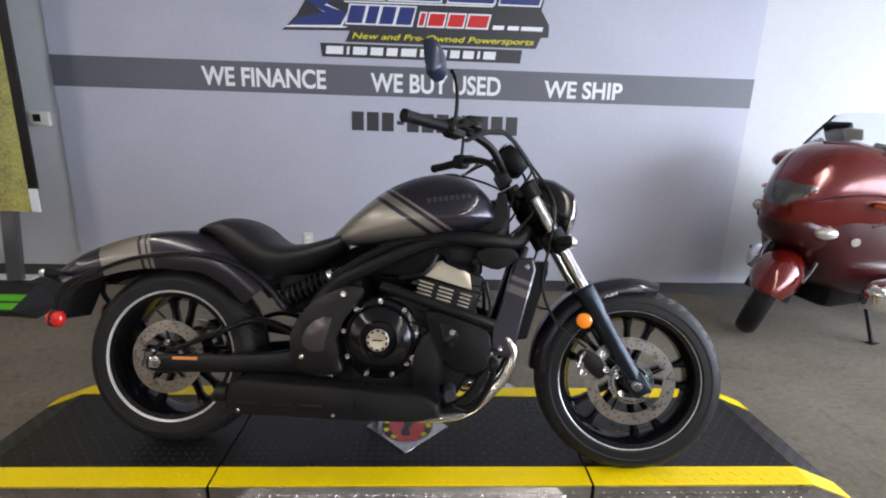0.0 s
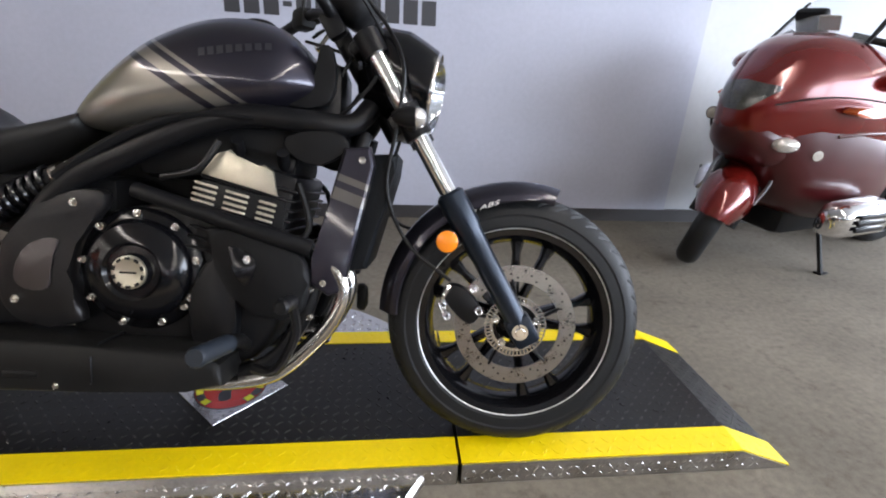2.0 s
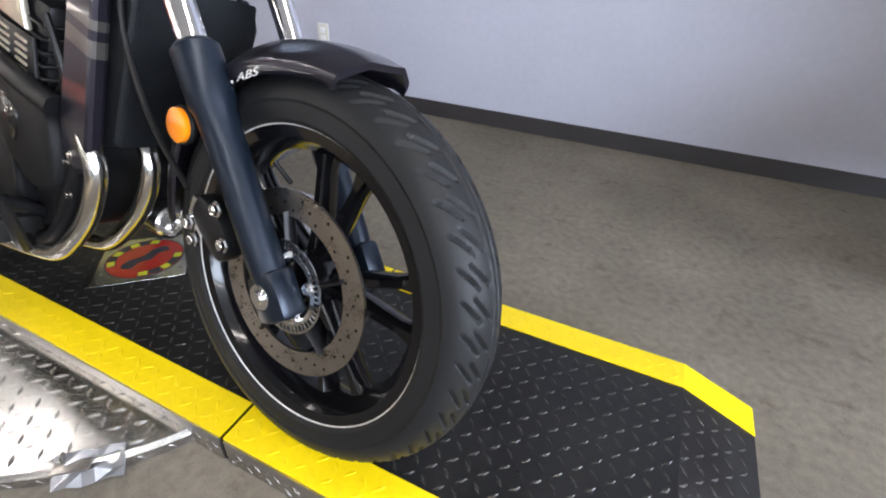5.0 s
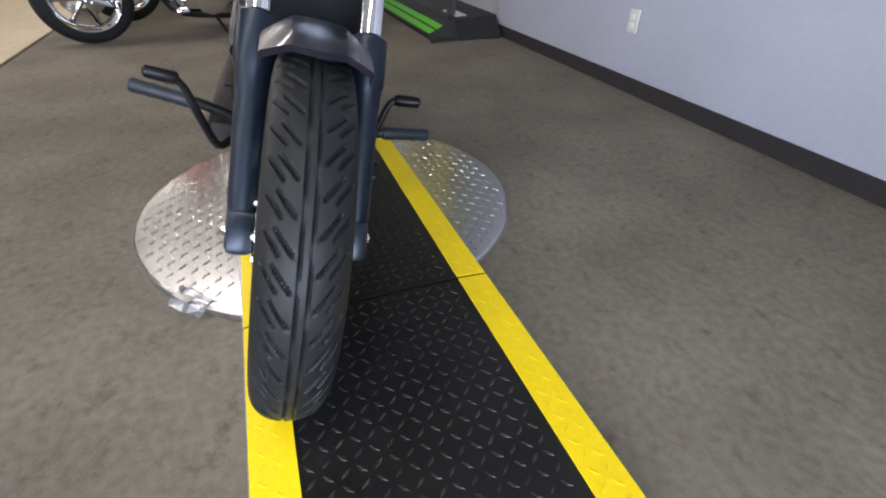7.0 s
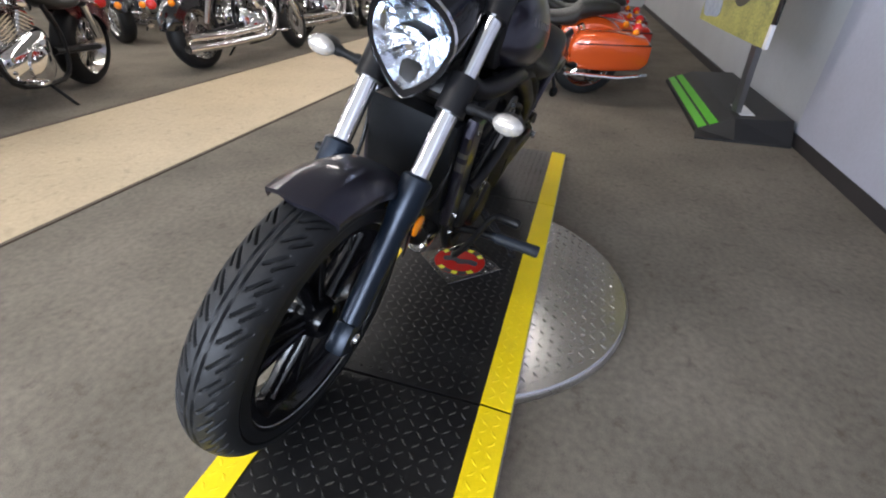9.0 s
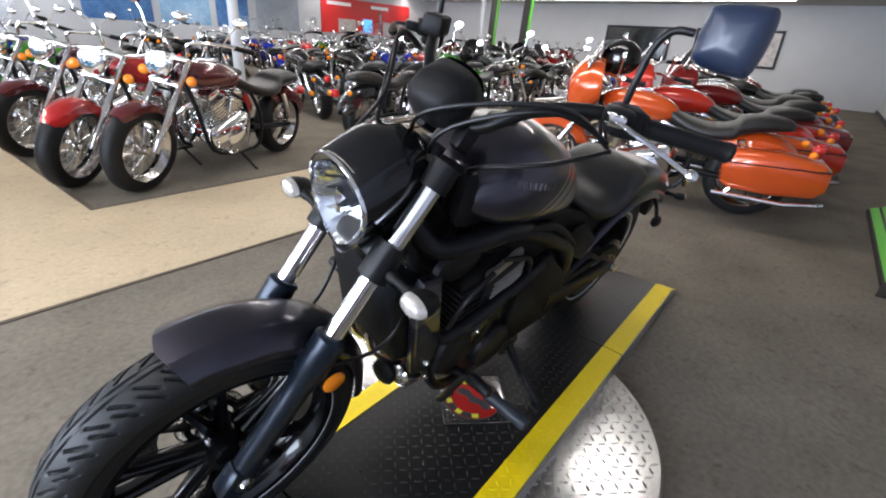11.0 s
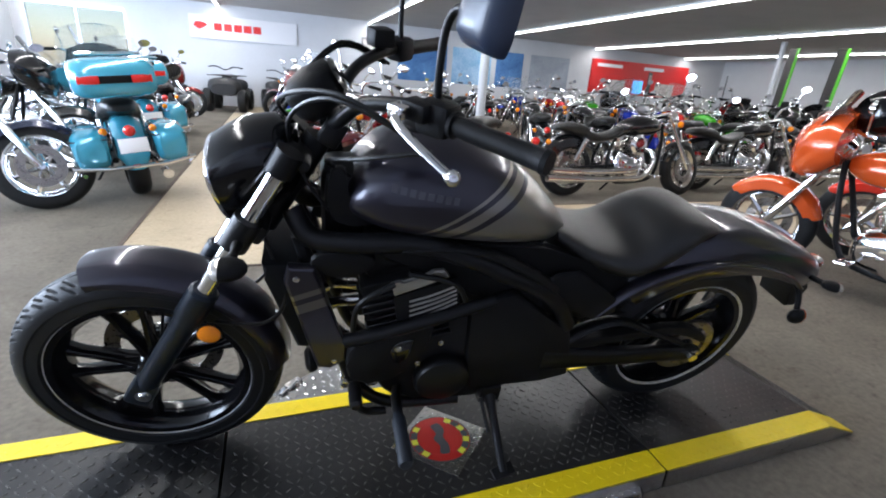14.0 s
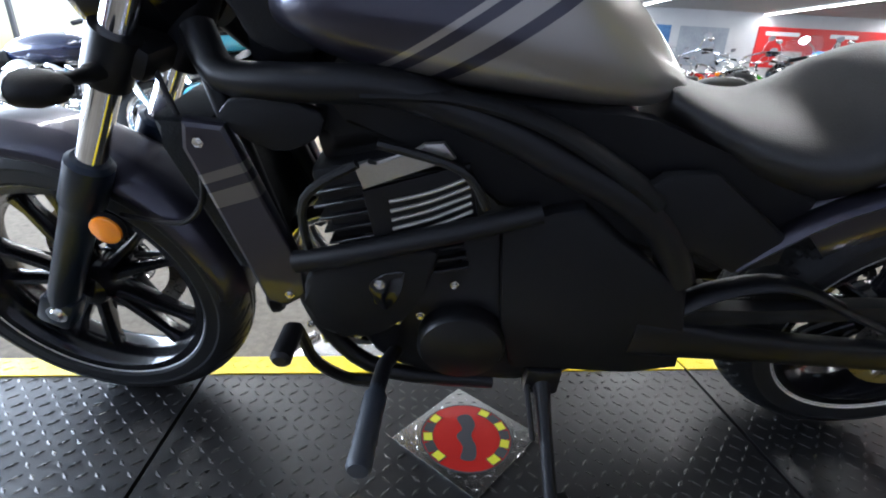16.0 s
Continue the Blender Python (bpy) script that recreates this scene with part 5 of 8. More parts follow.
                tube(bm, [p0, p0.lerp(p1, 0.5) + Vector((0, 0, -0.004)), p1], 0.0030, 8, curve=4)
                part("polished_fin", bm, M["fin_plate_shaded"], cov)
    # right clutch cover
    bm = bmesh.new()
    cm = pose(0.721, 0.028, 0.419)
    lathe(bm, [(0.135, -0.135), (0.135, -0.150), (0.128, -0.158), (0.112, -0.162), (0.106, -0.176), (0.095, -0.186), (0.062, -0.192), (0.055, -0.186), (0.040, -0.186), (0.036, -0.196), (0, -0.196)], 64, cm)
    cov = part("clutch_cover", bm, M["gloss_black"], eng, "gloss black round clutch cover")
    bm = bmesh.new()
    lathe(bm, [(0.0355, -0.196), (0.0355, -0.202), (0.031, -0.204), (0.026, -0.2025), (0, -0.2025)], 40, cm)
    cap = part("cover_cap", bm, M["fin_plate"], cov, "silver round cap")
    bm = bmesh.new()
    for i in range(10):
        a = 2 * math.pi * i / 10
        box(bm, (0.010, 0.002, 0.006), m=cm @ pose(0, -0.2042, 0, 0, math.degrees(a), 0) @ pose(0, 0, 0.0305))
    box(bm, (0.034, 0.002, 0.004), m=cm @ pose(0, -0.2035, 0))
    tagged(part("cap_marks", bm, M["cable"], cap), kind="stuff")
    for i in range(9):
        a = 2 * math.pi * i / 9 + 0.2
        bm = bmesh.new()
        bolt(bm, (0.721 + 0.123 * math.cos(a), -0.135, 0.419 + 0.123 * math.sin(a)), 0.0065, 0.007)
        part("cover_bolt", bm, M["steel"], cov)
    bm = bmesh.new()
    slab(bm, smooth_outline([(0.83, 0.30), (0.85, 0.42), (0.90, 0.45), (0.93, 0.36), (0.92, 0.24), (0.86, 0.22)], 3), -0.150, -0.11, 0.01)
    part("ignition_cover", bm, M["satin_black"], eng)
    # left covers
    bm = bmesh.new()
    cm = pose(0.820, -0.022, 0.303)
    lathe(bm, [(0.080, 0.13), (0.080, 0.165), (0.074, 0.175), (0.052, 0.182), (0, 0.185)], 48, cm)
    part("generator_cover", bm, M["satin_black"], eng)
    bm = bmesh.new()
    slab(bm, [(0.774, 0.552), (0.70, 0.590), (0.655, 0.600), (0.54, 0.505), (0.457, 0.449), (0.430, 0.34), (0.413, 0.262), (0.50, 0.240), (0.724, 0.240), (0.755, 0.35)], 0.10, 0.138, 0.012)
    part("sprocket_cover", bm, M["black_plastic"], eng)
    for s in (-1, 1):
        bm = bmesh.new()
        slab(bm, smooth_outline([(0.866, 0.516), (0.95, 0.506), (1.050, 0.480), (1.085, 0.43), (1.078, 0.35), (1.03, 0.322), (0.96, 0.332), (0.905, 0.40)], 3), s * 0.134 - 0.018, s * 0.134 + 0.018, 0.012)
        pan = part("chin_panel", bm, M["black_plastic"], root, "matt black lower engine panel")
        bm = bmesh.new()
        slab(bm, smooth_outline([(0.916, 0.480), (0.963, 0.467), (0.978, 0.440), (0.962, 0.400), (0.946, 0.397), (0.930, 0.425)], 3), s * 0.149 - 0.006, s * 0.149 + 0.006, 0.005)
        part("panel_recess", bm, M["gloss_black"], pan)
        bm = bmesh.new()
        bolt(bm, (0.958, s * 0.156, 0.453), 0.007, -0.005 * s)
        part("panel_bolt", bm, M["steel"], pan)
        bm = bmesh.new()
        if s > 0:
            bm.free()
            continue
        slab(bm, smooth_outline([(0.425, 0.42), (0.47, 0.50), (0.56, 0.575), (0.655, 0.588), (0.655, 0.545), (0.590, 0.475), (0.580, 0.38), (0.605, 0.305), (0.50, 0.29), (0.44, 0.33)], 3), s * 0.136 - 0.016, s * 0.136 + 0.016, 0.01)
        sc = part("pivot_cover", bm, M["pivot_grey"], root, "dark grey swingarm pivot cover")
        bm = bmesh.new()
        slab(bm, smooth_outline([(0.468, 0.40), (0.490, 0.455), (0.530, 0.480), (0.566, 0.478), (0.548, 0.43), (0.540, 0.375), (0.49, 0.372)], 3), s * 0.151 - 0.004, s * 0.151 + 0.004, 0.003)
        part("cover_inset", bm, M["paint_light_dark"], sc, "bronze inset panel")
        for x, z in ((0.60, 0.560), (0.47, 0.35)):
            bm = bmesh.new()
            bolt(bm, (x, s * 0.155, z), 0.007, -0.005 * s)
            part("cover_bolt", bm, M["steel"], sc)
    bm = bmesh.new()
    slab(bm, [(0.606, 0.614), (0.557, 0.660), (0.490, 0.664), (0.345, 0.560), (0.340, 0.514), (0.405, 0.490), (0.52, 0.545)], 0.118, 0.140, 0.012)
    part("side_panel", bm, M["black_plastic"], root, "matt black plastic side panel")
    bm = bmesh.new()
    box(bm, (0.30, 0.18, 0.14), (0.50, 0, 0.55), bevel=0.03)
    part("battery_box", bm, M["black_plastic"], root)
    bm = bmesh.new()
    box(bm, (0.36, 0.20, 0.13), (0.87, 0, 0.685), bevel=0.03)
    part("airbox", bm, M["black_plastic"], root)
    bm = bmesh.new()
    box(bm, (0.10, 0.13, 0.2), (1.09, 0, 0.80), bevel=0.03)
    part("head_tube", bm, M["satin_black"], root)

    bm = bmesh.new()
    slab(bm, [(1.05, 0.775), (0.88, 0.745), (0.62, 0.735), (0.585, 0.715), (0.43, 0.665), (0.315, 0.615), (0.32, 0.51), (0.42, 0.47), (0.60, 0.55), (0.78, 0.58), (0.84, 0.65), (1.0, 0.70)], 0.085, 0.112, 0.008)
    part("frame_side_cover", bm, M["black_plastic"], root, "matt black cover between tank and seat")

    # --- exhaust
    for k, y in enumerate((-0.120, -0.030)):
        bm = bmesh.new()
        tube(bm, [(1.04, y * 0.7, 0.475), (1.10, y * 0.9, 0.465), (1.140, y, 0.435), (1.158, y, 0.385), (1.140, y, 0.325), (1.095, y, 0.264), (1.014, y - 0.004, 0.193), (0.93, y - 0.010, 0.172), (0.84, y - 0.03, 0.175)], 0.0175, 16, curve=6)
        part("header_pipe", bm, M["steel"], root, "stainless exhaust header pipe")
    bm = bmesh.new()
    o = [(0.250, 0.190), (0.262, 0.270), (0.30, 0.288), (0.67, 0.270), (0.86, 0.268), (0.925, 0.240), (0.93, 0.195), (0.86, 0.184), (0.68, 0.178), (0.30, 0.172)]
    slab(bm, o, -0.222, -0.080, 0.016, seg=3)
    muf = part("muffler", bm, M["muffler_black"], root, "flat matt black side muffler", edge=50)
    for x in (0.33, 0.43, 0.53):
        bm = bmesh.new()
        box(bm, (0.072, 0.004, 0.014), (x, -0.2215, 0.212), (0, -1, 0), 0.004)
        part("muffler_slot", bm, M["cable"], muf, "dark slot")
    bm = bmesh.new()
    tube(bm, [(0.672, -0.11, 0.273), (0.672, -0.197, 0.273), (0.672, -0.224, 0.25), (0.672, -0.224, 0.20), (0.672, -0.197, 0.175), (0.672, -0.11, 0.175)], 0.003, 6)
    part("muffler_band", bm, M["satin_black"], muf)
    for x in (0.30, 0.60):
        bm = bmesh.new()
        bolt(bm, (x, -0.223, 0.190), 0.005, 0.004)
        part("muffler_bolt", bm, M["steel"], muf)
    bm = bmesh.new()
    lathe(bm, [(0.030, 0.04), (0.032, 0.0), (0.026, -0.002), (0.024, 0.03)], 24, pose(0.24, -0.16, 0.222, 0, 0, 90), close=True)
    part("exhaust_outlet", bm, M["satin_black"], muf)
    bm = bmesh.new()
    lathe(bm, [(0, 0.05), (0.032, 0.05), (0.036, 0.04), (0.036, -0.05), (0.030, -0.055), (0.026, -0.05), (0.026, -0.03), (0, -0.03)], 28, pose(1.04, 0.05, 0.245, 0, 0, 90))
    part("oil_filter", bm, M["steel"], eng, "round metal oil filter")

    # --- pegs, pedals, stand
    for s in (-1, 1):
        bm = bmesh.new()
        tube(bm, [(0.94, s * 0.11, 0.250), (0.955, s * 0.18, 0.285), (0.958, s * 0.245, 0.300)], 0.014, 10)
        br = part("peg_bracket", bm, M["satin_black"], root)
        bm = bmesh.new()
        pa, pb = Vector((0.958, s * 0.240, 0.299)), Vector((0.962, s * 0.390, 0.320))
        tube(bm, [pa.lerp(pb, t) for t in (0, 0.08, 0.1, 0.3, 0.32, 0.5, 0.52, 0.7, 0.72, 0.95, 1)], (0.014, 0.014, 0.0190, 0.0190, 0.0175, 0.0190, 0.0175, 0.0190, 0.0175, 0.0190, 0.015), 12)
        part("foot_peg", bm, M["peg_rubber"], br, "grey-blue rubber foot peg")
        bm = bmesh.new()
        px, pz, py = (1.073, 0.436, 0.238) if s > 0 else (1.085, 0.392, 0.262)
        tube(bm, [(0.975, s * 0.16, 0.215), (1.03, s * (py - 0.077), 0.222), (px - 0.005, s * (py - 0.042), 0.31), (px, s * (py - 0.012), pz - 0.02), (px, s * (py + 0.008), pz)], (0.012, 0.008), 8, curve=4)
        tube(bm, [(px, s * py, pz), (px, s * (py + 0.006), pz), (px, s * (py + 0.065), pz + 0.004), (px, s * (py + 0.070), pz + 0.004)], (0.010, 0.0150, 0.0150, 0.010), 10)
        part("foot_pedal", bm, M["satin_black"], root, "black forward foot pedal")
    bm = bmesh.new()
    foot = Vector((0.645, 0.310, 0.0785))
    hinge = Vector((0.657, 0.125, 0.205))
    tube(bm, [hinge, hinge.lerp(foot, 0.3), hinge.lerp(foot, 0.95), foot], (0.020, 0.014, 0.012, 0.012), 12)
    box(bm, (0.07, 0.035, 0.010), foot, (-12, 0, 15), 0.003)
    box(bm, (0.07, 0.035, 0.07), hinge, (0, 0, 0), 0.01)
    tube(bm, [hinge + Vector((0.03, 0.02, 0)), hinge + Vector((0.02, 0.10, -0.06))], 0.006, 8)
    part("side_stand", bm, M["satin_black"], root, "black folded-out side stand")
    # clutter round the engine
    rnd = random.Random(5)
    for k in range(16):
        x, z, s = rnd.uniform(0.78, 1.10), rnd.uniform(0.30, 0.46), rnd.choice((-1, 1))
        bm = bmesh.new()
        bolt(bm, (x, s * 0.132, z), rnd.uniform(0.005, 0.008), -0.006 * s)
        part("bolt", bm, M["steel"], eng)
    for pts in ([(0.78, -0.15, 0.62), (0.86, -0.16, 0.64), (0.90, -0.15, 0.70)], [(1.06, -0.13, 0.62), (1.08, -0.12, 0.52), (1.02, -0.13, 0.47)], [(0.98, 0.15, 0.66), (1.06, 0.15, 0.60), (1.07, 0.13, 0.48)], [(0.80, 0.15, 0.60), (0.84, 0.155, 0.66), (0.95, 0.15, 0.69)]):
        bm = bmesh.new()
        tube(bm, pts, 0.007, 8, curve=5)
        part("hose", bm, M["cable"], eng)
    return root


M["clear_lens_glass"] = bpy.data.materials.new("clear_glass")
M["clear_lens_glass"].use_nodes = True
_b = M["clear_lens_glass"].node_tree.nodes["Principled BSDF"]
_b.inputs["Transmission Weight"].default_value, _b.inputs["Roughness"].default_value, _b.inputs["IOR"].default_value = 1.0, 0.0, 1.08
M["reflector"] = mat("reflector_silver", (0.82, 0.87, 0.94), rough=0.16, metal=1.0)
M["mirror"] = mat("mirror_silver", (0.9, 0.9, 0.9), rough=0.02, metal=1.0)
# black housing, with the blue reflection of the window put into its colour
M["mirror_back"] = mat("mirror_back_blue_sheen", (0.010, 0.018, 0.040), rough=0.36, coat=0.15)
M["emblem"] = mat("emblem_grey", (0.085, 0.082, 0.092), rough=0.3, metal=0.8)
# amber of the side marker, and painted shade on the left red reflector
M["amber_shaded_red"] = mat("amber_and_shaded_red_lens", (0.35, 0.07, 0.015), rough=0.2, coat=0.6)
M["pivot_grey"] = mat("pivot_cover_grey", (0.022, 0.021, 0.022), rough=0.36, metal=0.6, vary=0.12, scale=10)
M["muffler_black"] = mat("muffler_matt_black", (0.009, 0.0088, 0.0086), rough=0.46, spec=0.18, vary=0.2, scale=8, rough_vary=0.06)
M["peg_rubber"] = mat("peg_rubber", (0.012, 0.016, 0.023), rough=0.5, spec=0.35, vary=0.1, scale=20)
# darker copy of the machined cover metal: shade on the left side painted in
M["fin_plate_shaded"] = mat("machined_cover_shaded", (0.40, 0.385, 0.35), rough=0.36, metal=0.9, vary=0.06, scale=20)
M["paint_light_dark"] = mat("bronze_inset_paint", (0.075, 0.065, 0.066), rough=0.34, metal=0.7, coat=0.4)
hero_bike()

# ---- prints ----
M["sign_white"] = mat("sign_white", (0.62, 0.62, 0.64), rough=0.4)
M["pale_print"] = mat("pale_print", (0.45, 0.42, 0.40), rough=0.5, vary=0.4, scale=6)
M["poster_blue"] = mat("poster_blue_print", (0.10, 0.25, 0.50), rough=0.5, vary=0.5, scale=2, colour2=(0.02, 0.07, 0.22))
M["poster_sky"] = mat("poster_sky_print", (0.40, 0.55, 0.70), rough=0.5, vary=0.4, scale=2, colour2=(0.10, 0.28, 0.50))
M["poster_grey"] = mat("poster_grey_print", (0.35, 0.38, 0.42), rough=0.5, vary=0.4, scale=2, colour2=(0.22, 0.25, 0.30))
M["screen_blue"] = mat("screen_blue", (0.10, 0.35, 0.75), rough=0.2, emit=1.2)

M["smoke"] = mat("smoked_plastic", (0.02, 0.02, 0.022), rough=0.1, coat=0.5)
M["clear_plastic"] = mat("clear_plastic", (0.9, 0.93, 0.95), rough=0.05)
_p = M["clear_plastic"].node_tree.nodes["Principled BSDF"]
_p.inputs["Transmission Weight"].default_value, _p.inputs["IOR"].default_value = 0.93, 1.25
M["plinth_black"] = mat("plinth_black", (0.012, 0.012, 0.013), rough=0.55, vary=0.2, scale=8)
M["banner"] = mat("banner_print", (0.42, 0.38, 0.10), rough=0.7, vary=0.6, scale=5, colour2=(0.14, 0.14, 0.05))
M["banner_dark"] = mat("banner_print_dark", (0.05, 0.045, 0.03), rough=0.7, vary=0.3, scale=6)

# ---- lettering and fittings on the painted wall ----
def text_mesh(body, x0, x1, z0, z1, y, material, name="lettering", label="", slant=0.0, bold=0.0):
    cu = bpy.data.curves.new(name, "FONT")
    cu.body, cu.size, cu.extrude, cu.shear, cu.offset = body, 1.0, 0.006, slant, bold
    tmp = bpy.data.objects.new("tmp", cu)
    me = bpy.data.meshes.new_from_object(tmp)
    bpy.data.objects.remove(tmp)
    co = np.array([v.co[:] for v in me.vertices])
    lo, hi = co.min(0), co.max(0)
    sx, sz = (x1 - x0) / (hi[0] - lo[0]), (z1 - z0) / (hi[1] - lo[1])
    for v in me.vertices:
        v.co = ((v.co.x - lo[0]) * sx + x0, y - 0.001 - (v.co.z - lo[2]) * 0.15, (v.co.y - lo[1]) * sz + z0)
    me.materials.append(material)
    return tagged(new(name, me), label, "wall lettering")


SIGN = tagged(empty("dealer_sign", pose(0.8236, WALL_Y, 1.2417) @ Matrix.Diagonal((1.037, 1, 1.10, 1))), "blue and red dealer logo outlined black on the wall", "wall sign")


def wall_shape(name, outline, y, material, label, thick=0.002):
    if name == "logo_stroke":
        cx, cz = sum(q[0] for q in outline) / len(outline), sum(q[1] for q in outline) / len(outline)
        wall_shape("logo_outline", [(x + math.copysign(0.010, x - cx), z + math.copysign(0.009, z - cz)) for x, z in outline], y + 0.0012, M["letter_white"], "white outline")
    bm = bmesh.new()
    slab(bm, [(x - 0.8, z - 1.25) for x, z in outline], y - thick - WALL_Y, y - WALL_Y, 0.0)
    return part(name, bm, material, SIGN, label, smooth=False)


YB, YP = WALL_Y - 0.0258, WALL_Y - 0.0202
for body, x0, x1, z0, z1 in (("WE FINANCE", -0.648, 0.198, 1.461, 1.588), ("WE BUY USED", 0.507, 1.422, 1.453, 1.581), ("WE SHIP", 1.733, 2.297, 1.452, 1.570)):
    text_mesh(body, x0, x1, z0, z1, YB, M["letter_white"], "wall_lettering", "white capital letters on the dark wall band", bold=0.024)
x = 0.364
for k in range(12):
    dash = k in (3, 7)
    w, z0 = (0.048, 1.245) if dash else (0.081, 1.203 - 0.0006 * k)
    wall_shape("number_bar", [(x, z0), (x + w, z0), (x + w, z0 + (0.025 if dash else 0.118)), (x, z0 + (0.025 if dash else 0.118))], YP, M["letter_dark"], "dark bar of lettering")
    x += w + 0.0217
wall_shape("logo_backing", [(-0.08, 1.79), (0.36, 1.80), (0.33, 1.735), (1.60, 1.735), (1.63, 1.80), (1.68, 1.805), (1.68, 1.875), (1.62, 1.96), (1.70, 2.26), (0.18, 2.26), (0.12, 2.03), (0.02, 1.88)], YP, M["letter_dark"], "black backing of the dealer logo")
for x, w in ((0.34, 0.10), (0.46, 0.07), (0.55, 0.09), (0.66, 0.10)):
    wall_shape("logo_stroke", [(x, 1.845), (x + w, 1.845), (x + w + 0.03, 1.945), (x + 0.03, 1.945)], YP - 0.003, M["logo_blue"], "blue slanted block of the dealer logo")
wall_shape("logo_stroke", [(-0.03, 1.82), (0.30, 1.83), (0.345, 1.90), (0.20, 1.94), (0.30, 2.00), (0.37, 2.06), (0.12, 2.06), (0.06, 1.98), (0.20, 1.90), (0.02, 1.86)], YP - 0.003, M["logo_blue"], "blue slanted block of the dealer logo")
for x0, x1 in ((0.33, 0.58), (0.62, 0.95), (1.0, 1.3), (1.34, 1.6)):
    wall_shape("logo_stroke", [(x0, 1.985), (x1, 1.985), (x1 + 0.06, 2.18), (x0 + 0.06, 2.18)], YP - 0.003, M["logo_blue"], "blue slanted block of the dealer logo")
for x0, x1 in ((0.81, 0.84), (0.87, 0.97), (1.0, 1.10), (1.13, 1.26)):
    wall_shape("logo_stroke", [(x0, 1.845), (x1, 1.845), (x1 + 0.02, 1.915), (x0 + 0.02, 1.915)], YP - 0.003, M["logo_red"], "red block of the dealer logo")
wall_shape("logo_line", [(-0.06, 1.808), (0.33, 1.815), (0.345, 1.824), (-0.05, 1.816)], YP - 0.004, M["letter_white"], "white outline of the dealer logo")
wall_shape("logo_line", [(0.33, 1.960), (1.30, 1.965), (1.30, 1.973), (0.33, 1.968)], YP - 0.004, M["letter_white"], "white outline of the dealer logo")
for x in (1.30, 1.40, 1.49, 1.56):
    wall_shape("logo_bar", [(x, 1.838), (x + 0.075, 1.838), (x + 0.08, 1.862), (x + 0.005, 1.862)], YP - 0.003, M["letter_white"], "small white lettering bar")
text_mesh("New and Pre-Owned Powersports", 0.383, 1.638, 1.786, 1.836, YP - 0.0025, M["logo_yellow"], "wall_lettering", "yellow slanted lettering on the dealer logo", slant=0.25, bold=0.01)
wall_shape("web_backing", [(0.175, 1.645), (1.50, 1.645), (1.51, 1.725), (0.165, 1.725)], YP, M["letter_dark"], "dark outline of the web address")
x = 0.20
for k, w in enumerate((0.13, 0.035, 0.11, 0.10, 0.09, 0.12, 0.09, 0.10, 0.08, 0.09, 0.035, 0.10)):
    wall_shape("web_bar", [(x, 1.662), (x + w - 0.018, 1.662), (x + w - 0.012, 1.708), (x + 0.006, 1.708)], YP - 0.003, M["letter_white"], "white bar of the web address")
    x += w + 0.006

bm = bmesh.new()
box(bm, (0.075, 0.012, 0.118), (0, 0, 0), bevel=0.004)
outlet = part("outlet_plate", bm, M["white_plastic"], smooth=False)
outlet.matrix_world = pose(0.032, WALL_Y - 0.027, 0.376)
tagged(outlet, "cream plastic wall outlet plate", "wall outlet")
for z in (-0.022, 0.022):
    bm = bmesh.new()
    box(bm, (0.034, 0.004, 0.028), (0, -0.0075, z), bevel=0.001)
    part("socket", bm, M["letter_white"], outlet)
root = tagged(empty("thermostat", pose(-1.785, WALL_Y, 1.205)), "small white thermostat with a dark display on the wall", "thermostat")
bm = bmesh.new()
box(bm, (0.13, 0.03, 0.095), (0, -0.015, 0), bevel=0.006)
part("case", bm, M["white_plastic"], root)
bm = bmesh.new()
box(bm, (0.05, 0.006, 0.05), (-0.012, -0.031, 0.004), bevel=0.002)
part("display", bm, M["cable"], root)

# ---- banner stand and plinth by the wall ----
root = tagged(empty("display_plinth", pose(0.12, 0.055, 0)), "black wedge-shaped display plinth with lime green stripes by the wall", "display plinth")
bm = bmesh.new()
rows = []
for x in (-3.75, -1.78):
    rows.append([(x, 1.18, 0.0), (x, 1.18, 0.03), (x, 1.42, 0.135), (x, 1.805, 0.16), (x, 1.805, 0.0)])
rows.append([(-1.60, 1.15, 0.0), (-1.60, 1.15, 0.012), (-1.62, 1.42, 0.016), (-1.64, 1.80, 0.016), (-1.64, 1.80, 0.0)])
loft(bm, rows)
part("plinth_body", bm, M["plinth_black"], root, smooth=False)
for k in range(2):
    bm = bmesh.new()
    t0, t1 = 0.06 + 0.30 * k, 0.28 + 0.30 * k
    y0, y1, z0, z1 = 1.18 + 0.24 * t0, 1.18 + 0.24 * t1, 0.03 + 0.105 * t0, 0.03 + 0.105 * t1
    loft(bm, [[(x, y0, z0 + 0.0005), (x, y0, z0 + 0.004), (x, y1, z1 + 0.004), (x, y1, z1 + 0.0005)] for x in (-3.75, -1.78)])
    part("green_stripe", bm, M["green"], root, "lime green stripe", smooth=False)
bm = bmesh.new()
loft(bm, [[(x, 1.47 + 0.10 * k, 0.142 + 0.0065 * k) for k in (0, 1)] + [(x, 1.57, 0.1525), (x, 1.47, 0.146)] for x in (-2.20, -1.86)])
part("lettering_bar", bm, M["letter_white"], root, "white lettering bar", smooth=False)
root = tagged(empty("banner_stand", pose(-1.600, 1.468, 0, 0, 0, 189.5)), "yellow-green printed banner with a black edge on a grey post", "banner stand")
bm = bmesh.new()
loft(bm, [[(x, y + 0.012 * math.sin(2.2 * x + z), z) for x, y in [(q / 10, -0.003) for q in range(14)] + [(q / 10, 0.003) for q in range(13, -1, -1)]] for z in (0.0, 0.5, 1.0, 1.5, 2.0)])
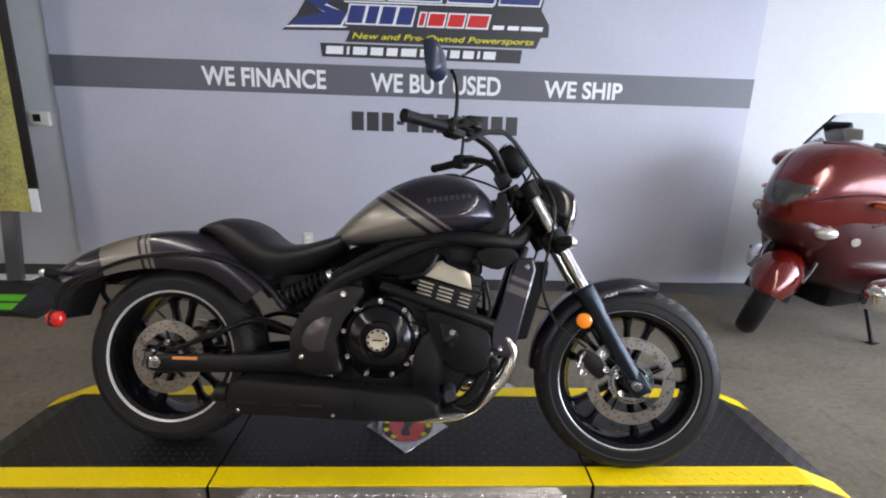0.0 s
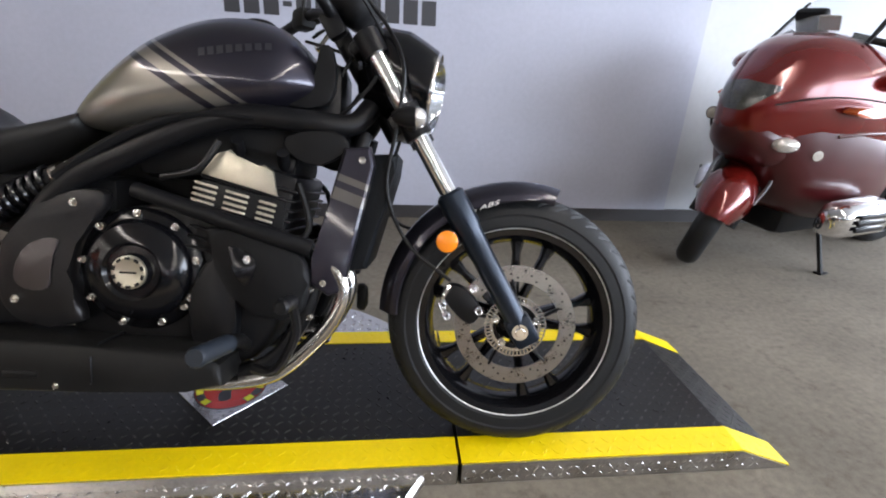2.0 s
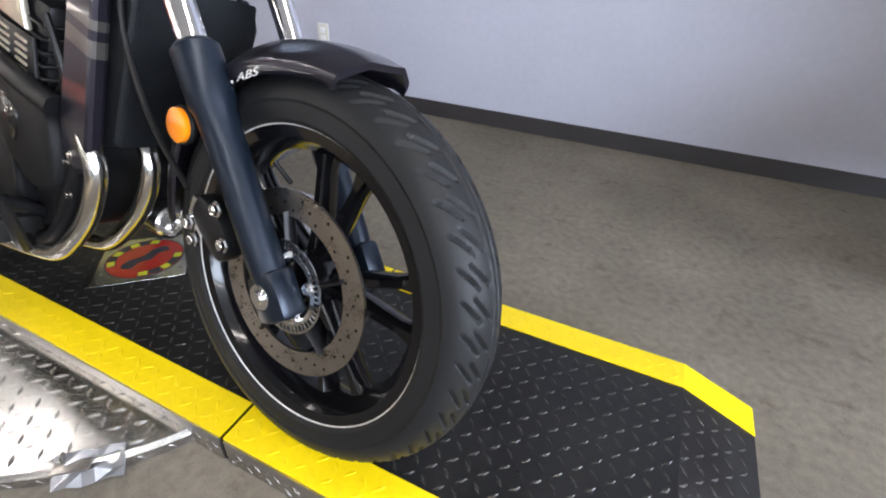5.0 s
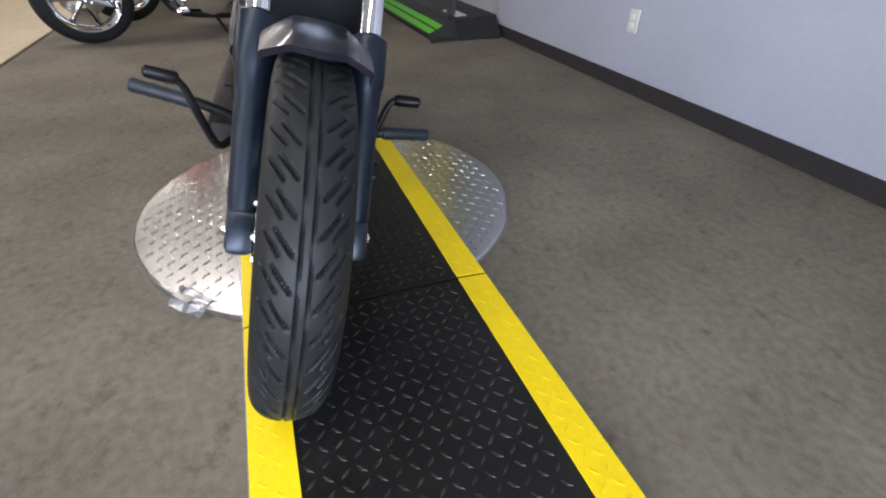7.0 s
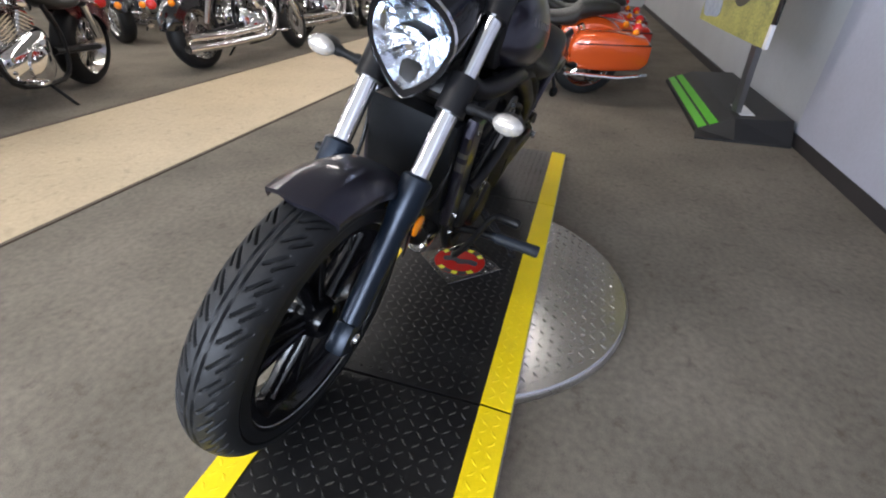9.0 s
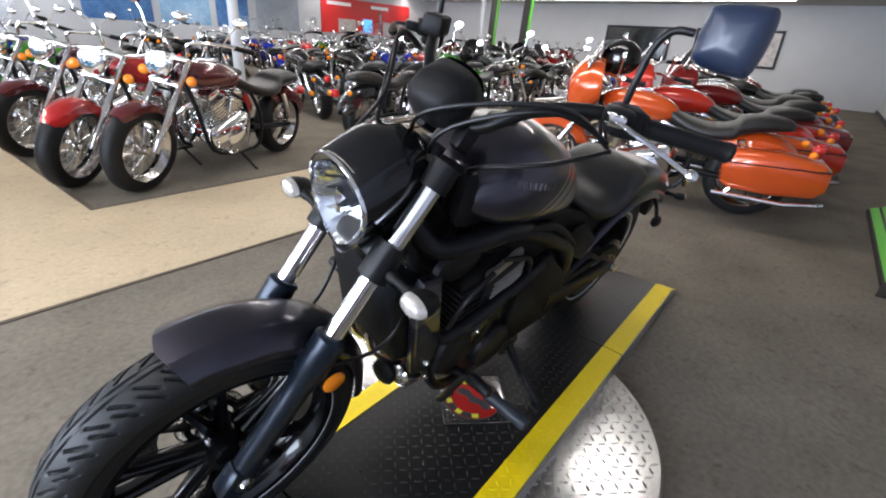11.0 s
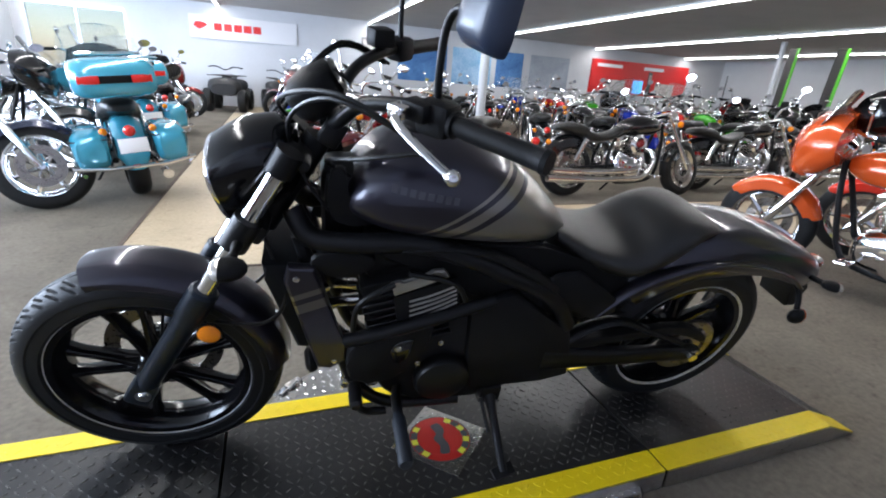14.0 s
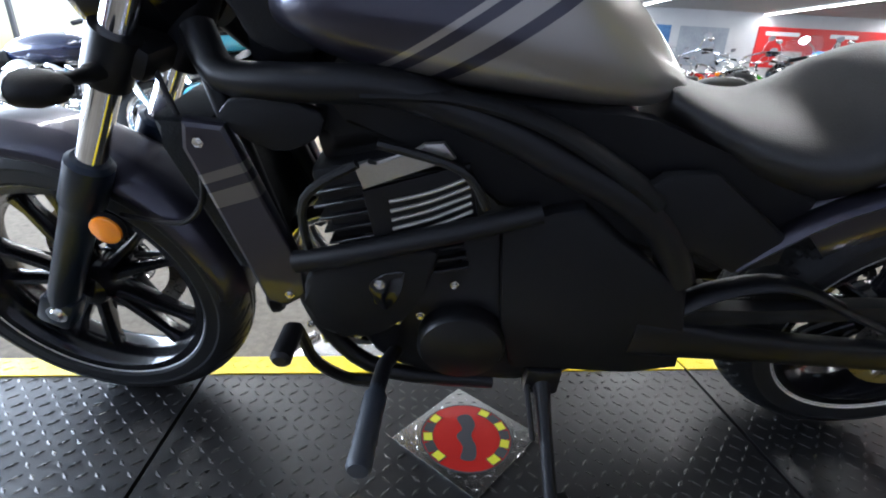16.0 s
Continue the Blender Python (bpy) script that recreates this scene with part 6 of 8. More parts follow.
for v in bm.verts:
    v.co.z = 0.62 + 0.06 * v.co.x + v.co.z * (1 - 0.03 * v.co.x)
part("banner_panel", bm, M["banner"], root)
bm = bmesh.new()
box(bm, (0.055, 0.016, 1.86), (-0.026, 0, 0.77 + 0.93), bevel=0.003)
part("banner_border", bm, M["cable"], root, "black banner edge", smooth=False)
bm = bmesh.new()
box(bm, (0.045, 0.022, 0.15), (-0.020, 0, 0.695), bevel=0.004)
part("clip", bm, M["sign_white"], root, "pale plastic corner clip", smooth=False)
bm = bmesh.new()
slab(bm, smooth_outline([(0.34, 0.98), (0.42, 0.88), (0.55, 0.84), (0.68, 0.90), (0.74, 1.06), (0.80, 1.24), (0.72, 1.44), (0.56, 1.52), (0.40, 1.42), (0.30, 1.20)], 4), 0.006, 0.016, 0.0)
part("printed_motif", bm, M["banner_dark"], root, "dark brown round printed motif", smooth=False)
bm = bmesh.new()
slab(bm, smooth_outline([(0.86, 0.78), (1.02, 0.74), (1.24, 0.80), (1.26, 1.40), (1.10, 1.55), (0.92, 1.30), (0.95, 1.05)], 4), 0.010, 0.018, 0.0)
part("printed_motif", bm, M["poster_grey"], root, "grey-blue printed patch", smooth=False)
bm = bmesh.new()
loft(bm, [[(x + dx, y + dy, z) for dx, dy in ((-0.042, -0.02), (0.042, -0.02), (0.042, 0.02), (-0.042, 0.02))] for x, y, z in ((0.215, -0.078, 0.150), (0.145, -0.026, 0.62), (0.10, -0.030, 1.6), (0.08, -0.034, 2.55))])
part("post", bm, M["grey_metal"], root, "grey painted square post", smooth=False)


# ---- other motorcycles ----
def glossy(name, c, metal=0.2):
    return mat(name, c, rough=0.22, metal=metal, coat=1.0)


def side_loft(bm, st, n=18, p=2.2, steps=4):
    """Skins (x, z-top, z-bottom, half-width) stations."""
    a, w = spline([Vector(q[:3]) for q in st], steps), spline([Vector((q[0], q[3], 0)) for q in st], steps)
    loft(bm, [ring_xz(q.x, (q.y + q.z) / 2, max(0.004, v.y), max(0.004, (q.y - q.z) / 2), n=n, p=p) for q, v in zip(a, w)])


def fender(bm, cx, cz, r, a0, a1, hw, drop, m=None, n=14):
    rings = []
    for i in range(n + 1):
        a = radians(a0 + (a1 - a0) * i / n)
        rad = Vector((math.cos(a), 0, math.sin(a)))
        c = Vector((cx, 0, cz))
        e = min(1, 0.6 + min(i, n - i) * 0.2)
        prof = [(-1, -1), (-0.92, -0.35), (-0.6, -0.08), (0, 0), (0.6, -0.08), (0.92, -0.35), (1, -1)]
        ring = [c + rad * (r + drop * v) + Vector((0, hw * e * u, 0)) for u, v in prof] + [c + rad * (r - 0.005 + drop * v) + Vector((0, hw * e * 0.95 * u, 0)) for u, v in prof[::-1]]
        rings.append([m @ q for q in ring] if m is not None else ring)
    loft(bm, rings)


def simple_wheel(root, name, cx, r, w, spokes, rim_mat, m=None):
    base = (m or Matrix()) @ pose(cx, 0, r)
    bm = bmesh.new()
    rr = r * 0.70
    lathe(bm, [(rr, -w * 0.36), (rr + 0.008, -w * 0.40), (rr - 0.02, -w * 0.1), (rr - 0.02, w * 0.1), (rr + 0.008, w * 0.40), (rr, w * 0.36), (rr - 0.032, 0)], 36, base, close=True)
    wh = part(name, bm, rim_mat, root)
    bm = bmesh.new()
    lathe(bm, [(0, -0.06), (0.025, -0.06), (0.04, -0.03), (0.04, 0.03), (0.025, 0.06), (0, 0.06)], 14, base)
    part("hub", bm, rim_mat, wh)
    bm = bmesh.new()
    for i in range(spokes):
        a = 2 * math.pi * i / spokes
        s = (-1) ** i
        rim_end = base @ Vector((rr * math.cos(a), 0, rr * math.sin(a)))
        if spokes > 12:
            tube(bm, [base @ Vector((0.03 * math.cos(a - 0.5 * s), 0.03 * s, 0.03 * math.sin(a - 0.5 * s))), rim_end], 0.0035, 4, cap=False)
        else:
            tube(bm, [base @ Vector((0.03 * math.cos(a), 0, 0.03 * math.sin(a))), rim_end], (0.022, 0.014), 6, cap=False)
            part("spoke", bm, rim_mat, wh)
            bm = bmesh.new()
    if spokes > 12:
        tagged(part("wire_spokes", bm, rim_mat, wh), kind="stuff")
    else:
        bm.free()
    bm = bmesh.new()
    prof = []
    for i in range(15):
        a = math.pi * i / 14
        prof.append((rr + (r - rr) * max(0, math.sin(a)) ** 0.6, -w / 2 * math.cos(a)))
    lathe(bm, prof, 44, base)
    part("tyre", bm, M["rubber"], wh)
    bm = bmesh.new()
    annulus(bm, r * 0.28, r * 0.48, -w * 0.5, 0.005, 32, base)
    part("brake_disc", bm, M["disc"], wh)
    return wh


def cruiser(label, paint, opts="", steer_deg=18, bars=0.28, accent=None, wb=1.62):
    """A parked cruiser; opts: fairing, shield, bags, trunk, cast, low, slashed."""
    root = tagged(empty("parked_motorcycle"), label, "motorcycle", "motorcycles on display")
    trim = accent or M["chrome"]
    cast = "cast" in opts
    rr, fr = 0.315, 0.325
    simple_wheel(root, "rear_wheel", 0, rr, 0.165, 7 if cast else 28, M["steel"] if not cast else M["chrome"])
    st = Matrix.Translation((wb - 0.36, 0, 0.88)) @ Matrix.Rotation(radians(steer_deg), 4, Vector((-0.5, 0, 0.866))) @ Matrix.Translation((-(wb - 0.36), 0, -0.88))
    simple_wheel(root, "front_wheel", wb, fr, 0.125, 7 if cast else 28, M["steel"] if not cast else M["chrome"], st)
    up, low = Vector((wb - 0.385, 0, 0.95)), Vector((wb, 0, fr))
    for s in (-1, 1):
        o = Vector((0, s * 0.11, 0))
        bm = bmesh.new()
        tube(bm, [st @ (low + o), st @ (low.lerp(up, 0.4) + o), st @ (low.lerp(up, 0.42) + o), st @ (up + o)], (0.030, 0.030, 0.022, 0.022), 10)
        part("fork_leg", bm, trim, root, "chrome fork leg")
        bm = bmesh.new()
        p = low.lerp(up, 0.80) + o * 1.8 + Vector((0.02, 0, 0))
        bmesh.ops.create_uvsphere(bm, u_segments=12, v_segments=8, radius=0.036, matrix=Matrix.Translation(st @ p))
        part("turn_signal", bm, M["amber"], root, "orange turn signal lens")
        bm = bmesh.new()
        hb = Vector((wb - 0.42, 0, 0.98))
        tube(bm, [st @ (hb + Vector((0, s * 0.06, 0))), st @ (hb + Vector((0.03, s * 0.12, bars * 0.45))), st @ (hb + Vector((-0.08, s * 0.34, bars * 0.6))), st @ (hb + Vector((-0.24, s * 0.42, bars * 0.45)))], 0.013, 8, curve=4)
        hbar = part("handlebar", bm, trim, root)
        bm = bmesh.new()
        tube(bm, [st @ (hb + Vector((-0.12, s * 0.37, bars * 0.56))), st @ (hb + Vector((-0.26, s * 0.43, bars * 0.44)))], 0.019, 8)
        part("grip", bm, M["black_plastic"], hbar)
        bm = bmesh.new()
        q = hb + Vector((-0.06, s * 0.32, bars * 0.6))
        tube(bm, [st @ q, st @ (q + Vector((-0.01, s * 0.05, 0.10))), st @ (q + Vector((-0.02, s * 0.10, 0.15)))], 0.006, 6)
        rings = [[st @ (q + Vector((-0.02 + dx, s * 0.12 + 0.055 * sc * math.cos(a), 0.17 + 0.036 * sc * math.sin(a)))) for a in (2 * math.pi * i / 14 for i in range(14))] for dx, sc in ((0.025, 0.4), (0.012, 0.9), (-0.008, 1.0))]
        loft(bm, rings)
        part("mirror", bm, trim, root, "chrome round mirror")
    bm = bmesh.new()
    for f in (0.72, 0.98):
        box(bm, (0.07, 0.24, 0.04), low.lerp(up, f), (0, -31, 0), 0.01, m=st)
    part("fork_clamp", bm, trim, root)
    bm = bmesh.new()
    fender(bm, wb, fr, fr + 0.022, 40 if "low" in opts else 52, 165, 0.085, 0.09 if "low" in opts else 0.06, st)
    part("front_fender", bm, paint, root)
    if "fairing" in opts:
        bm = bmesh.new()
        fm = st @ pose(wb - 0.25, 0, 0.91)
        rings = []
        for x, w, zt, zb in ((0.16, 0.10, 0.05, -0.12), (0.13, 0.22, 0.14, -0.18), (0.05, 0.32, 0.22, -0.19), (-0.06, 0.38, 0.24, -0.14), (-0.12, 0.37, 0.22, -0.08)):
            rings.append([fm @ v for v in ring_xz(x, (zt + zb) / 2, w, (zt - zb) / 2, n=24, p=2.4)])
        loft(bm, rings)
        part("fairing", bm, paint, root)
        bm = bmesh.new()
        rings = [[fm @ Vector((x + 0.004 * k, w * math.sin(a), z + h * math.cos(a))) for a in [-1.3 + 2.6 * i / 16 for i in range(17)]] for k in (0, 1) for x, w, z, h in ((0.06, 0.26, 0.04, 0.17),)]
        loft(bm, [[fm @ Vector((0.03 - 0.10 * t, (0.26 - 0.05 * t) * u, 0.20 + 0.16 * t - 0.05 * u * u)) for u in [-1 + i / 8 for i in range(17)]] + [fm @ Vector((0.024 - 0.10 * t, (0.26 - 0.05 * t) * u, 0.20 + 0.16 * t - 0.05 * u * u)) for u in [1 - i / 8 for i in range(17)]] for t in (0, 0.5, 1.0)])
        part("windscreen", bm, M["smoke"], root, "dark smoked windscreen")
    hl = low.lerp(up, 0.93) + Vector((0.14, 0, 0))
    bm = bmesh.new()
    lathe(bm, [(0, -0.10), (0.05, -0.09), (0.085, -0.04), (0.095, 0.02), (0.095, 0.03)], 20, st @ Matrix.Translation(hl) @ pose(0, 0, 0, 0, 0, -90))
    hd = part("headlight", bm, trim, root, "chrome headlight shell")
    bm = bmesh.new()
    lathe(bm, [(0.0945, 0.03), (0.08, 0.042), (0.04, 0.052), (0, 0.054)], 20, st @ Matrix.Translation(hl) @ pose(0, 0, 0, 0, 0, -90))
    part("lens", bm, M["reflector"], hd, "clear headlight lens")
    if "shield" in opts:
        bm = bmesh.new()
        fm = st @ pose(wb - 0.30, 0, 1.0)
        loft(bm, [[fm @ Vector((0.05 - 0.18 * t - d, (0.24 + 0.06 * math.sin(math.pi * t)) * u, 0.02 + 0.42 * t - 0.04 * u * u - 0.0)) for u in [-1 + i / 6 for i in range(13)] ] + [fm @ Vector((0.045 - 0.18 * t, (0.24 + 0.06 * math.sin(math.pi * t)) * u, 0.02 + 0.42 * t - 0.04 * u * u)) for u in [1 - i / 6 for i in range(13)]] for t in (0, 0.35, 0.7, 1.0) for d in (0,)])
        part("windshield", bm, M["clear_plastic"], root, "clear plastic windshield")
    bm = bmesh.new()
    side_loft(bm, [(0.62, 0.80, 0.72, 0.05), (0.72, 0.87, 0.69, 0.12), (0.90, 0.92, 0.69, 0.155), (1.08, 0.92, 0.71, 0.15), (1.18, 0.89, 0.75, 0.10), (1.22, 0.86, 0.78, 0.05)])
    part("fuel_tank", bm, paint, root, edge=60)
    bm = bmesh.new()
    box(bm, (0.20, 0.09, 0.02), (0.94, 0, 0.922), (0, 0, 0), 0.008)
    part("tank_console", bm, trim, root)
    bm = bmesh.new()
    side_loft(bm, [(0.66, 0.80, 0.70, 0.09), (0.52, 0.74, 0.64, 0.14), (0.36, 0.71, 0.61, 0.17), (0.20, 0.74, 0.62, 0.17), (0.14, 0.80, 0.66, 0.15), (-0.02, 0.82, 0.70, 0.13), (-0.16, 0.80, 0.72, 0.10), (-0.20, 0.77, 0.73, 0.06)], p=2.8)
    part("seat", bm, M["vinyl"], root, "black vinyl saddle", edge=60)
    bm = bmesh.new()
    fender(bm, 0, rr, rr + 0.06, 10 if False else 55, 185 if "low" in opts else 170, 0.12, 0.13)
    part("rear_fender", bm, paint, root)
    bm = bmesh.new()
    bmesh.ops.create_uvsphere(bm, u_segments=12, v_segments=8, radius=0.045, matrix=Matrix.Translation((-0.40, 0, 0.60)))
    part("tail_light", bm, M["red_lens"], root, "red tail light")
    for s in (-1, 1):
        bm = bmesh.new()
        bmesh.ops.create_uvsphere(bm, u_segments=10, v_segments=6, radius=0.03, matrix=Matrix.Translation((-0.34, s * 0.17, 0.60)))
        part("rear_signal", bm, M["amber"], root, "orange rear signal lens")
        bm = bmesh.new()
        tube(bm, [(0.0, s * 0.13, rr), (0.30, s * 0.13, 0.34), (0.55, s * 0.12, 0.36)], 0.026, 8)
        part("swingarm", bm, M["satin_black"], root)
        bm = bmesh.new()
        tube(bm, [(0.02, s * 0.15, 0.40), (0.14, s * 0.15, 0.64)], 0.03, 10)
        part("shock_absorber", bm, trim, root)
        bm = bmesh.new()
        tube(bm, [(1.24, s * 0.04, 0.84), (1.18, s * 0.12, 0.55), (1.08, s * 0.15, 0.25), (0.80, s * 0.16, 0.18), (0.50, s * 0.15, 0.20), (0.45, s * 0.13, 0.45), (0.55, s * 0.11, 0.66)], 0.018, 8, curve=3)
        part("frame_tube", bm, M["satin_black"], root)
        bm = bmesh.new()
        box(bm, (0.09, 0.11, 0.025), (1.02, s * 0.27, 0.26), (0, 0, 0), 0.008)
        tube(bm, [(1.0, s * 0.15, 0.24), (1.02, s * 0.25, 0.25)], 0.012, 6)
        part("foot_board", bm, trim, root)
    bm = bmesh.new()
    side_loft(bm, [(0.56, 0.46, 0.26, 0.10), (0.62, 0.54, 0.20, 0.15), (0.80, 0.50, 0.17, 0.17), (1.0, 0.44, 0.18, 0.15), (1.06, 0.38, 0.24, 0.10)], p=3.2)
    eng = part("engine_case", bm, trim if "blackout" not in opts else M["satin_black"], root, "polished engine case")
    for k, (x, tilt) in enumerate(((0.72, -24), (0.90, 24))):
        bm = bmesh.new()
        em = pose(x, 0, 0.54, 0, tilt, 0)
        rings = []
        for j in range(8):
            z = -0.10 + 0.025 * j
            for dz, hx, hy in ((-0.0125, 0.06, 0.075), (-0.005, 0.06, 0.075), (-0.004, 0.08, 0.095), (0.004, 0.08, 0.095), (0.005, 0.06, 0.075)):
                rings.append([em @ Vector((a * hx, b * hy, z + dz)) for a, b in ((-1, -0.8), (-0.8, -1), (0.8, -1), (1, -0.8), (1, 0.8), (0.8, 1), (-0.8, 1), (-1, 0.8))])
        loft(bm, rings)
        part("cylinder", bm, M["steel"] if "blackout" not in opts else M["satin_black"], eng, "finned cylinder")
        bm = bmesh.new()
        box(bm, (0.14, 0.17, 0.06), (0, 0, 0.14), bevel=0.02, m=em)
        part("rocker_cover", bm, trim, eng)
    bm = bmesh.new()
    lathe(bm, [(0.10, -0.15), (0.11, -0.20), (0.085, -0.225), (0, -0.23)], 28, pose(0.81, 0, 0.60))
    part("air_cleaner", bm, trim, eng, "round chrome air cleaner")
    for s in (-1, 1):
        bm = bmesh.new()
        lathe(bm, [(0.12, s * 0.15), (0.125, s * 0.175), (0.08, s * 0.195), (0, s * 0.20)], 28, pose(0.78, 0, 0.31))
        part("primary_cover", bm, trim, eng)
    for k in range(2):
        bm = bmesh.new()
        y = -0.19 - 0.015 * k
        z = 0.30 - 0.085 * k
        tube(bm, [(0.80 + 0.16 * k, -0.10, 0.55), (0.86 + 0.16 * k, -0.17, 0.52), (0.88 + 0.14 * k, y, 0.40), (0.78 + 0.1 * k, y, z + 0.02), (0.55, y, z), (0.2, y, z - 0.01), (-0.28 if not k else -0.34, y, z)], (0.024, 0.042), 12, curve=4)
        part("exhaust_pipe", bm, M["chrome"], root, "long chrome exhaust pipe")
    bm = bmesh.new()
    tube(bm, [(0.78, 0.15, 0.20), (0.70, 0.30, 0.015)], 0.012, 8)
    box(bm, (0.06, 0.03, 0.012), (0.70, 0.30, 0.008), bevel=0.002)
    part("side_stand", bm, M["satin_black"], root)
    if "bags" in opts:
        for s in (-1, 1):
            bm = bmesh.new()
            rings = []
            for x, zt, zb, w in ((0.22, 0.56, 0.36, 0.10), (0.16, 0.62, 0.32, 0.125), (-0.1, 0.63, 0.31, 0.13), (-0.38, 0.60, 0.33, 0.12), (-0.44, 0.55, 0.38, 0.09)):
                rings.append(ring_xz(x, (zt + zb) / 2, w, (zt - zb) / 2, s * 0.28, n=18, p=4.0))
            loft(bm, rings)
            bag = part("saddlebag", bm, paint, root, edge=50)
            bm = bmesh.new()
            box(bm, (0.62, 0.262, 0.008), (-0.11, s * 0.28, 0.545), (0, 1, 0), 0.002)
            part("lid_seam", bm, M["cable"], bag)
            bm = bmesh.new()
            tube(bm, [(0.26, s * 0.42, 0.30), (-0.2, s * 0.43, 0.285), (-0.46, s * 0.36, 0.30)], 0.016, 8)
            part("bag_rail", bm, M["chrome"], bag)
    if "trunk" in opts:
        bm = bmesh.new()
        rings = []
        for x, zt, zb, w in ((0.02, 1.08, 0.86, 0.20), (-0.04, 1.14, 0.84, 0.27), (-0.28, 1.14, 0.84, 0.29), (-0.44, 1.10, 0.86, 0.27), (-0.48, 1.05, 0.90, 0.22)):
            rings.append(ring_xz(x, (zt + zb) / 2, w, (zt - zb) / 2, 0, n=24, p=4.5))
        loft(bm, rings)
        tr = part("trunk_box", bm, paint, root, edge=50)
        for s in (-1, 1):
            bm = bmesh.new()
            box(bm, (0.03, 0.14, 0.06), (-0.472, s * 0.17, 0.985), (0, 0, s * -8), 0.01)
            part("trunk_light", bm, M["red_lens"], tr, "red trunk light")
        bm = bmesh.new()
        box(bm, (0.02, 0.26, 0.055), (-0.478, 0, 0.985), bevel=0.005)
        part("trunk_band", bm, M["black_plastic"], tr)
        bm = bmesh.new()
        tube(bm, [(-0.36, -0.2, 1.16), (-0.36, 0.2, 1.16), (-0.08, 0.2, 1.17), (-0.08, -0.2, 1.17), (-0.36, -0.2, 1.16)], 0.009, 6)
        part("luggage_rack", bm, M["chrome"], tr, "chrome luggage rack")
        bm = bmesh.new()
        box(bm, (0.10, 0.40, 0.26), (0.10, 0, 0.95), (0, -8, 0), 0.04)
        part("backrest", bm, M["vinyl"], root)
        bm = bmesh.new()
        box(bm, (0.012, 0.20, 0.11), (-0.50, 0, 0.50), (0, 12, 0), 0.003)
        part("number_plate", bm, M["letter_white"], root, "plain white licence plate")
        bm = bmesh.new()
        tube(bm, [(-0.46, -0.42, 0.36), (-0.52, -0.2, 0.34), (-0.52, 0.2, 0.34), (-0.46, 0.42, 0.36)], 0.016, 8)
        part("rear_bar", bm, M["chrome"], root, "chrome rear guard bar")
    return root


def put(ob, x, y, heading, lean=-6.0):
    """Stands a parked bike with its rear contact at (x, y), leaning on its side stand."""
    ob.matrix_world = pose(x, y, 0.0, lean, 0, heading)


P = {n: glossy("paint_" + n, c) for n, c in dict(bright_red=(0.58, 0.03, 0.015), orange=(0.62, 0.085, 0.012), red=(0.42, 0.012, 0.012), maroon=(0.09, 0.006, 0.009), black=(0.008, 0.008, 0.009), blue=(0.01, 0.025, 0.30), green=(0.05, 0.30, 0.015), teal=(0.06, 0.33, 0.46), white=(0.6, 0.6, 0.6), dark_red=(0.20, 0.008, 0.008), silver=(0.35, 0.35, 0.37), navy=(0.008, 0.014, 0.05)).items()}

orange = cruiser("bright orange touring motorcycle with fork fairing and hard saddlebags", P["orange"], "fairing bags cast low", 8, 0.15)
put(orange, -2.58, 0.32, -77)
maroon = cruiser("dark red cruiser motorcycle with chrome engine beside the walkway", P["maroon"], "slashed", 6, 0.20)
put(maroon, -0.88, -3.75, 21)
red_cr = cruiser("red cruiser motorcycle with wide chrome handlebars", P["red"], "low", 14, 0.30)
put(red_cr, -0.55, -4.20, 24)
black_cr = cruiser("black cruiser motorcycle with long chrome exhaust pipes", P["black"], "", 12, 0.22)
put(black_cr, -1.82, -3.36, 178)
teal = cruiser("teal touring motorcycle with trunk box and saddlebags", P["teal"], "bags trunk shield low fairing", 5, 0.15)
put(teal, 2.42, -3.66, -72)
blue_cr = cruiser("dark blue cruiser motorcycle with clear windshield", P["navy"], "shield cast", 10, 0.25)
put(blue_cr, 4.55, -3.05, 184)
green_cr = cruiser("green cruiser motorcycle with chrome fork", P["green"], "", 12, 0.30)
blue2 = cruiser("blue cruiser motorcycle with chrome fork", P["blue"], "shield", 12, 0.28)
silver_cr = cruiser("silver cruiser motorcycle with black engine", P["silver"], "blackout cast", 12, 0.18)
dred_cr = cruiser("dark red touring motorcycle with saddlebags", P["dark_red"], "bags fairing low", 10, 0.20)
black_b = cruiser("black touring motorcycle with smoked fairing screen", P["black"], "bags fairing low cast", 8, 0.2)

rnd = random.Random(11)
# the row whose front wheels line the cross walkway
y = -5.35
first_used = set()
for k, b in enumerate((maroon, green_cr, blue2, black_cr, silver_cr, dred_cr, blue2, black_cr, red_cr, maroon)):
    m = pose(-0.56 + 0.03 * k + rnd.uniform(-0.08, 0.08), y, 0, -6, 0, 22 + rnd.uniform(-4, 4))
    if b in (green_cr, blue2, silver_cr, dred_cr) and b.name not in first_used:
        first_used.add(b.name)
        b.matrix_world = m
    else:
        copy_thing(b, m)
    y -= 1.05
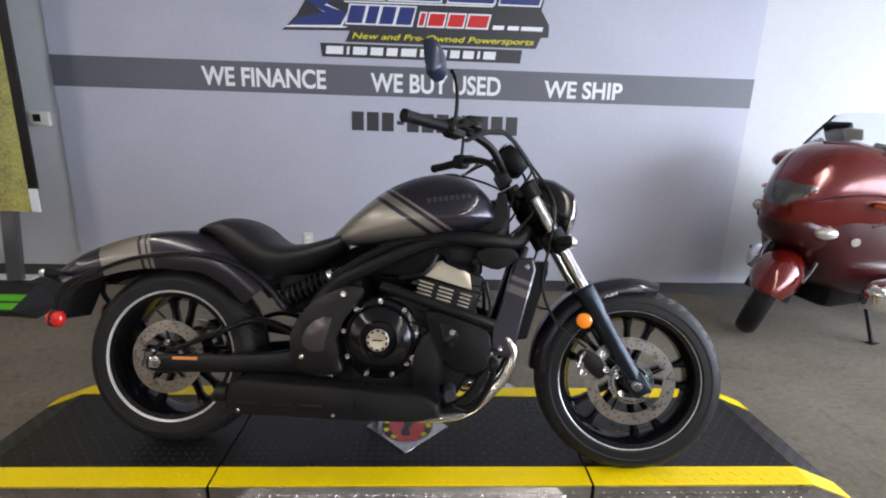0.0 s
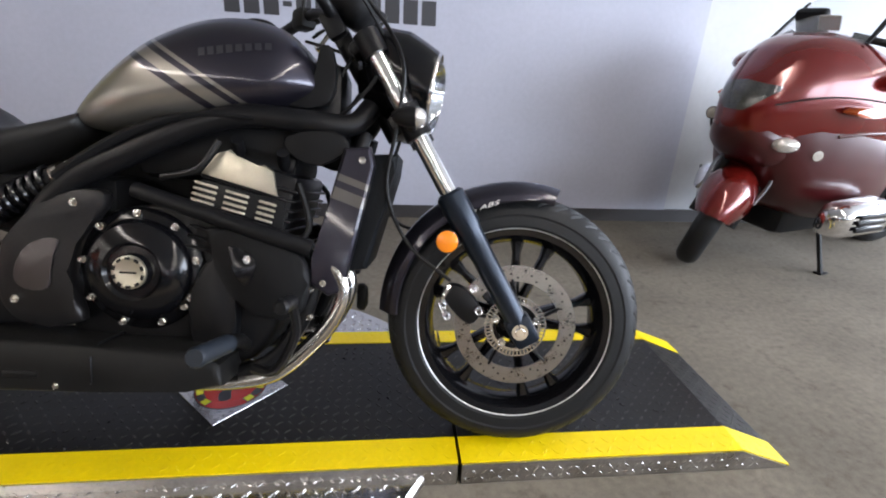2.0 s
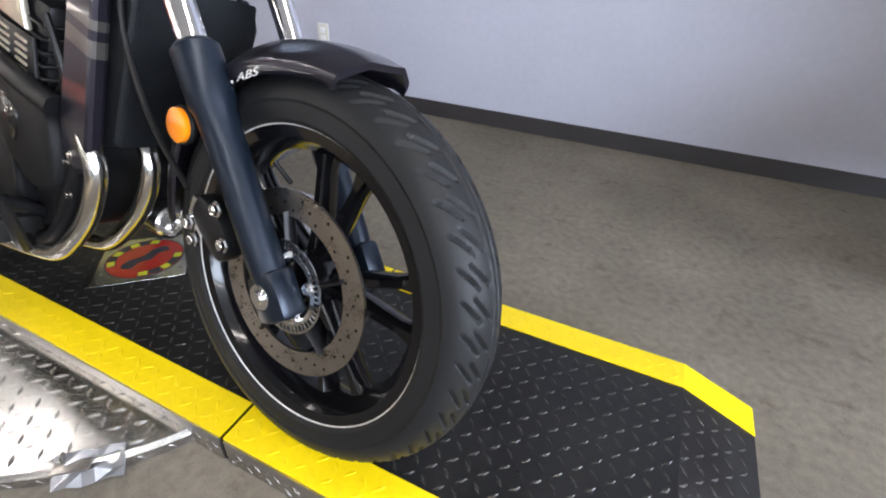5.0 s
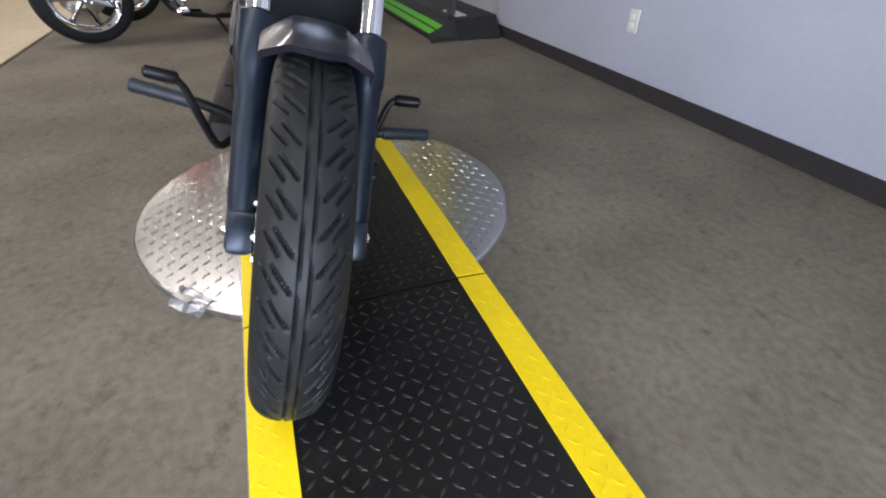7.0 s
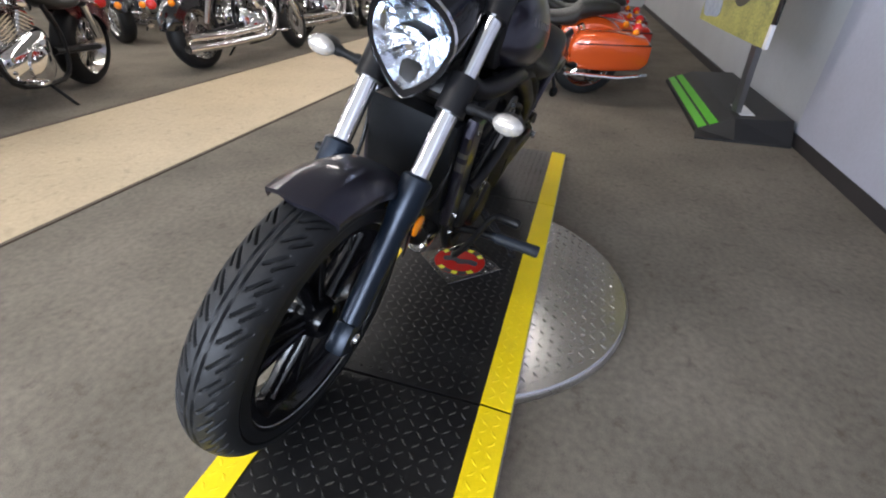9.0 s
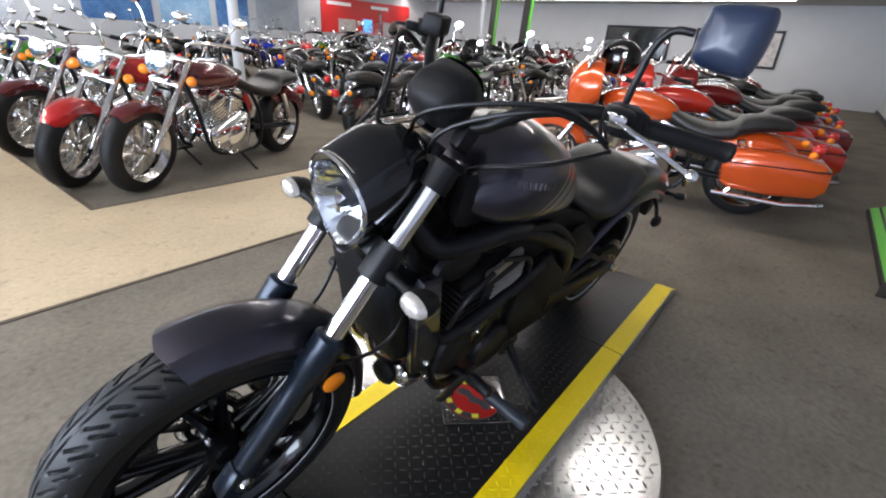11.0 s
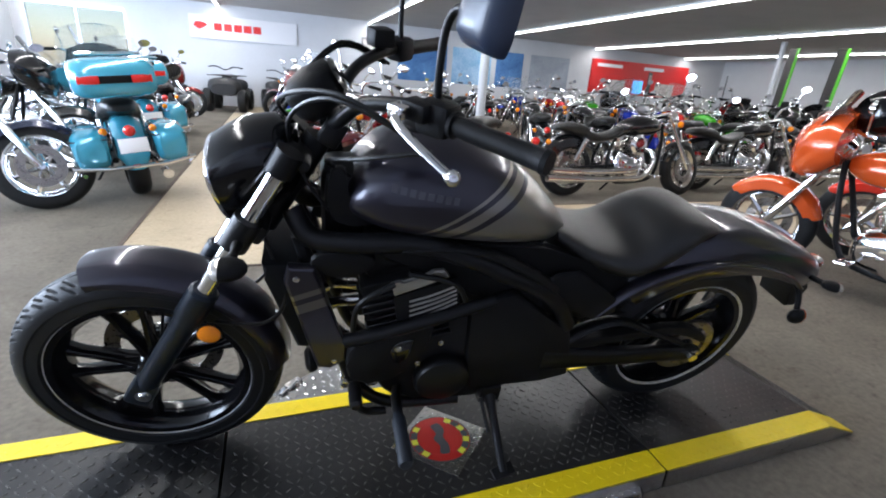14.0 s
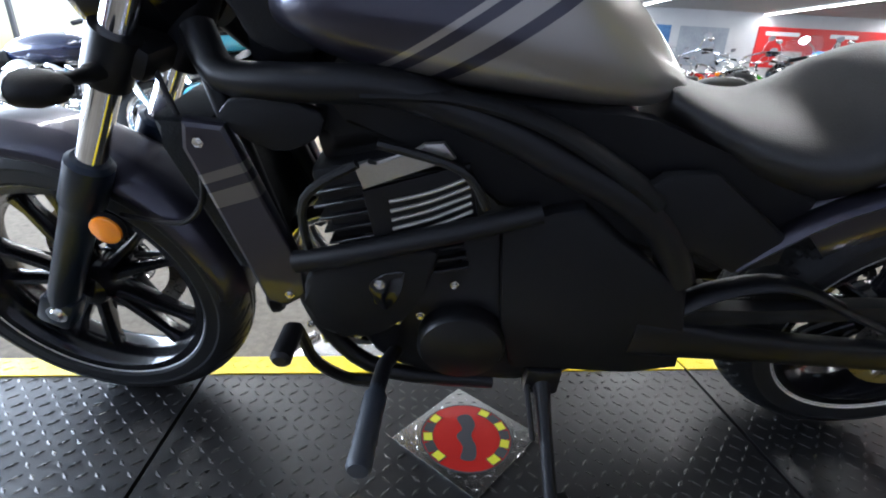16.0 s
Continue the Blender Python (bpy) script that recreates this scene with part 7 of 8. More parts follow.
# rows in the middle of the hall
for r, (y0, head, x0, x1, step) in enumerate(((-3.45, 178, -3.95, -11.0, -2.05), (-5.2, 200, -2.6, -13.0, -1.02), (-7.6, 20, -4.4, -14.0, -1.05), (-9.6, 200, -2.6, -14.5, -1.1), (-12.4, 20, -4.0, -14.5, -1.25))):
    x = x0
    k = r
    while x > x1:
        b = (black_cr, red_cr, silver_cr, dred_cr, blue2, black_b, maroon, black_cr, green_cr, black_b)[(k * 7 + r * 3) % 10]
        m = pose(x + rnd.uniform(-0.1, 0.1), y0 + rnd.uniform(-0.15, 0.15), 0, -6, 0, head + rnd.uniform(-6, 6) + (50 if r in (1, 2, 3) else 0))
        if b is black_b and black_b.name not in first_used:
            first_used.add(b.name)
            b.matrix_world = m
        else:
            copy_thing(b, m)
        x += step
        k += 1
# east of the walkway, near the shop front
for b, x, y, h in ((black_b, 4.75, -4.45, 184), (blue_cr, 4.6, -5.7, 180), (teal, 2.75, -6.0, -70), (black_cr, 4.6, -7.0, 178), (red_cr, 4.6, -8.4, 180), (silver_cr, 4.7, -9.8, 180), (black_b, 2.9, -8.2, -80), (dred_cr, 4.6, -11.2, 180)):
    copy_thing(b, pose(x, y, 0, -6, 0, h))
# behind the orange one
bright_red = cruiser("bright red touring motorcycle with fork fairing beside the orange one", P["bright_red"], "fairing bags cast low", 8, 0.15)
put(bright_red, -3.60, 0.40, -75)
copy_thing(dred_cr, pose(-5.0, 0.45, 0, -6, 0, -72))
copy_thing(black_b, pose(-6.0, 0.3, 0, -6, 0, -86))
copy_thing(black_b, pose(-7.2, 0.4, 0, -6, 0, -84))
copy_thing(dred_cr, pose(-8.4, 0.3, 0, -6, 0, -84))


def helmet():
    root = tagged(empty("helmet"), "glossy black full-face helmet hung on the orange motorcycle", "helmet")
    bm = bmesh.new()
    bmesh.ops.create_uvsphere(bm, u_segments=28, v_segments=18, radius=0.15)
    for v in bm.verts:
        v.co.x *= 1.1
        if v.co.z < -0.06:
            v.co.z = -0.06 + (v.co.z + 0.06) * 0.8
    part("shell", bm, M["gloss_black"], root)
    bm = bmesh.new()
    rings = []
    for z, r in ((-0.02, 0.156), (0.015, 0.157), (0.05, 0.150)):
        rings.append([Vector((1.1 * r * math.cos(a), r * math.sin(a), z)) for a in [-1.2 + 2.4 * i / 16 for i in range(17)]] + [Vector((1.08 * (r - 0.008) * math.cos(a), (r - 0.008) * math.sin(a), z)) for a in [1.2 - 2.4 * i / 16 for i in range(17)]])
    loft(bm, rings)
    part("visor", bm, M["smoke"], root, "dark visor")
    return root


hel = helmet()
hel.matrix_world = pose(-2.31, -0.80, 1.13, 0, 8, -52)


# ---- the red touring bike by the wall ----
FAIRING = [(1.735, 0.86, 0.80, 0.03), (1.722, 0.93, 0.75, 0.078), (1.685, 1.0, 0.70, 0.125), (1.62, 1.07, 0.67, 0.17), (1.54, 1.145, 0.64, 0.215), (1.44, 1.195, 0.62, 0.262), (1.30, 1.21, 0.60, 0.318), (1.12, 1.16, 0.60, 0.356), (0.95, 1.08, 0.64, 0.36), (0.80, 0.98, 0.68, 0.31)]


def fairing_x(y, z, p=2.7):
    """Furthest forward place on the fairing's skin at one height and side."""
    best = FAIRING[-1][0]
    for q, r in zip(FAIRING, FAIRING[1:]):
        for i in range(12):
            k = i / 12
            x, zt, zb, w = (u + (v - u) * k for u, v in zip(q, r))
            f = abs(y / w) ** p + abs((z - (zt + zb) / 2) / ((zt - zb) / 2)) ** p
            if f <= 1:
                return x
    return best


def sport_tourer():
    root = tagged(empty("touring_motorcycle"), "glossy red full-fairing touring motorcycle parked by the white wall", "motorcycle")
    red, deep = M["tour_red"], M["tour_red_deep"]
    wb, wr = 1.60, 0.272
    st = Matrix.Translation((wb - 0.22, 0, 0.80)) @ Matrix.Rotation(radians(33), 4, Vector((-0.42, 0, 0.91))) @ Matrix.Translation((-(wb - 0.22), 0, -0.80))
    simple_wheel(root, "rear_wheel", 0, 0.30, 0.17, 6, M["satin_black"])
    simple_wheel(root, "front_wheel", wb, wr, 0.12, 6, M["satin_black"], st)
    # rounded fender, drawn out to a nose in front
    bm = bmesh.new()
    rings = []
    for i in range(23):
        k = i / 22
        a = radians(22 + 152 * k)
        e = math.sin(math.pi * min(1, 0.10 + 0.9 * k)) ** 0.55
        hw, drop = 0.035 + 0.098 * e, 0.05 + 0.150 * e
        c, rad = Vector((wb, 0, wr)), Vector((math.cos(a), 0, math.sin(a)))
        prof = [(math.cos(math.pi * j / 12), math.sin(math.pi * j / 12) ** 0.8) for j in range(13)]
        ring = [c + rad * (wr + 0.036 - drop * (1 - v)) + Vector((0, hw * u, 0)) for u, v in prof]
        ring += [c + rad * (wr + 0.031 - drop * (1 - v)) + Vector((0, hw * 0.94 * u, 0)) for u, v in prof[::-1]]
        rings.append([st @ q for q in ring])
    loft(bm, rings)
    part("front_fender", bm, red, root, "glossy red front fender", edge=60)
    for s in (-1, 1):
        bm = bmesh.new()
        tube(bm, [st @ Vector((wb, s * 0.10, wr)), st @ Vector((wb - 0.20, s * 0.10, 0.74))], 0.024, 10)
        part("fork_leg", bm, M["satin_black"], root)
        bm = bmesh.new()
        tube(bm, [st @ Vector((wb + 0.03, s * 0.125, 0.44)), st @ Vector((wb - 0.03, s * 0.135, 0.55)), st @ Vector((wb - 0.07, s * 0.10, 0.60)), st @ Vector((wb - 0.08, 0, 0.615))], 0.011, 8, flat=0.6, curve=3)
        part("fork_brace", bm, M["grey_metal"], root, "grey metal fork brace")
    def shell(stations, n=40, p=2.7):
        bm = bmesh.new()
        a, b = spline([Vector(q[:3]) for q in stations], 4), spline([Vector((q[0], q[3], 0)) for q in stations], 4)
        loft(bm, [ring_xz(q.x, (q.y + q.z) / 2, w.y, (q.y - q.z) / 2, n=n, p=p) for q, w in zip(a, b)])
        return bm
    part("upper_fairing", shell(FAIRING), red, root, "glossy red upper fairing", edge=60)
    part("lower_fairing", shell([(1.59, 0.90, 0.68, 0.14), (1.56, 0.94, 0.62, 0.182), (1.48, 1.0, 0.49, 0.234), (1.40, 1.02, 0.39, 0.272), (1.28, 1.03, 0.33, 0.317), (1.10, 1.0, 0.30, 0.350), (0.90, 0.95, 0.30, 0.345), (0.72, 0.84, 0.32, 0.28)], p=3.2), deep, root, "darker red lower fairing", edge=60)
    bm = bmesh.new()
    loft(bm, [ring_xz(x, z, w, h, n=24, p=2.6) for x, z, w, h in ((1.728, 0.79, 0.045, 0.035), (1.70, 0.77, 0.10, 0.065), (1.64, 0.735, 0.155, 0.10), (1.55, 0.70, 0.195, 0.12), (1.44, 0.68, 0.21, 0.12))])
    part("chin", bm, deep, root, "darker red nose under the headlight", edge=60)
    # headlight lens lying in the nose, one raked pane on each side of the middle
    bm = bmesh.new()
    cols = []
    for i in range(17):
        u = -1 + i / 8
        y = 0.14 * u
        lo, hi = 0.85 + 0.10 * max(0, abs(u) - 0.35) ** 1.2 / 0.6, 0.985 - 0.015 * abs(u)
        col = [(y, lo + (hi - lo) * j / 5) for j in range(6)]
        cols.append([Vector((fairing_x(a, c) + 0.007, a, c)) for a, c in col] + [Vector((fairing_x(a, c) - 0.02, a, c)) for a, c in col[::-1]])
    loft(bm, cols)
    part("headlight", bm, M["lens_grey"], root, "smoky wide headlight lens", edge=50)
    # screen leaning back over the instruments, with dark edging along both sides
    def screen(u, t):
        return Vector((1.42 - 0.30 * t - 0.10 * u * u, (0.22 - 0.03 * t) * u, 1.19 + 0.30 * t - 0.02 * u * u))
    bm = bmesh.new()
    us = [-1 + i / 8 for i in range(17)]
    loft(bm, [[screen(u, t) for u in us] + [screen(u, t) + Vector((-0.005, 0, -0.002)) for u in us[::-1]] for t in (0, 0.15, 0.30, 0.45, 0.6)])
    part("windscreen", bm, M["clear_plastic"], root, "clear windscreen")
    for s in (-1, 1):
        bm = bmesh.new()
        tube(bm, [screen(s, t) for t in (0, 0.3, 0.6)], (0.011, 0.014, 0.011), 8, flat=0.6)
        part("screen_edge", bm, M["cable"], root, "dark windscreen edging")
        if s > 0:
            bm = bmesh.new()
            y0 = 0.196
            rings = [[Vector((1.562 + 0.052 * sc * math.cos(a) + dy * 0.5, s * (y0 + dy - 0.50 * 0.052 * sc * math.cos(a)), 0.718 + 0.033 * sc * math.sin(a))) for a in (2 * math.pi * i / 20 for i in range(20))] for dy, sc in ((-0.03, 1.1), (0.0, 1.08), (0.012, 1.0), (0.022, 0.7), (0.026, 0.2))]
            loft(bm, rings)
            part("side_light", bm, M["clear_lens"], root, "clear oval fairing light")
        if s < 0:
            bm = bmesh.new()
            tube(bm, [(1.56, s * 0.12, 0.73), (1.58, s * 0.175, 0.715), (1.595, s * 0.196, 0.75), (1.595, s * 0.196, 0.775)], 0.007, 8, curve=3)
            m = pose(1.60, s * 0.196, 0.80, 0, 0, 20)
            rings = [[m @ Vector((dx, 0.034 * sc * math.cos(a), 0.033 * sc * math.sin(a))) for a in (2 * math.pi * i / 16 for i in range(16))] for dx, sc in ((-0.045, 0.35), (-0.025, 0.85), (0.012, 1.0), (0.018, 0.85))]
            loft(bm, rings)
            spot = part("spot_lamp", bm, M["satin_black"], root, "small black auxiliary lamp")
            bm = bmesh.new()
            lathe(bm, [(0, 0.022), (0.022, 0.021), (0.029, 0.017), (0, 0.015)], 16, m @ pose(0, 0, 0, 0, 0, -90))
            part("lens", bm, M["clear_lens"], spot)
        # mirror shell sweeping back to a point, its glass facing the rider
        bm = bmesh.new()
        rings = [[Vector((x, s * (0.42 + 0.10 * sc * math.cos(a) + 0.02 * (1.22 - x) / 0.2), z + 0.062 * sc * math.sin(a))) for a in (2 * math.pi * i / 18 for i in range(18))] for x, z, sc in ((1.24, 1.04, 0.15), (1.21, 1.045, 0.60), (1.15, 1.055, 0.92), (1.09, 1.065, 1.0), (1.075, 1.065, 0.94))]
        loft(bm, rings)
        mirror = part("mirror", bm, red, root, edge=60)
        bm = bmesh.new()
        loft(bm, [[Vector((x, s * (0.434 + 0.088 * math.cos(a)), 1.065 + 0.052 * math.sin(a))) for a in (2 * math.pi * i / 18 for i in range(18))] for x in (1.076, 1.072)])
        part("mirror_glass", bm, M["chrome"], mirror)
        bm = bmesh.new()
        tube(bm, [(1.30, s * 0.14, 1.20), (1.20, s * 0.28, 1.17), (1.10, s * 0.36, 1.12)], 0.016, 10)
        part("grip", bm, M["black_plastic"], root)
        bm = bmesh.new()
        rings = []
        for x, zt, zb, w in ((0.16, 0.60, 0.34, 0.10), (0.08, 0.66, 0.28, 0.13), (-0.30, 0.66, 0.28, 0.13), (-0.42, 0.60, 0.34, 0.10)):
            rings.append(ring_xz(x, (zt + zb) / 2, w * 0.75, (zt - zb) / 2, s * 0.205, n=18, p=3.6))
        loft(bm, rings)
        part("saddlebag", bm, red, root, edge=50)
        # polished flat-twin cylinder head with a dark finned side
        bm = bmesh.new()
        loft(bm, [ring_xz(x, z, w, h, s * y if s > 0 else -y * 0.72, n=24, p=3.2) for x, y, z, w, h in ((1.405, 0.405, 0.395, 0.02, 0.035), (1.395, 0.405, 0.40, 0.05, 0.062), (1.35, 0.41, 0.41, 0.072, 0.082), (1.10, 0.425, 0.43, 0.080, 0.086), (1.04, 0.425, 0.43, 0.06, 0.07))])
        head = part("cylinder_cover", bm, M["chrome"], root, "polished flat-twin cylinder cover", edge=60)
        bm = bmesh.new()
        for dz in (0.028, -0.004, -0.036):
            box(bm, (0.22, 0.012, 0.022), (1.225, s * (0.497 if s > 0 else 0.378), 0.425 + dz), (0, 0, 0), 0.004)
        part("cover_fins", bm, M["satin_black"], head)
        bm = bmesh.new()
        slab(bm, smooth_outline([(1.42, 0.885), (1.38, 0.910), (1.25, 0.915), (1.15, 0.908), (1.15, 0.878), (1.32, 0.870)], 3), s * 0.322 - 0.03, s * 0.322 + 0.03, 0.006)
        part("amber_marker", bm, M["amber_shaded_red"], root, "amber side marker")
        bm = bmesh.new()
        lathe(bm, [(0, 0.0), (0.022, 0.0), (0.024, 0.006 * s), (0, 0.008 * s)], 18, pose(1.42, s * 0.266, 0.683, 0, 0, -25 * s))
        part("round_badge", bm, M["clear_lens"], root)
        bm = bmesh.new()
        tube(bm, [Vector((x, s * y, z)) for x, y, z in ((1.66, 0.145, 0.89), (1.62, 0.171, 0.905), (1.54, 0.217, 0.93), (1.44, 0.264, 0.945), (1.30, 0.320, 0.945), (1.12, 0.358, 0.93))], 0.004, 6, curve=3)
        part("panel_seam", bm, M["cable"], root)
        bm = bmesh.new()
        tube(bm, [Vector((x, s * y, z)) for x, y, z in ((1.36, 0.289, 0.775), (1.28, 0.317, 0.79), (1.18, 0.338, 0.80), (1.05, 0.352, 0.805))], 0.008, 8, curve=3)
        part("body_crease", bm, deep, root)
    # instruments and their cowl behind the screen
    bm = bmesh.new()
    box(bm, (0.05, 0.15, 0.12), (1.28, -0.07, 1.26), (0, 35, 0), 0.02)
    pod = part("instrument_pod", bm, M["black_plastic"], root)
    bm = bmesh.new()
    box(bm, (0.012, 0.09, 0.075), (1.31, 0.03, 1.25), (0, 35, 15), 0.008)
    part("pod_glass", bm, M["clear_lens"], pod)
    bm = bmesh.new()
    side_loft(bm, [(1.05, 1.02, 0.80, 0.12), (0.85, 1.0, 0.75, 0.17), (0.65, 0.90, 0.70, 0.16), (0.58, 0.84, 0.72, 0.10)])
    part("fuel_tank", bm, red, root, edge=60)
    bm = bmesh.new()
    side_loft(bm, [(0.62, 0.84, 0.68, 0.12), (0.40, 0.80, 0.62, 0.18), (0.15, 0.84, 0.64, 0.19), (-0.15, 0.88, 0.70, 0.18), (-0.30, 0.86, 0.74, 0.12)], p=2.8)
    part("seat", bm, M["vinyl"], root, "black touring saddle", edge=60)
    bm = bmesh.new()
    side_loft(bm, [(0.3, 0.66, 0.5, 0.12), (0, 0.72, 0.55, 0.16), (-0.40, 0.74, 0.58, 0.14), (-0.52, 0.70, 0.62, 0.08)])
    part("tail_cowl", bm, red, root, edge=60)
    bm = bmesh.new()
    box(bm, (0.62, 0.36, 0.36), (1.02, 0, 0.40), bevel=0.05)
    part("engine_block", bm, M["satin_black"], root)
    bm = bmesh.new()
    tube(bm, [(1.04, 0.20, 0.30), (1.01, 0.30, 0.025)], 0.013, 8)
    box(bm, (0.07, 0.04, 0.012), (1.005, 0.302, 0.024), (4, 0, 0), 0.003)
    part("side_stand", bm, M["satin_black"], root)
    return root


# darker red on the lower fairing, chin and crease line
M["tour_red_deep"] = mat("tour_red_darker", (0.045, 0.004, 0.005), rough=0.30, metal=0.0, coat=0.2, vary=0.05, scale=200)
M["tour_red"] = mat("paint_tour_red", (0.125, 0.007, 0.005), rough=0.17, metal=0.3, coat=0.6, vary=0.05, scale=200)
M["lens_grey"] = mat("smoky_lens", (0.07, 0.072, 0.07), rough=0.12, metal=0.4, coat=1.0, vary=0.6, scale=14)
tourer = sport_tourer()
tourer.matrix_world = pose(4.559, 1.555, 0, -4, 0, 196.5)


# ---- all-terrain vehicles, posts and graphics at the far walls ----
def atv(x, y, heading):
    root = tagged(empty("quad_bike", pose(x, y, 0, 0, 0, heading)), "dark all-terrain quad bike with racks by the far wall", "quad bike", "quad bikes")
    for wx in (-0.62, 0.62):
        for s in (-1, 1):
            bm = bmesh.new()
            prof = [(0.15, -0.10), (0.24, -0.11), (0.29, -0.08), (0.30, 0), (0.29, 0.08), (0.24, 0.11), (0.15, 0.10), (0.10, 0.04), (0, 0.04)]
            lathe(bm, prof, 28, pose(wx, s * 0.42, 0.30))
            part("wheel", bm, M["rubber"], root)
    bm = bmesh.new()
    side_loft(bm, [(0.85, 0.72, 0.45, 0.30), (0.6, 0.86, 0.42, 0.42), (0.3, 0.84, 0.40, 0.30), (0, 0.80, 0.40, 0.24), (-0.35, 0.84, 0.42, 0.34), (-0.65, 0.84, 0.50, 0.42), (-0.88, 0.76, 0.58, 0.36)], p=3)
    part("body", bm, M["plinth_black"], root)
    bm = bmesh.new()
    side_loft(bm, [(0.2, 0.90, 0.80, 0.14), (-0.1, 0.92, 0.80, 0.16), (-0.5, 0.95, 0.82, 0.16)], p=3)
    part("seat", bm, M["vinyl"], root)
    for x0, x1 in ((0.35, 0.85), (-0.9, -0.5)):
        bm = bmesh.new()
        for s in (-0.3, -0.1, 0.1, 0.3):
            tube(bm, [(x0, s, 0.92), (x1, s, 0.92)], 0.010, 6)
        tube(bm, [(x0, -0.36, 0.92), (x0, 0.36, 0.92)], 0.012, 6)
        tube(bm, [(x1, -0.36, 0.92), (x1, 0.36, 0.92)], 0.012, 6)
        part("rack", bm, M["satin_black"], root)
    bm = bmesh.new()
    tube(bm, [(0.22, -0.42, 1.12), (0.30, -0.2, 1.14), (0.34, 0, 1.06), (0.30, 0.2, 1.14), (0.22, 0.42, 1.12)], 0.015, 8, curve=3)
    part("handlebar", bm, M["satin_black"], root)


atv(2.35, -13.6, 85)
atv(0.95, -14.0, 95)
atv(3.9, -13.6, 95)


def post(x, y):
    bm = bmesh.new()
    tube(bm, [(0, 0, 0), (0, 0, CEIL)], 0.075, 24)
    box(bm, (0.22, 0.22, 0.02), (0, 0, 0.01), bevel=0.003)
    ob = tagged(part("column", bm, M["wall_white"]), "round white painted steel column", "column", "steel columns")
    ob.matrix_world = pose(x, y, 0)


post(-2.09, -6.5)
post(-12.2, -9.0)
post(6.8, -6.5)


def wall_board(name, x0, x1, z0, z1, y, material, label, thick=0.04, category="wall sign"):
    root = tagged(empty(name, pose((x0 + x1) / 2, y, (z0 + z1) / 2)), label, category)
    bm = bmesh.new()
    box(bm, (x1 - x0, thick, z1 - z0), (0, thick / 2, 0), bevel=0.006)
    part("panel", bm, material, root, smooth=False)
    return root


def bars(root, spec, y, material):
    for x, z, w, h in spec:
        bm = bmesh.new()
        box(bm, (w, 0.006, h), (x, y, z))
        part("lettering_bar", bm, material, root, smooth=False)


sg = wall_board("wall_sign", 0.42, 3.40, 1.90, 2.52, YS + 0.005, M["sign_white"], "wide white sign with red lettering bars on the far wall")
bars(sg, [(x, 0.02, 0.22, 0.20) for x in (-0.35, -0.08, 0.19, 0.46, 0.73)], 0.046, M["logo_red"])
bm = bmesh.new()
slab(bm, [(1.00, 0.06), (1.12, 0.12), (1.32, 0.12), (1.38, 0.02), (1.24, -0.08), (1.10, -0.02)], 0.043, 0.05, 0.0)
part("emblem", bm, M["logo_red"], sg, smooth=False)
pc = wall_board("picture_frame", -2.26, -1.60, 1.88, 2.36, YS + 0.005, M["grey_metal"], "framed picture with a grey frame on the far wall", 0.03, "picture")
bm = bmesh.new()
box(bm, (0.54, 0.01, 0.36), (0, 0.034, 0))
part("picture", bm, M["pale_print"], pc, smooth=False)
for k, (x0, x1, c, lab) in enumerate(((-4.6, -2.85, "poster_blue", "large blue printed wall poster"), (-6.3, -4.8, "poster_sky", "pale blue printed wall poster"), (-7.6, -6.5, "poster_blue", "large blue printed wall poster"), (-9.6, -7.9, "poster_grey", "grey and blue printed wall poster"))):
    wall_board("wall_poster", x0, x1, 1.15, 2.35, YS + 0.005, M[c], lab, 0.01, "poster")
rb = wall_board("red_display_wall", -15.5, -10.6, 1.2, 2.45, YS + 0.005, M["logo_red"], "red display panels along the far wall", 0.06, "display wall")
bars(rb, [(1.6, 0.42, 1.2, 0.12), (-0.6, 0.42, 1.0, 0.12)], 0.065, M["letter_white"])
bars(rb, [(1.2, -0.35, 0.9, 0.5), (-1.3, -0.35, 1.0, 0.5)], 0.068, M["pale_print"])
bars(rb, [(0.1, -0.3, 0.5, 0.5)], 0.068, M["screen_blue"])
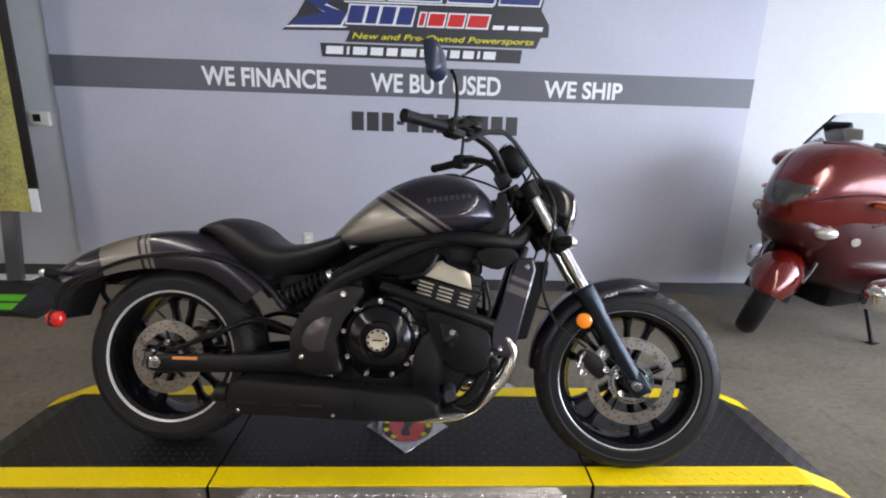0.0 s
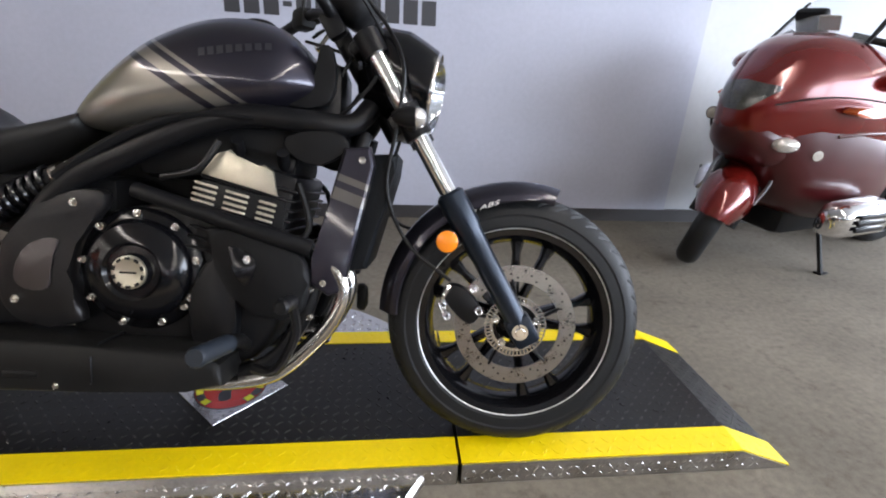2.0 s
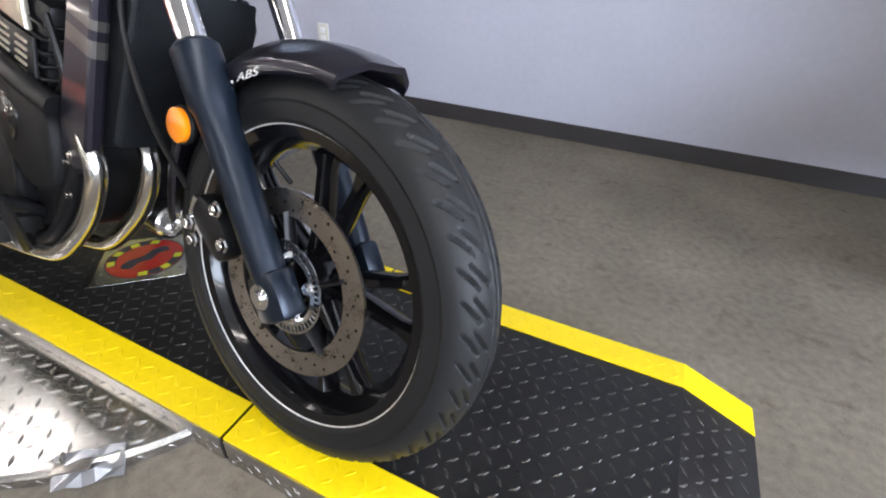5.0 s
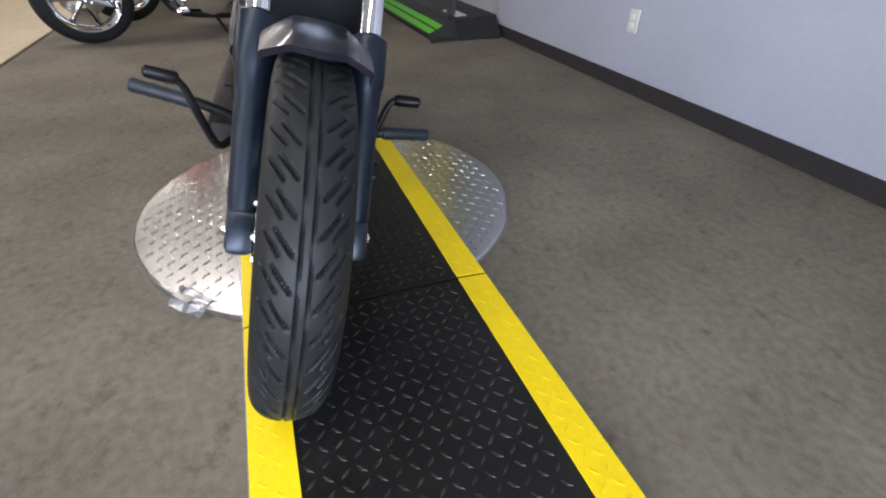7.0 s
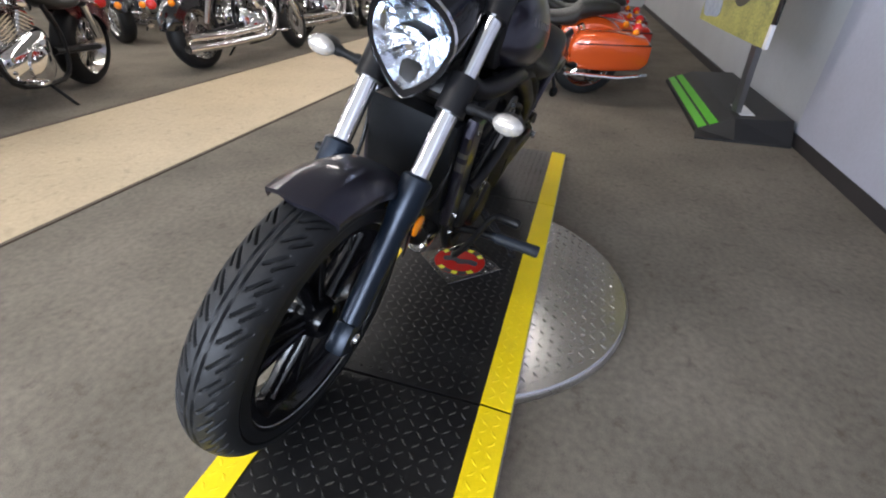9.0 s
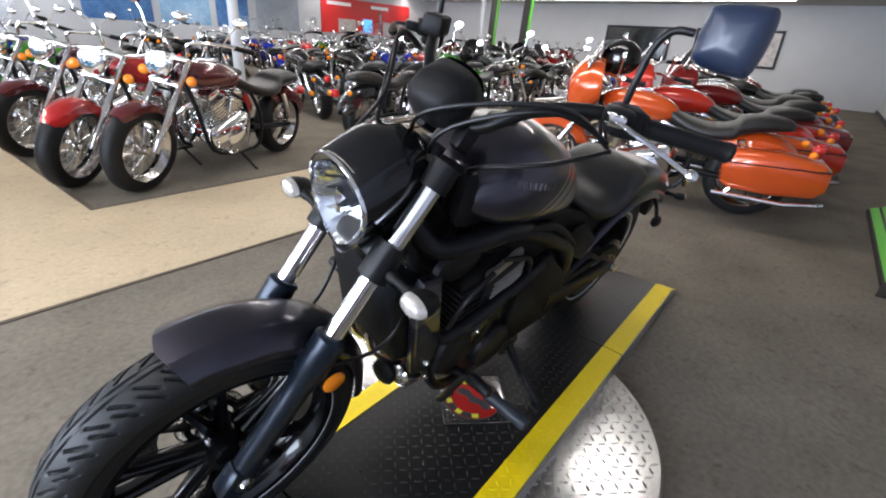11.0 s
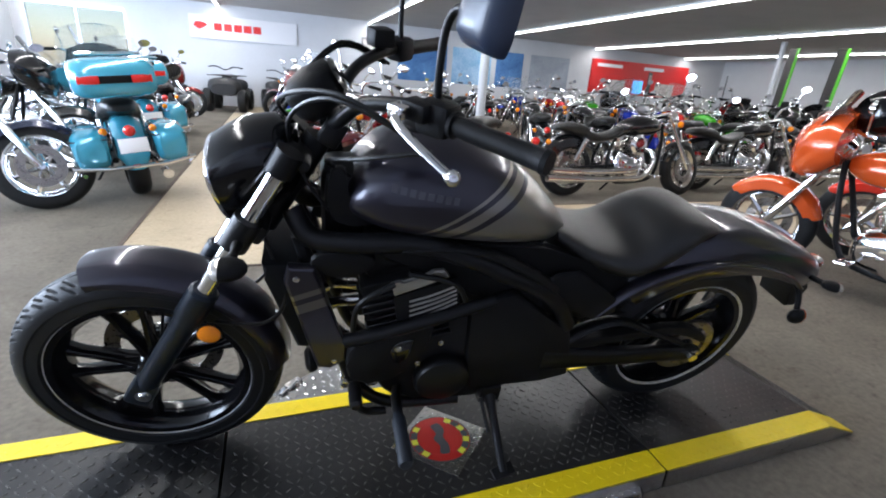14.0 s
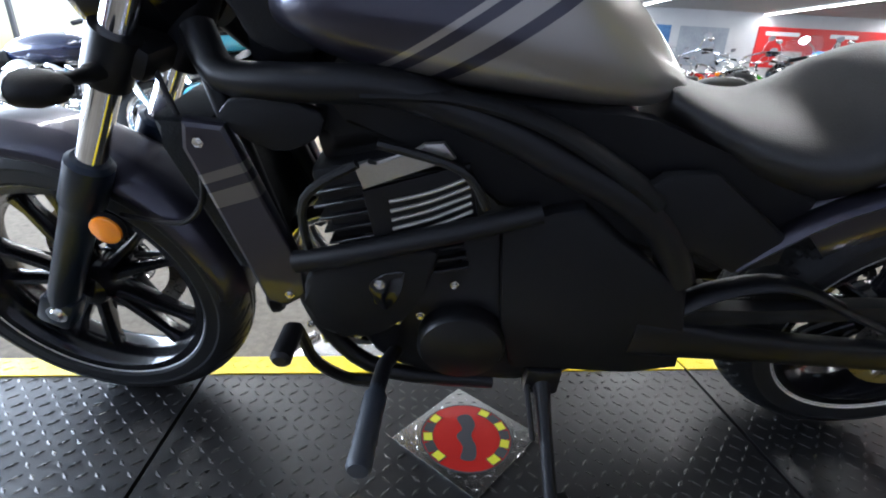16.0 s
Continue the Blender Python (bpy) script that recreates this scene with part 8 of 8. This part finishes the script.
for x, y in ((-11.6, -13.2), (-13.2, -11.4)):
    root = tagged(empty("roll_up_banner", pose(x, y, 0, 0, 0, 40)), "black roll-up banner with white lettering bars", "banner", "roll-up banners")
    bm = bmesh.new()
    box(bm, (0.8, 0.02, 1.9), (0, 0, 1.05))
    part("panel", bm, M["plinth_black"], root, smooth=False)
    bm = bmesh.new()
    box(bm, (0.85, 0.2, 0.1), (0, 0, 0.05), bevel=0.01)
    part("base", bm, M["grey_metal"], root)
    bars(root, [(0, 1.75, 0.6, 0.3), (0, 1.0, 0.4, 0.5)], 0.012, M["pale_print"])
    bars(root, [(0, 1.75, 0.12, 0.2)], 0.018, M["plinth_black"])
for x, y in ((-10.8, -7.7), (-11.3, -6.9)):
    root = tagged(empty("feather_banner", pose(x, y, 0, 0, 0, 55)), "tall black and lime green feather banner", "banner", "feather banners")
    bm = bmesh.new()
    box(bm, (0.55, 0.012, 2.0), (0, 0, 1.5), (0, 6, 0))
    part("panel", bm, M["plinth_black"], root, smooth=False)
    bm = bmesh.new()
    box(bm, (0.14, 0.016, 2.0), (0.26, 0, 1.5), (0, 6, 0))
    part("green_edge", bm, M["green"], root, smooth=False)
    bm = bmesh.new()
    tube(bm, [(0.0, 0.02, 0), (0.0, 0.02, 1.0)], 0.015, 8)
    box(bm, (0.4, 0.4, 0.02), (0, 0.02, 0.01), bevel=0.004)
    part("pole", bm, M["grey_metal"], root)
    bars(root, [(0, 1.5, 0.12, 1.1)], 0.009, M["pale_print"])
# inner windows and a poster on the west wall
for k, (y0, y1) in enumerate(((-6.8, -4.4), (-3.6, -1.0))):
    root = tagged(empty("inner_window", pose(XW + 0.005, (y0 + y1) / 2, 1.55, 0, 0, -90)), "dark framed interior office window", "window", "office windows")
    bm = bmesh.new()
    box(bm, (y1 - y0, 0.05, 1.15), (0, 0.025, 0), bevel=0.006)
    part("window_frame", bm, M["satin_black"], root, smooth=False)
    bm = bmesh.new()
    box(bm, (y1 - y0 - 0.16, 0.012, 0.99), (0, 0.052, 0))
    part("pane", bm, M["gloss_black"] if k == 0 else M["pale_print"], root, smooth=False)
root = tagged(empty("wall_poster", pose(XW + 0.005, -2.6, 2.45, 0, 0, -90)), "small blue and white printed wall sign", "wall sign")
bm = bmesh.new()
box(bm, (1.6, 0.02, 0.35), (0, 0.01, 0))
part("panel", bm, M["poster_sky"], root, smooth=False)
